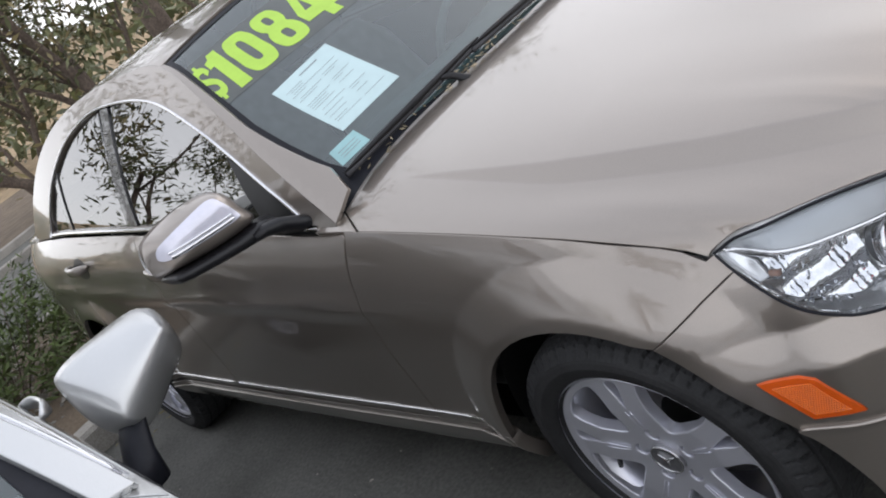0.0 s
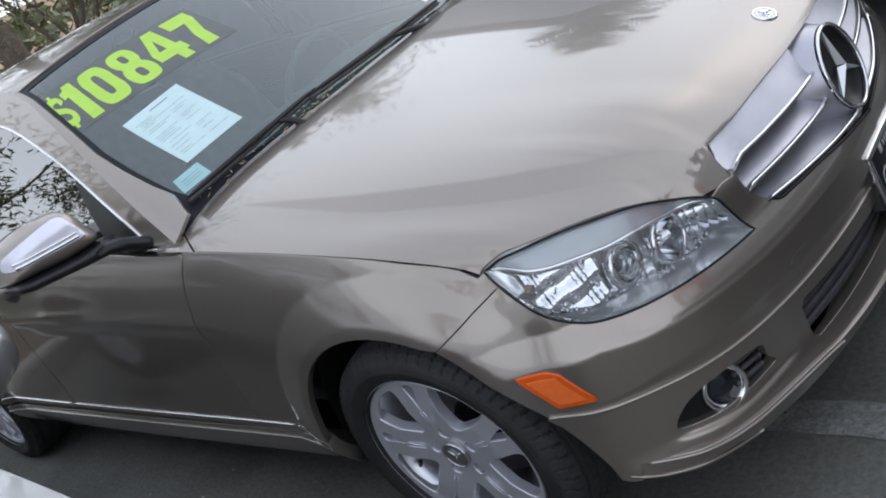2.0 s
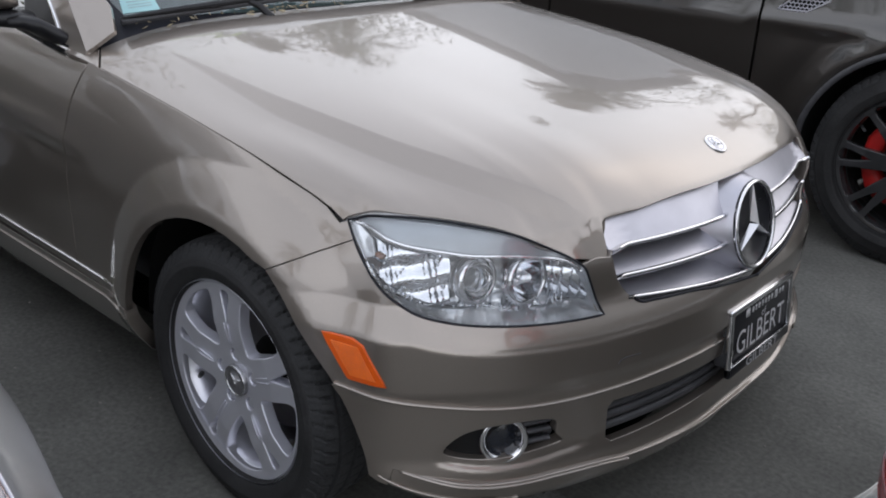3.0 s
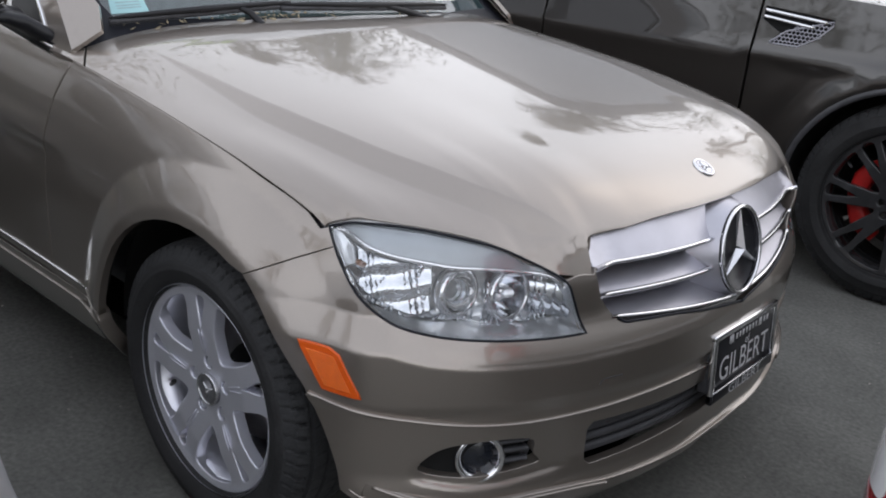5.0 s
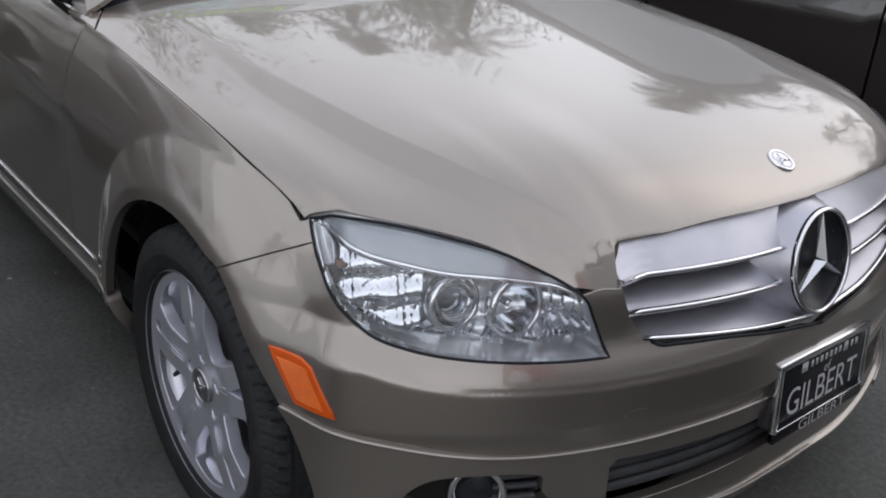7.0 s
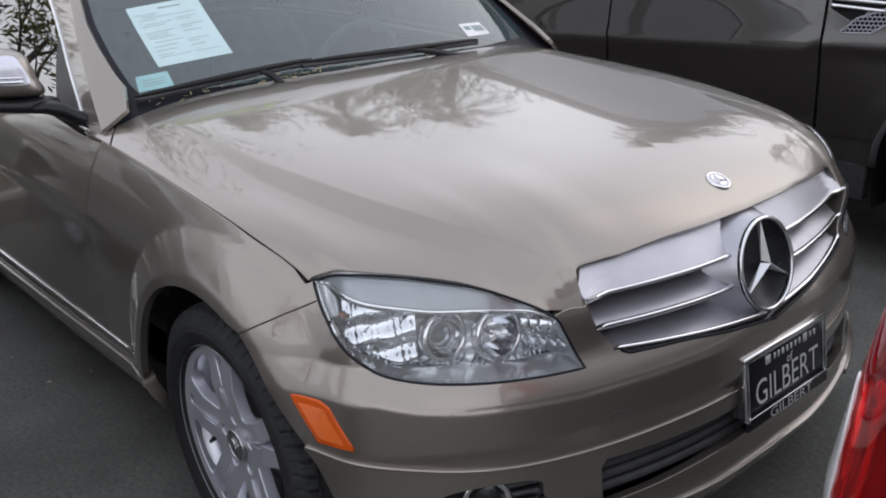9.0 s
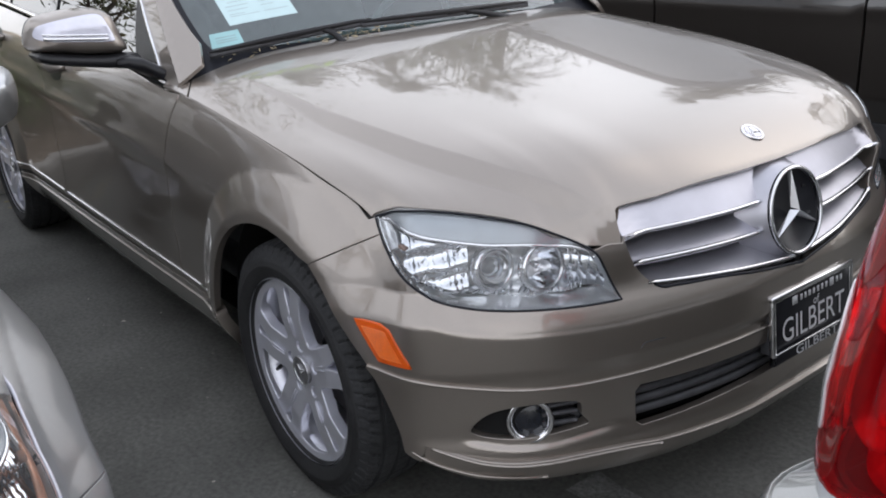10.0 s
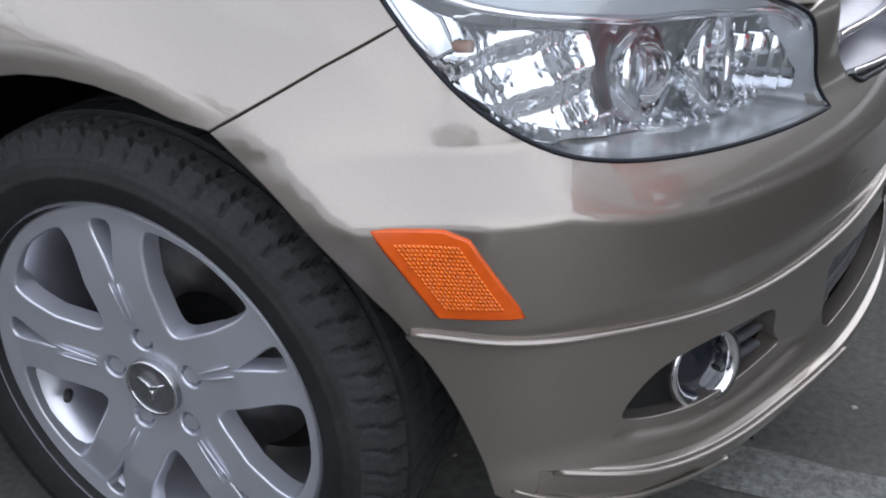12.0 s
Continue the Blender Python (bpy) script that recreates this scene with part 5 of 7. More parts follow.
def star_grille(car):
    def back(u, v):
        p = side(u, v)
        p[:, 0] -= 0.085
        return p
    loop = np.concatenate([GRILLE_HALF, flip_s(GRILLE_HALF)[1:-1]])
    # near-black backing, the grille's inner shade painted on
    panel("grille_back", back, inset(dense(loop, 0.03), -0.01), CAVITY_SHADE, car, 0.05)
    k = dense(loop, 0.03)
    k = inset(k, 0.004)
    a, b = side(k[:, 0], k[:, 1]), back(k[:, 0], k[:, 1])
    a[:, 0] -= 0.016
    n = len(k)
    mesh_object("grille_surround", np.concatenate([a, b]), [(i, (i + 1) % n, n + (i + 1) % n, n + i) for i in range(n)], PAINT, car)
    louvre(car, 0.055, 0.480, (0.754, 0.730), (0.690, 0.695), 0.014, 0.004, True)
    louvre(car, 0.060, 0.462, (0.670, 0.676), (0.629, 0.638), 0.060, 0.006)
    louvre(car, 0.020, 0.428, (0.606, 0.620), (0.558, 0.594), 0.060, 0.006)
    for sg in (1, -1):
        line = [(sg * s, z) for s, z in GRILLE_HALF[:26]]
        strip_on(side, line, 0.006, 0.003, GASKET, car, "grille_seal")
    emblem = new("grille_emblem")
    emblem.parent = car
    emblem["label"] = "chrome three-pointed star in a ring"
    emblem.matrix_basis = pose(0.700, 0, 0.655, -13, 0, 90)
    a = np.linspace(0, 2 * math.pi, 56, endpoint=False)
    tube([(0.092 * math.cos(g), -0.014, 0.092 * math.sin(g)) for g in a], 0.0044, CHROME, emblem, "ring", "", 10, True, up=(0, 1, 0))
    lathe([(0.096, -0.008), (0.104, 0.010), (0.118, 0.035), (0.13, 0.05)], GRILLE_SILVER, emblem, "funnel", 56)
    lathe([(0.090, -0.006), (0.07, 0.006), (0.0, 0.010)], PLATE_BLACK, emblem, "disc", 48)
    verts, faces = [], []
    for q in range(3):
        g = math.pi / 2 + 2 * math.pi * q / 3
        c, sn = math.cos(g), math.sin(g)
        k0 = len(verts)
        px, pz = -sn, c
        verts += [(0, -0.022, 0), (0.0085 * px + 0.008 * c, -0.006, 0.0085 * pz + 0.008 * sn), (-0.0085 * px + 0.008 * c, -0.006, -0.0085 * pz + 0.008 * sn), (0.090 * c, -0.013, 0.090 * sn), (0.090 * c, -0.004, 0.090 * sn), (0, -0.004, 0)]
        faces += [(k0, k0 + 3, k0 + 1), (k0, k0 + 2, k0 + 3), (k0 + 1, k0 + 3, k0 + 4), (k0 + 2, k0 + 4, k0 + 3)]
    mesh_object("star", verts, faces, STAR_SILVER, emblem, "chrome star", smooth=False)
    badge = new("bonnet_badge")
    badge.parent = car
    bx = 0.594
    fall = float(bonnet_z(np.array(bx + 0.01), np.array(0.0)) - bonnet_z(np.array(bx - 0.01), np.array(0.0))) / 0.02
    badge.matrix_basis = pose(bx, 0, float(bonnet_z(np.array(bx), np.array(0.0))) + 0.0005, 0, math.degrees(-math.atan(fall)), 0) @ pose(0, 0, 0, 90, 0, 0)
    lathe([(0.027, 0.0), (0.0265, 0.0025), (0.024, 0.004), (0.0225, 0.003), (0.0, 0.0032)][::-1], CHROME, badge, "disc", 36, "silver round badge")
    lathe([(0.0215, 0.0036), (0.017, 0.0038)][::-1], GRILLE_SILVER, badge, "wreath", 36)
    for q in range(3):
        g = math.pi + math.pi / 2 + 2 * math.pi * q / 3
        tube([(0, 0.0045, 0), (0.0155 * math.sin(g), 0.004, 0.0155 * math.cos(g))], [0.003, 0.0008], CHROME, badge, "star_arm", "", 6)


def plate(car):
    """Dealer's plate in a chrome frame."""
    p = new("dealer_plate")
    p.parent = car
    p["label"] = "black dealer plate with silver lettering in a chrome frame"
    p.matrix_basis = pose(0.748, 0.038, 0.418, 90, 0, 90) @ pose(0, 0, 0, -6, 0, 0)
    box("plate_panel", (0.300, 0.140, 0.006), (0, 0.004, 0), PLATE_BLACK, p, "", 0.002)
    box("plate_bracket", (0.30, 0.12, 0.03), (0, 0.0, -0.018), BLACK_PLASTIC, p, "", 0.006)
    for n, size, at in (("frame_top", (0.318, 0.015, 0.014), (0, 0.0725, 0.003)), ("frame_bottom", (0.318, 0.026, 0.014), (0, -0.066, 0.003)), ("frame_side", (0.012, 0.150, 0.014), (-0.153, 0, 0.003)), ("frame_side", (0.012, 0.150, 0.014), (0.153, 0, 0.003))):
        box(n, size, at, CHROME if n != "frame_bottom" else PLATE_BLACK, p, "", 0.004)
    box("frame_ledge", (0.305, 0.003, 0.004), (0, -0.0515, 0.010), CHROME, p, "", 0.001)

    def words(body, size, at, mat, sx=1.0):
        v, f = text_mesh(body, size, 0.0)
        v = v * np.array((sx, 1, 1)) + np.array(at)
        mesh_object("lettering", v, f, mat, p, "", False)
    words("GILBERT", 0.078, (0.004, -0.014, 0.0045), PLATE_PRINT, 0.86)
    words("of", 0.028, (0.012, 0.026, 0.0045), PLATE_PRINT)
    words("GILBERT", 0.030, (0.004, -0.0665, 0.0115), PLATE_PRINT, 1.5)
    x = -0.085
    for w in (0.030, 0.012, 0.011, 0.014, 0.012, 0.013, 0.012, 0.013, 0.024, 0.012, 0.013):
        box("print_bar", (w * 0.62, 0.013 if w < 0.02 else 0.019, 0.001), (x + w / 2, 0.049, 0.0042), PLATE_PRINT, p, "", 0)
        x += w + 0.004


def door_mirror(car):
    mir = new("door_mirror")
    mir.parent = car
    mir["label"] = "pewter door mirror with a silver turn signal strip"
    rim = catmull([(-1.098, 1.040), (-1.086, 1.079), (-1.061, 1.101), (-0.991, 1.113), (-0.916, 1.110), (-0.883, 1.090), (-0.867, 1.038), (-0.858, 0.990), (-0.94, 0.986), (-1.024, 0.998), (-1.090, 1.012)], 6, True)

    def dome(loop, back, deep, power=4.0):
        c = (loop.max(0) + loop.min(0)) / 2
        scale = (loop.max(0) - loop.min(0)) / 2
        d = (loop - c) / scale
        ang = np.arctan2(d[:, 1], d[:, 0])
        rad = np.linalg.norm(d, axis=1)
        order = np.argsort(ang)
        ang, rad = ang[order], rad[order]

        def f(y, z):
            y, z = np.asarray(y, float), np.asarray(z, float)
            a, b = (y - c[0]) / scale[0], (z - c[1]) / scale[1]
            r = np.hypot(a, b) / np.interp(np.arctan2(b, a), ang, rad, period=2 * math.pi)
            h = np.sqrt(np.clip(1 - np.clip(r, 0, 1) ** power, 0, 1))
            return np.stack([back - 0.30 * (-0.86 - y) * (y < -0.86) + deep * h, y, z], -1)
        return f
    shell = dome(rim, -0.845, 0.095)
    mid = (-1.5, -0.98, 1.03)
    panel("housing", shell, rim, PAINT, mir, 0.010, (), 0.05, mid, rim=0.001)
    blob("lower_shell", [((-0.80 - 0.30 * max(-0.86 - y, 0), y, (a + b) / 2), (0.052, 0, 0), (0, 0, (a - b) / 2)) for y, a, b in ((-1.092, 1.006, 1.000), (-1.085, 1.012, 0.986), (-1.06, 1.008, 0.977), (-1.0, 0.999, 0.966), (-0.94, 0.991, 0.956), (-0.88, 0.990, 0.947), (-0.845, 0.986, 0.940))], SATIN_BLACK, mir, "black lower shell", 24, 3.0)
    blob("arm", [((-0.735, -0.800, 0.925), (0.070, 0, 0), (0, 0, 0.020)), ((-0.745, -0.825, 0.938), (0.060, 0, 0), (0, 0, 0.024)), ((-0.765, -0.852, 0.958), (0.050, 0, 0), (0, 0, 0.022)), ((-0.785, -0.885, 0.967), (0.045, 0, 0), (0, 0, 0.017)), ((-0.79, -0.91, 0.967), (0.04, 0, 0), (0, 0, 0.012))], SATIN_BLACK, mir, "black mirror arm", 20)
    lens = catmull([(-1.080, 1.066), (-1.058, 1.083), (-0.984, 1.095), (-0.930, 1.096), (-0.916, 1.074), (-0.903, 1.036), (-0.914, 1.028), (-1.0, 1.036), (-1.074, 1.046)], 5, True)
    panel("turn_signal", shell, lens, SIGNAL_LENS, mir, 0.010, (), 0.004, mid, "pale lilac turn signal lens", rim=0.002, lift=0.003)
    for dz, wide in ((0.004, 0.006), (-0.006, 0.009)):
        strip_on(shell, [(y, 1.053 + dz - 0.09 * (y + 1.06)) for y in np.linspace(-1.064, -0.918, 12)], wide, 0.007, CHROME, mir, "light_bar")
    c = rim.mean(0)
    verts = [(-0.893 - 0.30 * max(-0.86 - a, 0), a, b) for a, b in c + (rim - c) * 0.93]
    mesh_object("mirror_glass", verts, [tuple(range(len(verts)))], CHROME, mir)


def wipers(car):
    def over(q, t, lift):
        q, t = np.array(q, float), np.array(t, float)
        n = surface_normals(screen, q, t)
        n = np.where(n[:, 2:3] > 0, n, -n)
        return screen(q, t) + n * np.array(lift)[:, None] if np.ndim(lift) else screen(q, t) + n * lift
    for pts, arm in ((((-0.885, 0.076), (-0.60, 0.080), (-0.30, 0.088)), ((-0.44, 0.015), (-0.46, 0.06), (-0.50, 0.088))), (((-0.34, 0.080), (0.05, 0.066), (0.46, 0.068)), ((0.30, 0.010), (0.18, 0.05), (0.06, 0.075)))):
        w = new("wiper")
        w.parent = car
        p = catmull(pts, 10)
        tube(over(p[:, 0], p[:, 1], 0.012), 0.009, BLACK_PLASTIC, w, "blade", "", 6)
        tube(over(p[:, 0], p[:, 1], 0.024), np.interp(np.linspace(0, 1, len(p)), (0, 0.1, 0.5, 0.9, 1), (0.002, 0.006, 0.009, 0.006, 0.002)), SATIN_BLACK, w, "blade_spoiler", "", 6)
        a = catmull(arm, 8)
        tube(over(a[:, 0], a[:, 1], np.linspace(0.010, 0.020, len(a))), np.linspace(0.011, 0.007, len(a)), SATIN_BLACK, w, "arm", "", 8)
        c = over(p[:, 0], p[:, 1], 0.020)[len(p) // 2]
        box("joint", (0.016, 0.045, 0.012), c, SATIN_BLACK, w, "", 0.004, (0, 20, 0))


def on_screen(name, quad, mat, parent, lift, n=8, label=""):
    """A sheet laid on the windscreen between four corners given as q, t."""
    a, b, c, d = [np.array(q) for q in quad]
    g = np.array([(a * (1 - u) + b * u) * (1 - v) + (d * (1 - u) + c * u) * v for u in np.linspace(0, 1, n + 1) for v in np.linspace(0, 1, n + 1)])
    nn = surface_normals(screen, g[:, 0], g[:, 1])
    nn = np.where(nn[:, 2:3] > 0, nn, -nn)
    pos = screen(g[:, 0], g[:, 1]) + nn * lift
    f = [(i * (n + 1) + j, (i + 1) * (n + 1) + j, (i + 1) * (n + 1) + j + 1, i * (n + 1) + j + 1) for i in range(n) for j in range(n)]
    return mesh_object(name, pos, f, mat, parent, label)


def screen_papers():
    price = thing("price_sticker", "lime green price numerals stuck across the windscreen", "sticker")
    on_screen("backing", ((-0.978, 0.872), (-0.975, 0.588), (-0.140, 0.552), (-0.130, 0.835)), LIME_BACK, price, -0.0034, 10)
    def place(u, w):
        u, w = np.asarray(u, float), np.asarray(w, float)
        q = -0.965 + 0.815 * u
        t = 0.606 - 0.036 * u + w * 0.243
        nn = surface_normals(screen, q, t)
        nn = np.where(nn[:, 2:3] > 0, nn, -nn)
        return screen(q, t) - nn * 0.0026
    def slot(x0, x1, y0, y1):
        a = np.linspace(0, 2 * math.pi, 20, endpoint=False)
        cs, sn = np.cos(a), np.sin(a)
        return np.stack([(x0 + x1) / 2 + (x1 - x0) / 2 * np.sign(cs) * np.abs(cs) ** 0.6, (y0 + y1) / 2 + (y1 - y0) / 2 * np.sign(sn) * np.abs(sn) ** 0.6], 1)
    zero = [(0.5, 0), (0.85, 0.04), (1, 0.24), (1, 0.5), (1, 0.76), (0.85, 0.96), (0.5, 1), (0.15, 0.96), (0, 0.76), (0, 0.5), (0, 0.24), (0.15, 0.04)]
    eight = [(0.5, 0), (0.88, 0.05), (1, 0.25), (0.96, 0.42), (0.86, 0.52), (0.95, 0.63), (0.97, 0.80), (0.83, 0.96), (0.5, 1), (0.17, 0.96), (0.03, 0.80), (0.05, 0.63), (0.14, 0.52), (0.04, 0.42), (0, 0.25), (0.12, 0.05)]
    spine = catmull([(0.86, 0.66), (0.76, 0.79), (0.5, 0.82), (0.22, 0.77), (0.16, 0.63), (0.34, 0.54), (0.68, 0.46), (0.84, 0.35), (0.78, 0.21), (0.5, 0.17), (0.22, 0.21), (0.12, 0.33)], 5)
    d = np.gradient(spine, axis=0)
    d /= np.linalg.norm(d, axis=1)[:, None]
    across_d = np.stack([-d[:, 1] * 0.155, d[:, 0] * 0.075], 1)
    ess = np.concatenate([spine + across_d, (spine - across_d)[::-1]])
    glyphs = ((0.002, 0.088, ess, ()), (0.002, 0.088, [(0.40, 0.82), (0.60, 0.82), (0.60, 0.98), (0.40, 0.98)], ()), (0.002, 0.088, [(0.40, 0.02), (0.60, 0.02), (0.60, 0.18), (0.40, 0.18)], ()),
              (0.085, 0.185, [(0.36, 0), (1, 0), (1, 1), (0.50, 1), (0.40, 0.90), (0.12, 0.86), (0.12, 0.68), (0.36, 0.70)], ()),
              (0.212, 0.372, catmull(zero, 4, True), (slot(0.36, 0.64, 0.20, 0.80),)),
              (0.395, 0.562, catmull(eight, 4, True), (slot(0.36, 0.64, 0.15, 0.40), slot(0.37, 0.63, 0.62, 0.85))),
              (0.585, 0.772, [(0.52, 0), (0.86, 0), (0.86, 0.19), (1, 0.19), (1, 0.42), (0.86, 0.42), (0.86, 1), (0.46, 1), (0, 0.42), (0, 0.19), (0.52, 0.19)], ([(0.27, 0.42), (0.52, 0.42), (0.52, 0.76)],)),
              (0.805, 0.985, [(0.16, 0), (0.58, 0), (0.66, 0.36), (1, 0.78), (1, 1), (0, 1), (0, 0.72), (0.56, 0.72), (0.28, 0.36)], ()))
    for x0, x1, outline, gaps in glyphs:
        fit = lambda p: np.stack([x0 + (x1 - x0) * np.array(p, float)[:, 0], np.array(p, float)[:, 1]], 1)
        panel("numeral", place, dense(fit(outline), 0.05), LIME, price, 0.06, tuple(fit(h) for h in gaps), 0.0006, rim=0.0002)
    form = thing("paper_form", "pale blue printed form stuck inside the windscreen", "paper")
    A, B, C, D = (-0.545, 0.507), (-0.527, 0.208), (-0.780, 0.206), (-0.818, 0.496)
    on_screen("sheet", (A, B, C, D), PAPER, form, -0.0032)
    A, B, C, D = [np.array(q) for q in (A, B, C, D)]
    rng = random.Random(3)

    def bar(x0, x1, y0, h):
        pt = lambda x, y: (D * (1 - x) + A * x) * (1 - y) + (C * (1 - x) + B * x) * y
        on_screen("print_line", (pt(x0, y0), pt(x1, y0), pt(x1, y0 + h), pt(x0, y0 + h)), INK, form, -0.0026, 1)
    bar(0.40, 0.72, 0.075, 0.020)
    for i in range(22):
        y = 0.15 + i * 0.034
        if rng.random() < 0.72:
            x0 = 0.08 + (0.05 if rng.random() < 0.4 else 0)
            bar(x0, x0 + rng.uniform(0.2, 0.42), y, 0.006)
        if rng.random() < 0.6:
            bar(0.56, 0.56 + rng.uniform(0.12, 0.36), y, 0.006)
    stock = thing("stock_label", "small white stock label low on the windscreen", "sticker")
    on_screen("label_sheet", ((0.500, 0.197), (0.482, 0.122), (0.633, 0.131), (0.641, 0.203)), LABEL_WHITE, stock, -0.0032, 4)
    for k in (0.0, 0.25, 0.5, 0.75):
        on_screen("print_bar", ((0.512 + 0.03 * k, 0.182), (0.508 + 0.03 * k, 0.160), (0.523 + 0.03 * k, 0.161), (0.527 + 0.03 * k, 0.183)), INK, stock, -0.0026, 1)
        on_screen("print_bar", ((0.560 + 0.07 * k, 0.184), (0.556 + 0.07 * k, 0.150), (0.570 + 0.07 * k, 0.151), (0.574 + 0.07 * k, 0.185)), INK, stock, -0.0026, 1)
    slip = thing("inspection_slip", "small cyan slip in the windscreen's lower corner", "sticker")
    on_screen("slip", ((-0.760, 0.184), (-0.757, 0.118), (-0.866, 0.120), (-0.860, 0.185)), PAPER_CYAN, slip, -0.0032, 4)
    for k in (0.25, 0.5, 0.7):
        on_screen("print_line", ((-0.775, 0.175 - 0.05 * k), (-0.775, 0.172 - 0.05 * k), (-0.845, 0.172 - 0.05 * k), (-0.845, 0.175 - 0.05 * k)), INK, slip, -0.0026, 1)


def cowl_debris():
    """Dry bits of leaf caught along the foot of the windscreen."""
    rng = random.Random(14)
    verts, faces = [], []
    for _ in range(70):
        q = np.array([rng.choice((rng.gauss(-0.42, 0.10), rng.uniform(-0.85, 0.5)))])
        t = np.array([rng.uniform(0.045, 0.100)])
        n = surface_normals(screen, q, t)[0]
        n = n if n[2] > 0 else -n
        p = screen(q, t)[0] + n * 0.002
        a, ln, wd = rng.uniform(0, 6.28), rng.uniform(0.004, 0.013), rng.uniform(0.0015, 0.004)
        u = np.array((math.cos(a), math.sin(a), 0))
        u = u - n * (u @ n)
        w = np.cross(n, u)
        k0 = len(verts)
        verts += [p - u * ln, p + w * wd + n * 0.002, p + u * ln + n * 0.003, p - w * wd, p + n * 0.004]
        faces += [(k0, k0 + 3, k0 + 4), (k0 + 3, k0 + 2, k0 + 4), (k0 + 2, k0 + 1, k0 + 4), (k0 + 1, k0, k0 + 4)]
    tagged(mesh_object("cowl_debris", verts, faces, STRAW, smooth=False), "dry leaf bits along the foot of the windscreen", "debris", kind="stuff")


cowl_debris()
star_grille(pewter)
plate(pewter)
door_mirror(pewter)
wipers(pewter)
screen_papers()


# ---- the silver neighbour's mirror ----
def paddle_mirror(car):
    """Leaf-shaped mirror on a short black foot; local frame of the car, on its left side."""
    mir = new("door_mirror")
    mir.parent = car
    mir["label"] = "silver door mirror on a black foot"
    rim = catmull([(1.165, 0.968), (1.05, 0.992), (0.935, 0.988), (0.908, 0.95), (0.918, 0.82), (0.985, 0.762), (1.10, 0.808), (1.168, 0.855)], 7, True)
    r0, r1 = np.array((1.125, 0.938)), np.array((0.955, 0.850))
    k = np.clip(((rim - r0) @ (r1 - r0)) / ((r1 - r0) @ (r1 - r0)), 0, 1)
    keel = r0 + k[:, None] * (r1 - r0)
    n, verts, faces = len(rim), [], []
    steps = (-0.35, -0.15, 0.0, 0.08, 0.2, 0.4, 0.6, 0.78, 0.9, 1.0)
    for t in steps:
        q = rim + (keel - rim) * max(t, 0) * 0.96
        x = -1.215 + 0.115 * (1 - (1 - max(t, 0)) ** 1.7) + 0.12 * min(t, 0)
        verts += [(x, a, b) for a, b in q]
    for i in range(len(steps) - 1):
        faces += [(i * n + m, i * n + (m + 1) % n, (i + 1) * n + (m + 1) % n, (i + 1) * n + m) for m in range(n)]
    faces.append(tuple((len(steps) - 1) * n + m for m in range(n)))
    mesh_object("housing", verts, faces, SILVER_PAINT, mir)
    c = rim.mean(0)
    q = c + (rim - c) * 0.985
    verts = [(-1.255, a, b) for a, b in q] + [(-1.285, a, b) for a, b in c + (rim - c) * 0.95]
    mesh_object("back_rim", verts, [(m, (m + 1) % n, n + (m + 1) % n, n + m) for m in range(n)] + [tuple(n + m for m in range(n))], SATIN_BLACK, mir, "black mirror rim")
    blob("foot", [((-1.10, 0.895, 0.70), (0.048, 0, 0), (0, 0.042, 0)), ((-1.12, 0.915, 0.76), (0.044, 0, 0), (0, 0.038, 0)), ((-1.15, 0.945, 0.80), (0.04, 0, 0), (0, 0.035, 0)), ((-1.18, 0.98, 0.84), (0.04, 0, 0), (0, 0.03, 0))], GASKET, mir, "black mirror foot", 16)


paddle_mirror(neighbour)


def scrawl(car):
    """White marker strokes on the neighbour's windscreen."""
    for pts in (((0.852, 0.40), (0.835, 0.365), (0.819, 0.315), (0.800, 0.285), (0.765, 0.275), (0.73, 0.285)), ((0.74, 0.252), (0.776, 0.251), (0.825, 0.247), (0.85, 0.244)), ((0.78, 0.36), (0.74, 0.33), (0.70, 0.34), (0.69, 0.38))):
        p = catmull(pts, 8)
        nn = surface_normals(screen, p[:, 0], p[:, 1])
        nn = np.where(nn[:, 2:3] > 0, nn, -nn)
        tube(screen(p[:, 0], p[:, 1]) + nn * 0.002, 0.0028, MARKER_WHITE, car, "marker_stroke", "white marker stroke", 6, flat=0.4)


scrawl(neighbour)


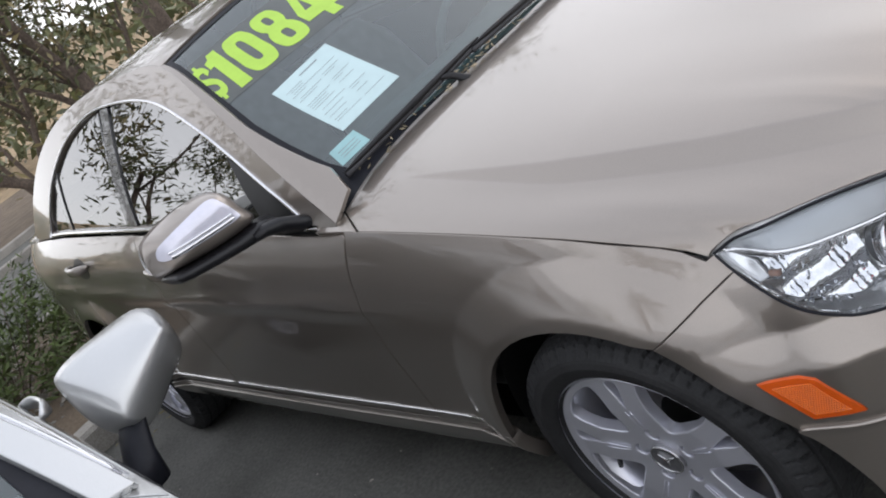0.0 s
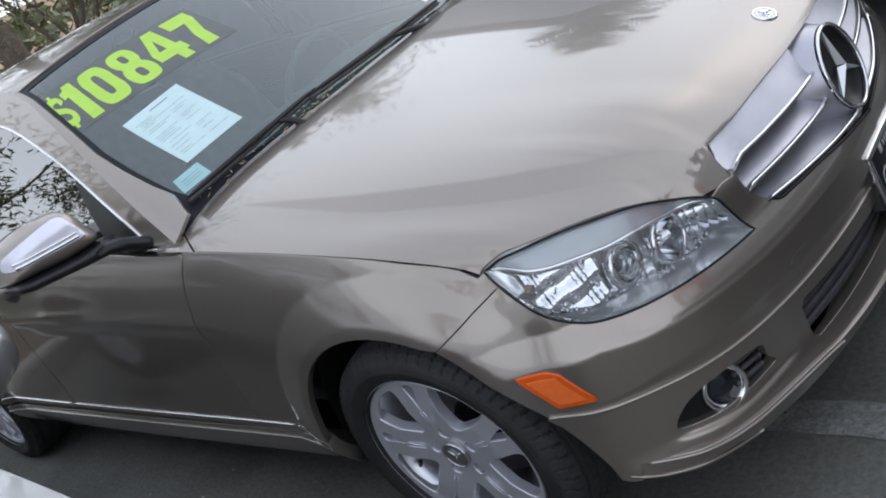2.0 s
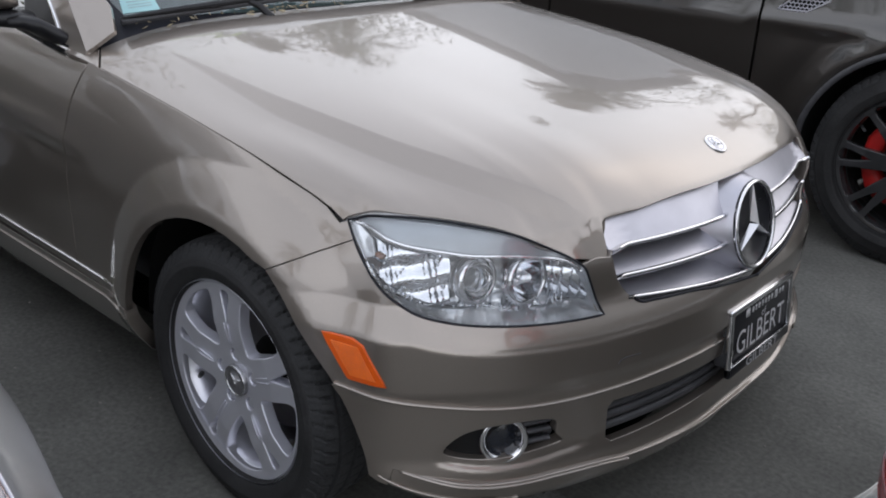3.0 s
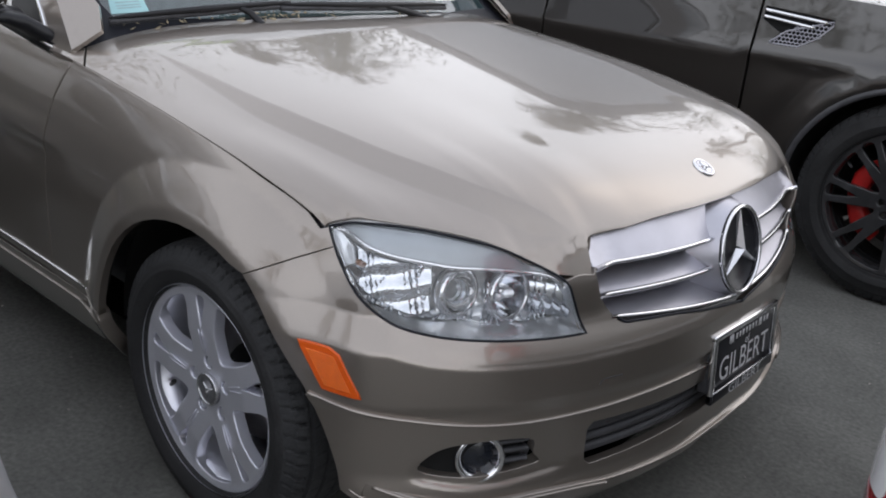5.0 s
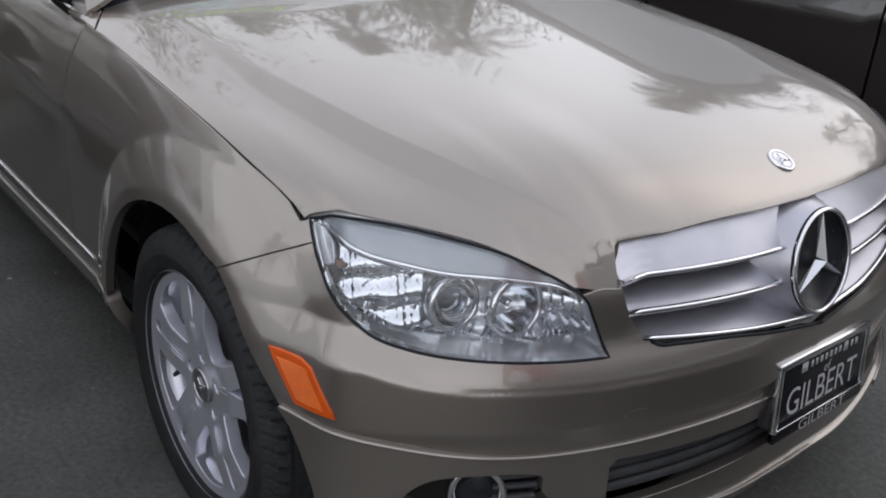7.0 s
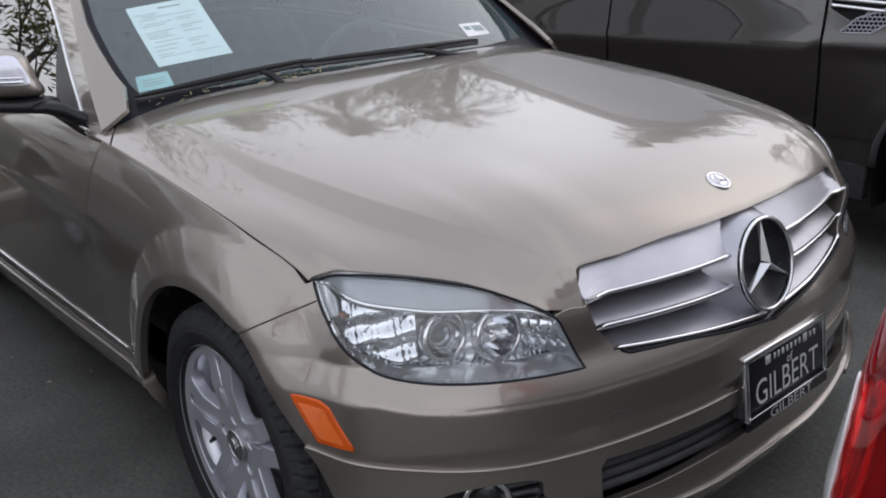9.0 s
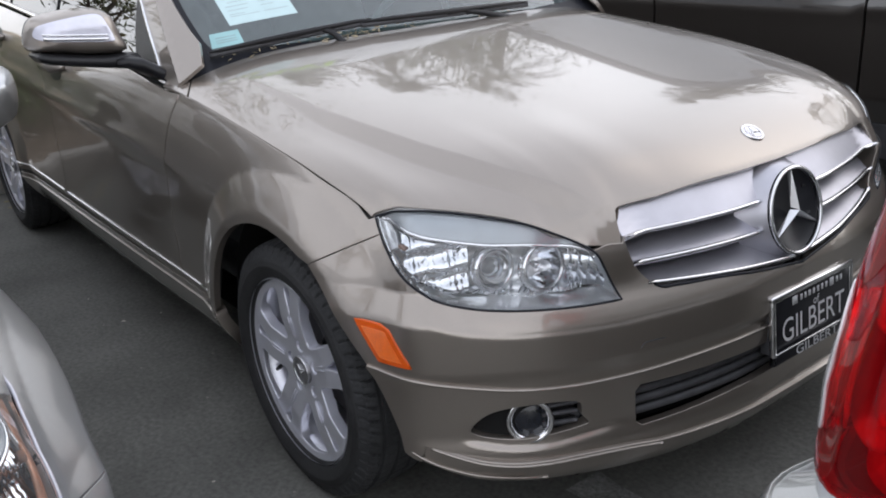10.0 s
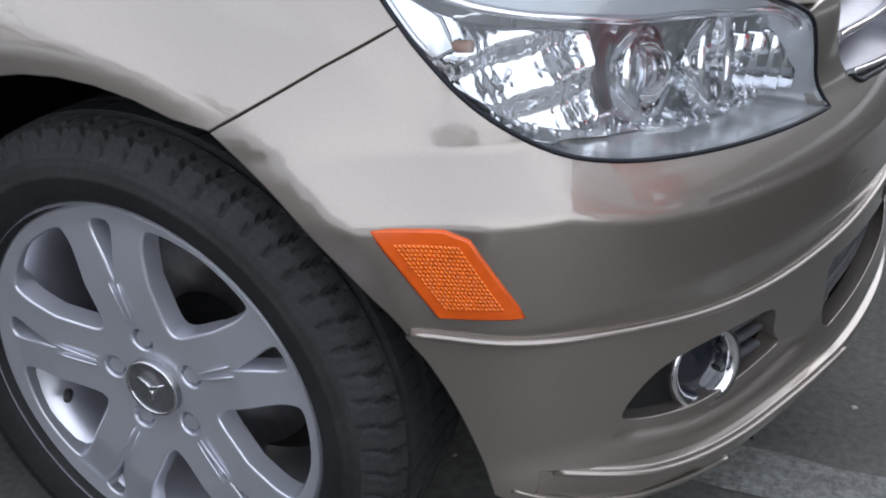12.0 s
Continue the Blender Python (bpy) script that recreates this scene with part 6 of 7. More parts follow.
# ---- dark off-road wagon on the far side ----
def wagon():
    car = thing("suv_car", "glossy black sport utility car with black wheels and red calipers", "car", pose(0.58, 2.70, 0))
    H0 = 0.98

    def flank_y(x, z):
        y = H0 - 0.28 * np.maximum(0.52 - z, 0) - 0.17 * ramp(z - 0.86, 0.02) - 0.10 * np.maximum(z - 1.20, 0)
        for c in (0.0, -2.92):
            r = np.hypot(x - c, z - 0.385)
            y = y + 0.022 * np.exp(-((r - 0.46) / 0.05) ** 2)
        y = y - 0.35 * np.clip((x - 0.35) / 0.55, 0, 1.2) ** 3 - 0.22 * np.clip((-3.25 - x) / 0.5, 0, 1.2) ** 3
        return y + 0.006 * np.exp(-((z - 0.86) / 0.03) ** 2)

    def flank(x, z):
        x, z = np.asarray(x, float), np.asarray(z, float)
        return np.stack([x, -flank_y(x, z), z], -1)

    def arc(c, r, z0):
        a0 = math.asin((z0 - 0.385) / r)
        k = np.linspace(math.pi - a0, a0, 30)
        return [(c + r * math.cos(q), 0.385 + r * math.sin(q)) for q in k]

    fa, ra = arc(0.0, 0.435, 0.42), arc(-2.92, 0.435, 0.42)
    inner = (-1.4, 0, 0.8)
    for left in (False, True):
        f = on_left(flank) if left else flank
        wing = [(-0.66, 0.42)] + fa + [(0.60, 0.42), (0.86, 0.50), (0.86, 0.98), (0.5, 1.06), (-0.40, 1.10), (-0.66, 1.10)]
        vent = [(-0.648, 0.990), (-0.565, 0.945), (-0.602, 0.905), (-0.485, 0.908), (-0.42, 0.945), (-0.375, 0.992), (-0.375, 1.018), (-0.648, 1.038)]
        mesh_zone = np.array([(-0.602, 0.903), (-0.485, 0.906), (-0.42, 0.945), (-0.375, 0.995), (-0.375, 1.012), (-0.545, 0.955)])
        panel("front_wing", f, dense(wing, 0.04), BLACK_PAINT, car, 0.05, (dense(vent, 0.03),), 0.02, inner, gap=0.002)
        v = new("side_vent")
        v.parent = car
        v["label"] = "silver mesh side vent"

        def sunk(x, z, f=f, sgn=(1 if left else -1)):
            p = f(x, z)
            p[:, 1] -= sgn * 0.012
            return p
        # near-black backing that paints the shade inside the vent
        panel("vent_back", sunk, inset(dense(vent, 0.03), -0.004), CAVITY_SHADE, v, 0.05, (), 0.002, inner)
        for z0, z1, x1 in ((1.024, 1.004, -0.395), (1.000, 0.980, -0.440)):
            strip_on(f, [(x, z0 + (z1 - z0) * (x + 0.645) / (x1 + 0.645)) for x in np.linspace(-0.645, x1, 10)], 0.013, 0.005, CHROME, v, "vent_bar", "bright vent bar")
        for i in range(16):
            for j in range(7):
                cx, cz = -0.605 + 0.0165 * i + 0.0082 * (j % 2), 0.910 + 0.0145 * j
                if within(mesh_zone, np.array([(cx, cz)]))[0]:
                    hexa = np.array([(cx + 0.0095 * math.cos(g), cz + 0.0085 * math.sin(g)) for g in np.linspace(math.pi / 6, 2 * math.pi + math.pi / 6, 7)[:-1]])
                    tube(f(hexa[:, 0], hexa[:, 1]), 0.0016, GRILLE_SILVER, v, "mesh_cell", "", 5, True)
        rim_line = dense(mesh_zone, 0.02)
        tube(f(rim_line[:, 0], rim_line[:, 1]), 0.003, GRILLE_SILVER, v, "mesh_frame", "", 6, True)
        panel("front_door", f, dense([(-0.67, 0.42), (-0.67, 1.13), (-1.68, 1.16), (-1.68, 0.42)], 0.05), BLACK_PAINT, car, 0.06, (), 0.02, inner, gap=0.002)
        panel("rear_door", f, dense([(-1.69, 0.42), (-1.69, 1.16), (-2.62, 1.18), (-2.62, 0.74), (-2.53, 0.58), (-2.48, 0.42)], 0.05), BLACK_PAINT, car, 0.06, (), 0.02, inner, gap=0.002)
        panel("rear_wing", f, dense([(-2.63, 1.18), (-3.70, 1.20), (-3.74, 0.9), (-3.70, 0.5), (-3.36, 0.42)] + ra[::-1][:24] + [(-2.63, 0.74)], 0.05), BLACK_PAINT, car, 0.06, (), 0.02, inner, gap=0.002)
        panel("sill", f, dense([(-0.46, 0.415), (-2.46, 0.415), (-2.44, 0.27), (-0.48, 0.27)], 0.05), BLACK_PLASTIC, car, 0.06, (), 0.03, inner)
        panel("window_band", f, dense([(-0.72, 1.135), (-3.66, 1.205), (-3.50, 1.62), (-3.0, 1.70), (-1.55, 1.72), (-1.20, 1.60)], 0.05), SIDE_GLASS, car, 0.07, (), 0.01, inner, lift=-0.01)
        panel("cabin_frame", f, dense([(-0.60, 1.11), (-3.75, 1.20), (-3.62, 1.66), (-3.0, 1.76), (-1.5, 1.78), (-1.10, 1.64)], 0.05), BLACK_PAINT, car, 0.07, (inset(dense([(-0.72, 1.135), (-3.66, 1.205), (-3.50, 1.62), (-3.0, 1.70), (-1.55, 1.72), (-1.20, 1.60)], 0.05), 0.004),), 0.03, inner)
        tube(f(np.array([p[0] for p in fa]), np.array([p[1] for p in fa])), 0.012, BLACK_PLASTIC, car, "arch_trim", "", 8)
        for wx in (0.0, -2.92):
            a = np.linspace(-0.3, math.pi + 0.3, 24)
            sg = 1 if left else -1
            # the liners' near-black colour holds the shade of the arch
            mesh_object("wheel_liner", [(wx + 0.45 * math.cos(q), sg * y, 0.385 + 0.45 * math.sin(q)) for q in a for y in (0.5, 0.95)], [(2 * i, 2 * i + 1, 2 * i + 3, 2 * i + 2) for i in range(len(a) - 1)], CAVITY_SHADE, car)
            mesh_object("liner_wall", [(wx + 0.45 * math.cos(q), sg * 0.6, 0.385 + 0.45 * math.sin(q)) for q in a], [tuple(range(len(a)))], CAVITY_SHADE, car)
            wheel(car, (wx, sg * 0.845, 0.385), 0.385, 0.255, 0.272, DARK_ALLOY, left, 7, "split", CALIPER)

    def top(x, y):
        x, y = np.asarray(x, float), np.asarray(y, float)
        z = np.interp(-x, (-0.95, -0.7, -0.2, 0.45, 0.60, 1.20, 1.55, 2.6, 3.3, 3.62, 3.78), (0.80, 1.00, 1.08, 1.13, 1.16, 1.66, 1.80, 1.83, 1.79, 1.62, 1.2))
        w = np.maximum(np.minimum(flank_y(x, np.minimum(z, 1.76)), 0.98), 0.2)
        return np.stack([x, y * w, z - 0.05 * np.abs(y) ** 4], -1)
    for n, x0, x1, mat in (("bonnet", 0.90, -0.48, BLACK_PAINT), ("windscreen", -0.52, -1.17, SIDE_GLASS), ("roof", -1.20, -3.45, BLACK_PAINT), ("tailgate", -3.47, -3.77, BLACK_PAINT)):
        panel(n, top, dense([(x0, -0.99), (x0, 0.99), (x1, 0.99), (x1, -0.99)], 0.06), mat, car, 0.08, (), 0.02, (-1.4, 0, 0.8))

    def front(u, v):
        u, v = np.asarray(u, float), np.asarray(v, float)
        return np.stack([0.93 - 0.25 * np.abs(u) ** 3 - 0.06 * np.maximum(v - 0.7, 0), u * 0.86, v], -1)
    panel("front_bumper", front, dense([(-1, 0.28), (1, 0.28), (1, 0.86), (-1, 0.86)], 0.08), BLACK_PAINT, car, 0.09, (), 0.03, (-1.4, 0, 0.6))
    box("tail_panel", (0.10, 1.7, 0.95), (-3.74, 0, 0.74), BLACK_PAINT, car, "", 0.04)
    box("underbody", (4.2, 1.5, 0.16), (-1.42, 0, 0.36), CAVITY_SHADE, car, "", 0.03)
    box("inner_shell", (2.9, 1.68, 0.7), (-2.05, 0, 0.80), CAVITY_SHADE, car, "", 0.05)
    return car


wagon()


# ---- hatchback standing ahead, its tail towards the pewter car ----
def hatchback():
    car = thing("hatchback_car", "pale silver hatchback with tall red tail lamps", "car", pose(1.203, 0.0, 0))
    pts = [(0.07, 0.0), (0.06, 0.42), (0.022, 0.60), (0.014, 0.70), (0.055, 0.80), (0.17, 0.858), (0.5, 0.88), (1.2, 0.885), (2.6, 0.885), (3.5, 0.87), (3.95, 0.80), (4.2, 0.6), (4.28, 0.0)]
    line = catmull(pts, 16)
    ln = np.concatenate([[0], np.cumsum(np.linalg.norm(np.diff(line, axis=0), axis=1))])
    g = np.gradient(line, axis=0)
    g /= np.linalg.norm(g, axis=1)[:, None]

    def skin(s, z):
        s, z = np.asarray(s, float), np.asarray(z, float)
        a = np.abs(s)
        x, y = np.interp(a, ln, line[:, 0]), np.interp(a, ln, line[:, 1])
        nx, ny = -np.interp(a, ln, g[:, 1]), np.interp(a, ln, g[:, 0])
        wall = np.interp(z, (0.2, 0.3, 0.42, 0.55, 0.60, 0.9, 1.05, 1.35, 1.62), (-0.10, -0.03, 0.035, 0.04, 0.005, 0.0, -0.01, -0.14, -0.27))
        wall = wall + (1 - smooth(0.25, 0.9, x)) * np.interp(z, (1.0, 1.35, 1.62), (0, -0.10, -0.22)) * (1 - smooth(0.3, 0.8, y) * 0.7)
        k = smooth(0.3, 0.6, x)
        tail = np.interp(z, (0.2, 0.3, 0.42, 0.55, 0.58, 0.60), (-0.08, -0.02, 0.02, 0.030, 0.028, 0.015)) + 0.055 * smooth(0.66, 0.80, y) * np.interp(z, (0.2, 0.42, 0.55, 0.58, 0.60), (0, 0.7, 1, 0.97, 0.85))
        off = np.where(z < 0.6, tail * (1 - k) + (wall - 0.035 * smooth(0.3, 0.42, z)) * k, wall)
        rake = 0.16 * np.maximum(z - 0.76, 0) * (1 - k) + 1.6 * ramp(z - 1.09, 0.02) * (1 - smooth(0.0, 2.2, x))
        return np.stack([x + nx * off + rake, -np.where(s < 0, -1, 1) * (y + ny * off), z], -1)

    def sx(x):
        k = int(np.argmax(line[:, 0] > 4.19))
        return float(np.interp(x, line[:, 0][:k], ln[:k]))
    c = (1.6, 0, 0.7)
    end = ln[-1]
    lamp_half = catmull([(0.60, 0.90), (0.70, 1.02), (0.80, 1.06), (0.95, 1.07), (1.12, 1.04), (1.16, 0.98), (1.08, 0.86), (1.00, 0.76), (0.90, 0.675), (0.80, 0.645), (0.70, 0.66), (0.63, 0.72), (0.60, 0.82)], 4, True)
    for left in (False, True):
        f = on_left(skin) if left else skin
        body = [(0.0, 0.60), (end, 0.60), (end, 0.9), (sx(3.4), 1.02), (sx(0.6), 1.08), (sx(0.25), 1.10), (0.6, 1.09), (0.0, 1.08)]
        wheels = [[(sx(wx + 0.36 * math.cos(a)), 0.31 + 0.36 * math.sin(a)) for a in np.linspace(0, math.pi, 20)] for wx in (0.75, 3.35)]
        upper = [(0.0, 0.60), (sx(0.53), 0.60)] + [p for p in wheels[0][::-1] if p[1] > 0.60] + [(sx(0.97), 0.60), (sx(3.13), 0.60)] + [p for p in wheels[1][::-1] if p[1] > 0.60] + [(sx(3.57), 0.60)] + body[1:]
        panel("body_side", f, dense(upper, 0.05), WHITE_PAINT, car, 0.06, (lamp_half,), 0.02, c)
        panel("tail_bumper", f, dense([(0.0, 0.27), (sx(0.38), 0.27), (sx(0.395), 0.36), (sx(0.45), 0.55), (sx(0.50), 0.595), (0.0, 0.595)], 0.02), WHITE_PAINT, car, 0.025, (), 0.03, c, lift=0.004)
        us = np.linspace(0.0, sx(0.50), 40)
        shelf = np.concatenate([f(us, 0 * us + 0.594), f(us, 0 * us + 0.612)])
        mesh_object("bumper_shelf", shelf, [(i, i + 1, 41 + i, 40 + i) for i in range(39)], WHITE_PAINT, car)
        panel("sill", f, dense([(sx(1.12), 0.595), (sx(1.11), 0.30), (sx(2.99), 0.30), (sx(2.98), 0.595)], 0.05), WHITE_PAINT, car, 0.06, (), 0.03, c)
        panel("nose_bumper", f, dense([(sx(3.72), 0.595), (sx(3.71), 0.28), (end, 0.28), (end, 0.595)], 0.05), WHITE_PAINT, car, 0.06, (), 0.03, c)
        panel("cabin_side", f, dense([(0.0, 1.085), (0.6, 1.095), (sx(0.3), 1.105), (sx(3.2), 1.065), (sx(2.8), 1.335), (sx(2.4), 1.585), (sx(0.5), 1.60), (0.6, 1.58), (0.0, 1.585)], 0.05), SIDE_GLASS, car, 0.07, (), 0.02, c)
        lamp = new("tail_lamp")
        lamp.parent = car
        lamp["label"] = "tall red tail lamp with a clear lower section"
        panel("lens", f, lamp_half, RED_LENS, lamp, 0.03, (), 0.012, c, lift=0.012, rim=0.008)

        def deep(u, v, f=f):
            p = f(u, v)
            q = p.copy()
            q[:, 0] += 0.035
            q[:, 1] *= 0.96
            return q
        panel("reflector", deep, lamp_half, RED_DEEP, lamp, 0.03, (), 0.004, c)
        for r0, zc in ((0.085, 0.93), (0.075, 0.78)):
            a = np.linspace(0, 2 * math.pi, 30, endpoint=False)
            ring_uv = np.stack([0.82 + r0 * np.cos(a), zc + r0 * 0.9 * np.sin(a)], 1)
            pos = deep(ring_uv[:, 0], ring_uv[:, 1])
            pos[:, 0] -= 0.012
            tube(pos, 0.015, RED_RING, lamp, "lamp_ring", "", 8, True)
        pale = catmull([(0.618, 0.80), (0.632, 0.80), (0.660, 0.735), (0.715, 0.688), (0.80, 0.668), (0.80, 0.654), (0.70, 0.668), (0.64, 0.73)], 4, True)
        panel("clear_edge", f, pale, FROST, lamp, 0.03, (), 0.003, c, "frosted clear edge", lift=0.0135, rim=0.001)
        edge = lamp_half[18:40]
        pos = f(edge[:, 0], edge[:, 1])
        pos[:, 0] -= 0.004
        tube(pos, np.interp(np.arange(len(edge)), (0, 6, 16, 21), (0.004, 0.005, 0.005, 0.004)), FROST, lamp, "lens_edge", "frosted clear edge", 10)
        clear = catmull([(0.98, 0.735), (0.90, 0.668), (0.80, 0.650), (0.70, 0.660), (0.69, 0.642), (0.80, 0.620), (0.93, 0.647), (1.01, 0.722)], 4, True)
        panel("clear_section", f, clear, LAMP_BEZEL, lamp, 0.03, (), 0.01, c, lift=0.009, rim=0.004)
        back_up = catmull([(0.70, 0.700), (0.775, 0.698), (0.803, 0.712), (0.80, 0.775), (0.78, 0.850), (0.745, 0.875), (0.69, 0.80)], 4, True)
        panel("reversing_lamp", f, back_up, CLEAR_LAMP, lamp, 0.02, (), 0.008, c, "clear reversing lamp", lift=0.0140, rim=0.001)
        strip_on(f, back_up[::2], 0.004, 0.016, CHROME, lamp, "reversing_lamp_trim")
        strip_on(f, clear[:16], 0.005, 0.012, CHROME, lamp, "lamp_trim")
        for wx in (0.75, 3.35):
            sg = 1 if left else -1
            a = np.linspace(-0.2, math.pi + 0.2, 20)
            # liner with the arch's shade put into its colour
            mesh_object("wheel_liner", [(wx + 0.37 * math.cos(q), sg * y, 0.31 + 0.37 * math.sin(q)) for q in a for y in (0.5, 0.84)], [(2 * i, 2 * i + 1, 2 * i + 3, 2 * i + 2) for i in range(len(a) - 1)], CAVITY_SHADE, car)
            wheel(car, (wx, sg * 0.77, 0.312), 0.312, 0.2, 0.21, ALLOY, left)
    panel("roof", lambda u, v: np.stack([np.asarray(u, float), np.asarray(v, float), 1.66 - 0.06 * (np.abs(v) / 0.6) ** 2.5 - 0.25 * np.clip((np.asarray(u, float) - 1.9) / 1.3, 0, 1) ** 2], -1), dense([(0.98, -0.625), (0.98, 0.625), (2.4, 0.625), (2.4, -0.625)], 0.06), WHITE_PAINT, car, 0.08, (), 0.03, (1.3, 0, 0.7))
    panel("windscreen", lambda u, v: np.stack([2.38 + 0.85 * np.asarray(v, float), np.asarray(u, float) * (0.625 + 0.245 * np.asarray(v, float)), 1.60 - 0.53 * np.asarray(v, float) - 0.04 * np.asarray(u, float) ** 2], -1), dense([(-1, 0), (1, 0), (1, 1), (-1, 1)], 0.1), SIDE_GLASS, car, 0.12, (), 0.01, (1.3, 0, 0.7))
    panel("bonnet", lambda u, v: np.stack([3.15 + 1.05 * np.asarray(v, float), np.asarray(u, float) * (0.865 - 0.25 * np.asarray(v, float) ** 3), 1.06 - 0.16 * np.asarray(v, float) ** 2 - 0.05 * np.asarray(u, float) ** 2], -1), dense([(-1, 0), (1, 0), (1, 1), (-1, 1)], 0.1), WHITE_PAINT, car, 0.1, (), 0.02, (1.3, 0, 0.7))
    box("underbody", (3.8, 1.5, 0.2), (2.1, 0, 0.34), CAVITY_SHADE, car, "", 0.03)
    box("cabin_fill", (2.6, 1.45, 0.45), (1.7, 0, 0.72), CAVITY_SHADE, car, "", 0.05)
    return car


hatchback()


# ---- verge, trees and distance ----
LEAF = material("leaf_green", (0.115, 0.125, 0.055), rough=0.5, spread=0.25, scale=0.8, random_value=0.45)
LEAF_DRY = material("leaf_olive", (0.20, 0.165, 0.08), rough=0.6, spread=0.25, scale=0.8, random_value=0.4)
GRASS = material("shrub_green", (0.075, 0.105, 0.03), rough=0.6, spread=0.3, scale=1.5, random_value=0.5)
BARK = material("grey_bark", (0.13, 0.10, 0.08), rough=0.9, spread=0.3, scale=5, fine=0.3, fine_scale=40, bump=0.8, bump_scale=25, bump_depth=0.02)
PEBBLE = material("pebbles", (0.30, 0.28, 0.25), rough=0.85, spread=0.3, scale=30, random_value=0.5)
HILL = material("dry_hillside", (0.34, 0.25, 0.15), rough=0.95, spread=0.25, scale=0.3, fine=0.3, fine_scale=4, bump=0.6, bump_scale=2, bump_depth=0.3)


def leaf_mesh(name, leaves, mat, parent, label="", drop=0.35):
    """leaves: rows of place, length, width; each a folded pointed blade."""
    rng = np.random.default_rng(11)
    p = np.array([l[:3] for l in leaves])
    length, width = np.array([l[3] for l in leaves]), np.array([l[4] for l in leaves])
    n = len(p)
    az = rng.uniform(0, 2 * np.pi, n)
    el = rng.normal(-drop, 0.6, n)
    d = np.stack([np.cos(az) * np.cos(el), np.sin(az) * np.cos(el), np.sin(el)], 1)
    w = np.cross(d, rng.normal(0, 1, (n, 3)))
    w /= np.linalg.norm(w, axis=1)[:, None]
    mid = p + d * (length * 0.45)[:, None]
    v = np.stack([p, mid + w * (width / 2)[:, None], p + d * length[:, None], mid - w * (width / 2)[:, None]], 1).reshape(-1, 3)
    f = np.arange(4 * n).reshape(n, 4)
    return mesh_object(name, v, f, mat, parent, label, False)


def limbs(base, height, spread_, seed, levels=3, stems=3, lean=0.35, radius=0.075):
    """Branch lines as (points, radii) and the tips from which leaves grow."""
    rng = random.Random(seed)
    lines, tips = [], []

    def grow(start, direction, length, r, level):
        pts, rad = [Vector(start)], [r]
        d = Vector(direction).normalized()
        n = 6
        for i in range(n):
            d = (d + Vector((rng.uniform(-1, 1), rng.uniform(-1, 1), rng.uniform(-0.5, 0.7))) * 0.22).normalized()
            pts.append(pts[-1] + d * length / n)
            rad.append(r * (1 - 0.55 * (i + 1) / n))
            if level >= 1:
                tips.append((pts[-1], level))
        lines.append((pts, rad))
        if level < levels:
            for _ in range(rng.choice((2, 3, 3))):
                i = rng.randint(2, n)
                side_ = Vector((rng.uniform(-1, 1), rng.uniform(-1, 1), rng.uniform(-0.1, 0.8))) * spread_
                grow(pts[i], (d + side_).normalized(), length * rng.uniform(0.55, 0.8), rad[i] * 0.65, level + 1)
    for k in range(stems):
        a = 2 * math.pi * k / stems + rng.uniform(-0.5, 0.5)
        grow((base[0] + 0.15 * math.cos(a), base[1] + 0.15 * math.sin(a), -0.05), (lean * math.cos(a), lean * math.sin(a), 1), height * 0.45, radius * rng.uniform(0.75, 1.1), 0)
    return lines, tips


def tree(base, height, seed, leaves, label, spread_=0.9, stems=3, lean=0.35, mat=None, low=0.0, size=0.12, cloud=0.55):
    t = thing("tree", label, "tree", None, "trees on the verge")
    lines, tips = limbs(base, height, spread_, seed, 3, stems, lean)
    verts, faces = [], []
    for pts, rad in lines:
        k0 = len(verts)
        sides = 7
        for i, (p, r) in enumerate(zip(pts, rad)):
            for q in range(sides):
                g = 2 * math.pi * q / sides
                verts.append((p.x + r * math.cos(g), p.y + r * math.sin(g), p.z + 0.3 * r * math.sin(g)))
        for i in range(len(pts) - 1):
            for q in range(sides):
                faces.append((k0 + i * sides + q, k0 + i * sides + (q + 1) % sides, k0 + (i + 1) * sides + (q + 1) % sides, k0 + (i + 1) * sides + q))
    mesh_object("trunk", verts, faces, BARK, t, "grey-brown branching trunk")
    rng = random.Random(seed + 50)
    rows = []
    while len(rows) < leaves:
        p, level = rng.choice(tips)
        if p.z < low:
            continue
        c = p + Vector((rng.gauss(0, 1), rng.gauss(0, 1), rng.gauss(0, 0.8))) * cloud * 0.5
        for _ in range(9):
            q = c + Vector((rng.gauss(0, 1), rng.gauss(0, 1), rng.gauss(0, 1))) * 0.13
            rows.append((q.x, q.y, q.z, size * rng.uniform(0.7, 1.3), size * 0.24 * rng.uniform(0.7, 1.3)))
    half = len(rows) * 2 // 3
    leaf_mesh("crown", rows[:half], mat or LEAF, t)
    leaf_mesh("crown", rows[half:], LEAF_DRY, t)
    return t


tree((-6.9, 1.5), 5.8, 3, 17000, "leafy verge tree with low spreading limbs", 1.0, 4, 0.55, None, 0.9)
tree((-6.9, 4.9), 5.8, 8, 20000, "dense leafy verge tree", 0.9, 3, 0.4, None, 0.5)
tree((-6.9, 8.8), 4.8, 21, 11000, "dense leafy verge tree", 0.9, 3, 0.4, None, 0.5)
tree((-16.5, 3.0), 6.0, 31, 11000, "leafy tree behind the verge", 0.9, 3, 0.4, LEAF_DRY, 0.3, 0.15)
tree((-16.8, 8.5), 6.5, 36, 11000, "leafy tree behind the verge", 0.9, 3, 0.4, None, 0.3, 0.15)
tree((-6.0, -2.75), 5.2, 44, 4000, "sparse verge tree with bare limbs", 0.8, 3, 0.35, None, 1.25, 0.15, 0.4)
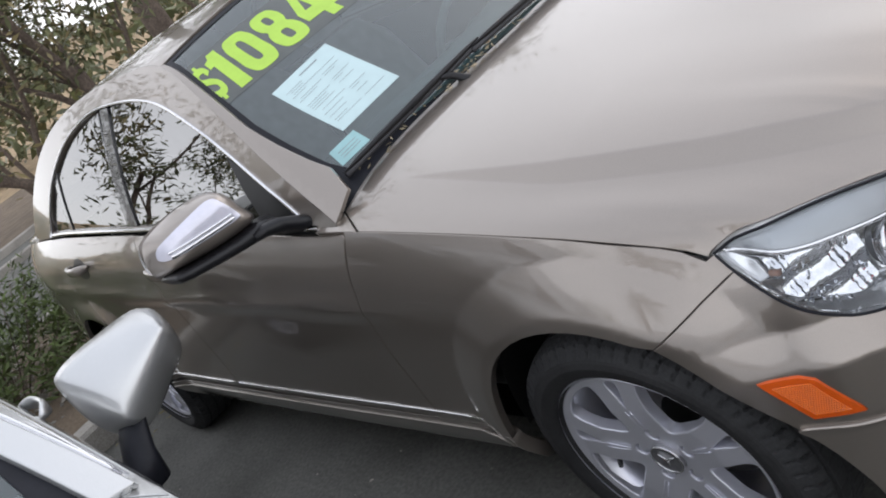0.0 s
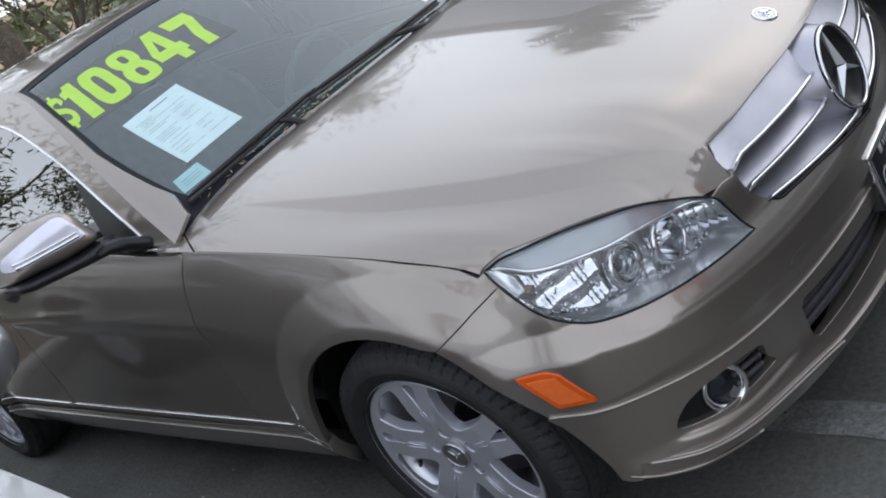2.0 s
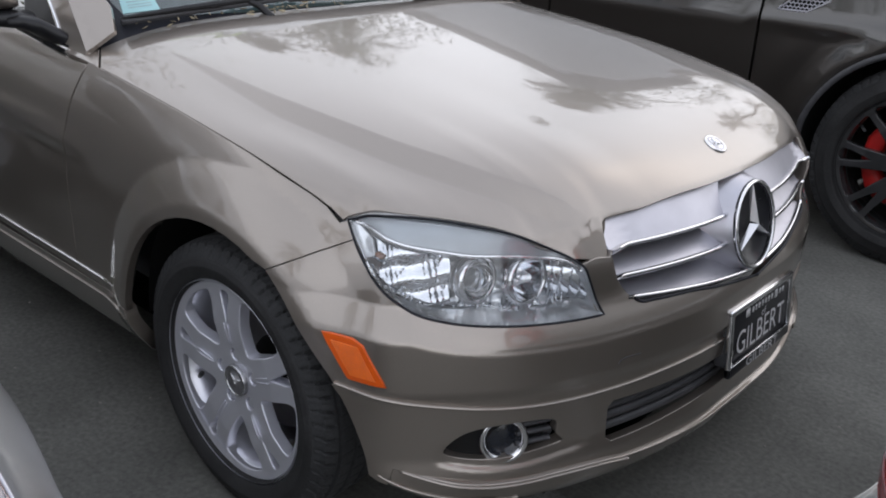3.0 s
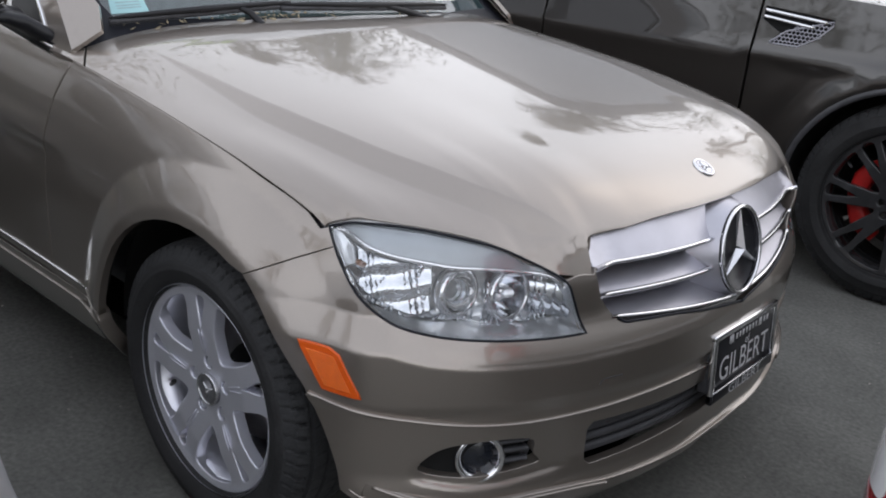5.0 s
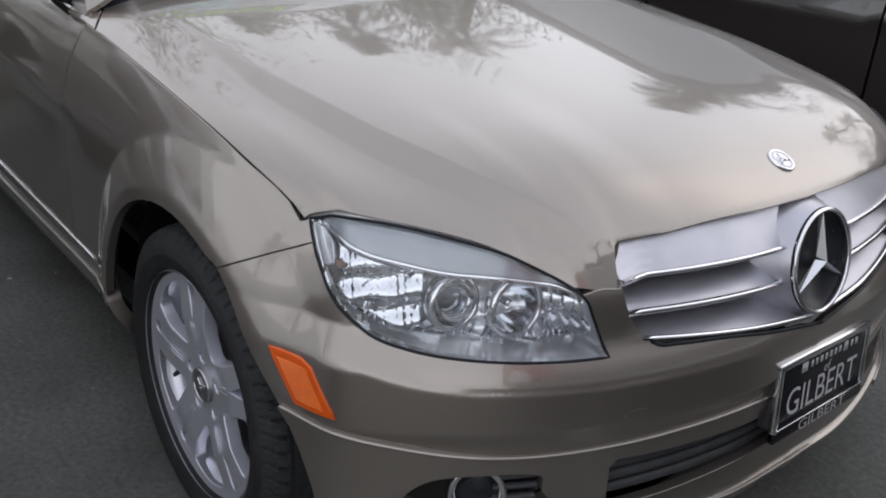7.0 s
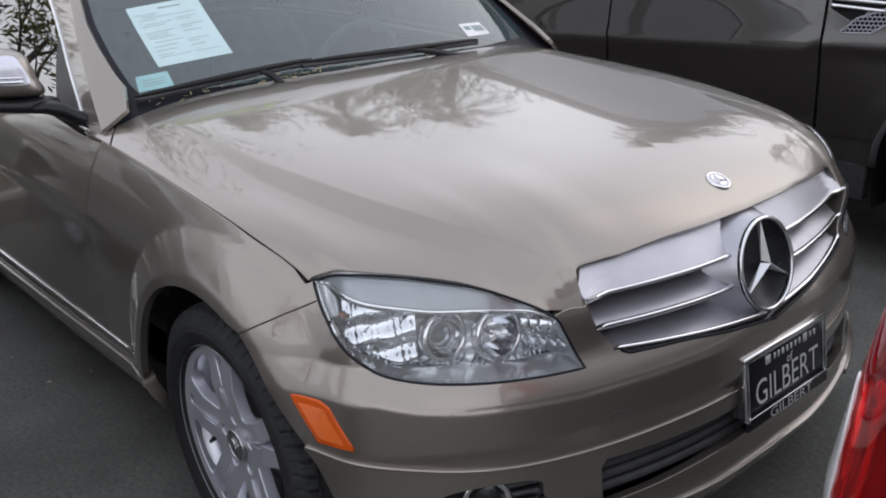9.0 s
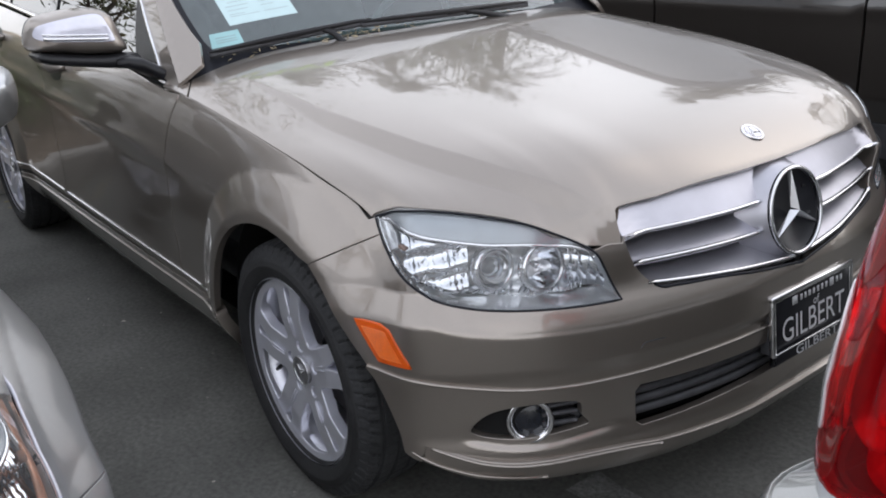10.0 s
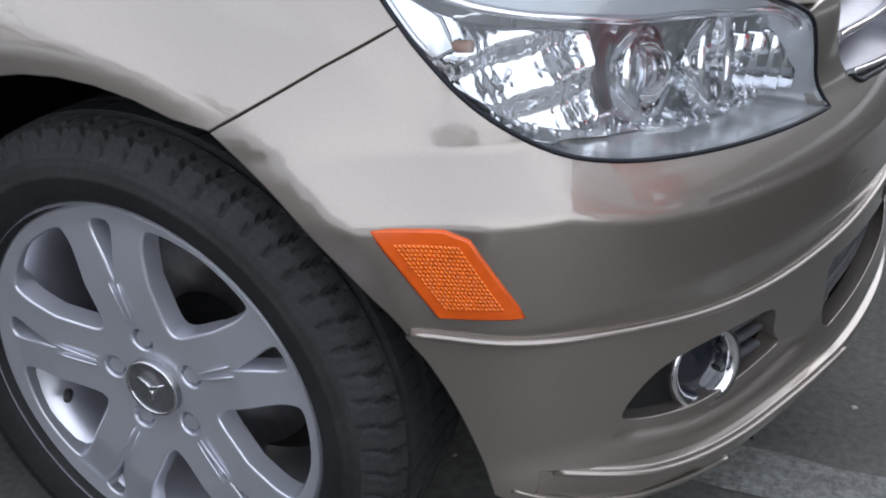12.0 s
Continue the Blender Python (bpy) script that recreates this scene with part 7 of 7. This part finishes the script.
tree((-0.8, 9.2), 4.6, 61, 9000, "dense leafy tree beyond the black car", 0.9, 3, 0.45, None, 0.6, 0.14)
tree((2.4, 9.8), 4.4, 66, 9000, "dense leafy tree beyond the black car", 0.9, 3, 0.45, None, 0.6, 0.14)
tree((-13.0, -11.0), 6.0, 47, 6000, "leafy green verge tree", 0.9, 3, 0.4, None, 0.6, 0.16)
tree((-5.0, -13.0), 6.5, 52, 6000, "leafy green verge tree", 0.9, 3, 0.4, None, 0.6, 0.16)


def shrub(at, radius, height, seed, n, label):
    rng = random.Random(seed)
    s = thing("shrub", label, "shrub", None, "shrubs on the verge")
    rows, stems_ = [], []
    for i in range(70):
        a, r = rng.uniform(0, 2 * math.pi), radius * math.sqrt(rng.random())
        h = height * (1 - 0.55 * (r / radius) ** 2) * rng.uniform(0.75, 1.1)
        stems_.append([(at[0] + 0.25 * r * math.cos(a), at[1] + 0.25 * r * math.sin(a), 0.05), (at[0] + 0.7 * r * math.cos(a), at[1] + 0.7 * r * math.sin(a), h * 0.6), (at[0] + r * math.cos(a), at[1] + r * math.sin(a), h)])
    verts, faces = [], []
    for st in stems_:
        k0 = len(verts)
        for p, rr in zip(st, (0.009, 0.006, 0.003)):
            verts += [(p[0] + rr * math.cos(g), p[1] + rr * math.sin(g), p[2]) for g in (0, 2.1, 4.2)]
        for i in range(2):
            for q in range(3):
                faces.append((k0 + 3 * i + q, k0 + 3 * i + (q + 1) % 3, k0 + 3 * i + 3 + (q + 1) % 3, k0 + 3 * i + 3 + q))
    mesh_object("core", verts, faces, BARK, s)
    for _ in range(n):
        st = rng.choice(stems_)
        k = rng.uniform(0.35, 1.02)
        i, t = (0, k * 2) if k < 0.5 else (1, k * 2 - 1)
        p = [st[i][q] * (1 - t) + st[i + 1][q] * t + rng.gauss(0, 0.06) for q in range(3)]
        rows.append((*p, rng.uniform(0.05, 0.10), rng.uniform(0.010, 0.020)))
    leaf_mesh("foliage", rows, GRASS, s, "", -0.3)
    return s


shrub((-5.3, -1.15), 1.15, 0.95, 5, 9000, "bushy green shrub behind the kerb")
shrub((-5.6, 1.6), 1.0, 0.8, 6, 6000, "bushy green shrub behind the kerb")
shrub((-5.2, -4.4), 1.0, 0.9, 9, 5000, "bushy green shrub behind the kerb")


def kerb(x, y0, y1, height, width, label):
    rng = random.Random(int(abs(x) * 10))
    prof = [(0, 0), (0, height - 0.02), (0.02, height), (width - 0.01, height), (width, height - 0.01), (width, 0)]
    ys = np.linspace(y0, y1, 60)
    v, f = [], []
    for y in ys:
        v += [(x - a + rng.uniform(-0.002, 0.002), y, b + rng.uniform(-0.002, 0.002)) for a, b in prof]
    k = len(prof)
    for i in range(len(ys) - 1):
        for j in range(k - 1):
            f.append((i * k + j, i * k + j + 1, (i + 1) * k + j + 1, (i + 1) * k + j))
    f += [tuple(range(k)), tuple((len(ys) - 1) * k + j for j in range(k))[::-1]]
    return tagged(mesh_object("kerb", v, f, CONCRETE, smooth=False), label, "kerb", kind="structure")


kerb(-3.48, -30, 30, 0.14, 0.15, "pale concrete kerb behind the parked cars")
kerb(-7.05, -30, 30, 0.12, 0.15, "pale concrete kerb of the driveway")
kerb(-12.9, -30, 30, 0.12, 0.15, "pale concrete kerb of the driveway")
kerb(-15.2, -30, 30, 0.14, 0.15, "pale concrete kerb beyond the driveway")


def rough_sheet(name, x0, x1, y0, y1, z, amp, nx, ny, mat, label, rise=None):
    xs, ys = np.linspace(x0, x1, nx), np.linspace(y0, y1, ny)
    v = []
    for x in xs:
        for y in ys:
            edge = min(1, (x - x0) / 0.25, (x1 - x) / 0.25)
            h = amp * edge * (noise.noise((x * 1.7, y * 1.7, 0.3)) + 0.5 * noise.noise((x * 5.3, y * 5.3, 1.7)))
            v.append((x, y, z + h + (rise(x, y) if rise else 0)))
    f = [(i * ny + j, (i + 1) * ny + j, (i + 1) * ny + j + 1, i * ny + j + 1) for i in range(nx - 1) for j in range(ny - 1)]
    return tagged(mesh_object(name, v, f, mat), label, "ground", kind="structure")


rough_sheet("verge", -7.06, -3.62, -30, 30, 0.10, 0.035, 40, 300, EARTH, "bare brown earth verge with leaf litter")
rough_sheet("far_verge", -30, -15.34, -60, 60, 0.10, 0.05, 40, 120, EARTH, "dry earth beyond the driveway")
rough_sheet("hillside", -260, -28, -220, 220, 0.0, 0.6, 40, 60, HILL, "dry tan hillside in the distance", lambda x, y: 7.0 * float(smooth(-30, -110, np.array(x))) * (1 + 0.3 * noise.noise((x * 0.02, y * 0.02, 4))))


def litter(name, n, area, z, size, mat, seed, label, flat=0.4):
    rng = random.Random(seed)
    v, f = [], []
    for _ in range(n):
        x, y = rng.uniform(area[0], area[1]), rng.uniform(area[2], area[3])
        s = size * rng.uniform(0.4, 1.5) * (1.8 if rng.random() < 0.08 else 1)
        k0 = len(v)
        a = rng.uniform(0, 6.3)
        ca, sa = math.cos(a), math.sin(a)
        for px, py, pz in ((-1, -0.6, 0), (1, -0.5, 0), (0.9, 0.6, 0), (-0.8, 0.7, 0), (-0.5, -0.3, flat * 2), (0.5, -0.2, flat * 2), (0.4, 0.35, flat * 1.7), (-0.4, 0.3, flat * 2.1)):
            px, py = px * s * rng.uniform(0.7, 1.2), py * s * rng.uniform(0.7, 1.2)
            v.append((x + px * ca - py * sa, y + px * sa + py * ca, z + pz * s * 0.5))
        f += [(k0 + a0, k0 + b0, k0 + c0, k0 + d0) for a0, b0, c0, d0 in ((4, 5, 6, 7), (0, 1, 5, 4), (1, 2, 6, 5), (2, 3, 7, 6), (3, 0, 4, 7))]
    return tagged(mesh_object(name, v, f, mat, smooth=False), label, "debris", kind="stuff")


litter("grit", 420, (-3.3, 2.6, -2.6, 2.0), 0.0, 0.0035, PEBBLE, 2, "pale grit scattered on the asphalt")
litter("verge_stones", 1500, (-7.0, -3.65, -4, 4), 0.10, 0.02, PEBBLE, 4, "small stones on the earth verge", 0.7)
litter("kerb_leaves", 500, (-3.46, -3.1, -4, 4), 0.0, 0.012, LEAF_DRY, 6, "dry leaves gathered along the kerb", 0.2)


# ---- palms and the line of trees round the lot, which the paint mirrors ----
def palm(at, height, seed, label):
    t = thing("palm_tree", label, "tree", None, "palms beyond the lot")
    rng = random.Random(seed)
    path = [(at[0] + 0.15 * math.sin(k * 0.4), at[1], height * k / 12) for k in range(13)]
    tube(path, [0.24 - 0.08 * k / 12 for k in range(13)], BARK, t, "trunk", "", 10)
    verts, faces = [], []
    for i in range(46):
        a, el = rng.uniform(0, 2 * math.pi), rng.uniform(-0.7, 1.3)
        ln = rng.uniform(1.5, 2.1)
        d = np.array((math.cos(a) * math.cos(el), math.sin(a) * math.cos(el), math.sin(el)))
        w = np.array((-math.sin(a), math.cos(a), 0))
        start = np.array((at[0], at[1], height))
        prev = start
        for k in range(1, 15):
            q = k / 14
            p = start + d * ln * q + np.array((0, 0, -0.55 * ln * q * q))
            if k > 3:
                for sg in (-1, 1):
                    k0 = len(verts)
                    lf = 0.55 * math.sin(math.pi * (0.15 + 0.8 * q))
                    tip = p + w * sg * lf + d * lf * 0.7 + np.array((0, 0, -0.25 * lf))
                    verts += [tuple(p), tuple(p + d * 0.05), tuple(tip)]
                    faces.append((k0, k0 + 1, k0 + 2))
            k0 = len(verts)
            verts += [tuple(prev - w * 0.015), tuple(prev + w * 0.015), tuple(p + w * 0.012), tuple(p - w * 0.012)]
            faces.append((k0, k0 + 1, k0 + 2, k0 + 3))
            prev = p
    mesh_object("crown", verts, faces, LEAF, t, "", False)
    return t


palm((-3.9, 7.9), 4.0, 1, "fan of palm fronds beyond the black car")
palm((-7.6, 13.6), 5.6, 2, "tall fan of palm fronds beyond the lot")
palm((-14.0, 5.6), 8.2, 4, "tall fan of palm fronds beyond the driveway")
palm((-14.1, 9.4), 8.6, 5, "tall fan of palm fronds beyond the driveway")
palm((-14.0, 13.0), 8.8, 6, "tall fan of palm fronds beyond the driveway")
palm((-1.2, -13.0), 7.2, 7, "tall fan of palm fronds across the lot")
palm((-1.6, 16.5), 7.6, 3, "tall fan of palm fronds beyond the lot")


def treeline():
    rng = random.Random(77)
    rows = []
    for _ in range(16000):
        a = rng.uniform(0, 2 * math.pi)
        r = rng.uniform(34, 46)
        top = 3.2 + 1.6 * noise.noise((math.cos(a) * 3, math.sin(a) * 3, 0)) + 1.0 * noise.noise((math.cos(a) * 11, math.sin(a) * 11, 2))
        z = max(0.05, top * rng.random() ** 0.7)
        rows.append((r * math.cos(a), r * math.sin(a), z, rng.uniform(0.5, 1.0), rng.uniform(0.25, 0.5)))
    return tagged(leaf_mesh("far_trees", rows, LEAF, None), "distant line of dark green trees", "trees", kind="stuff")


treeline()
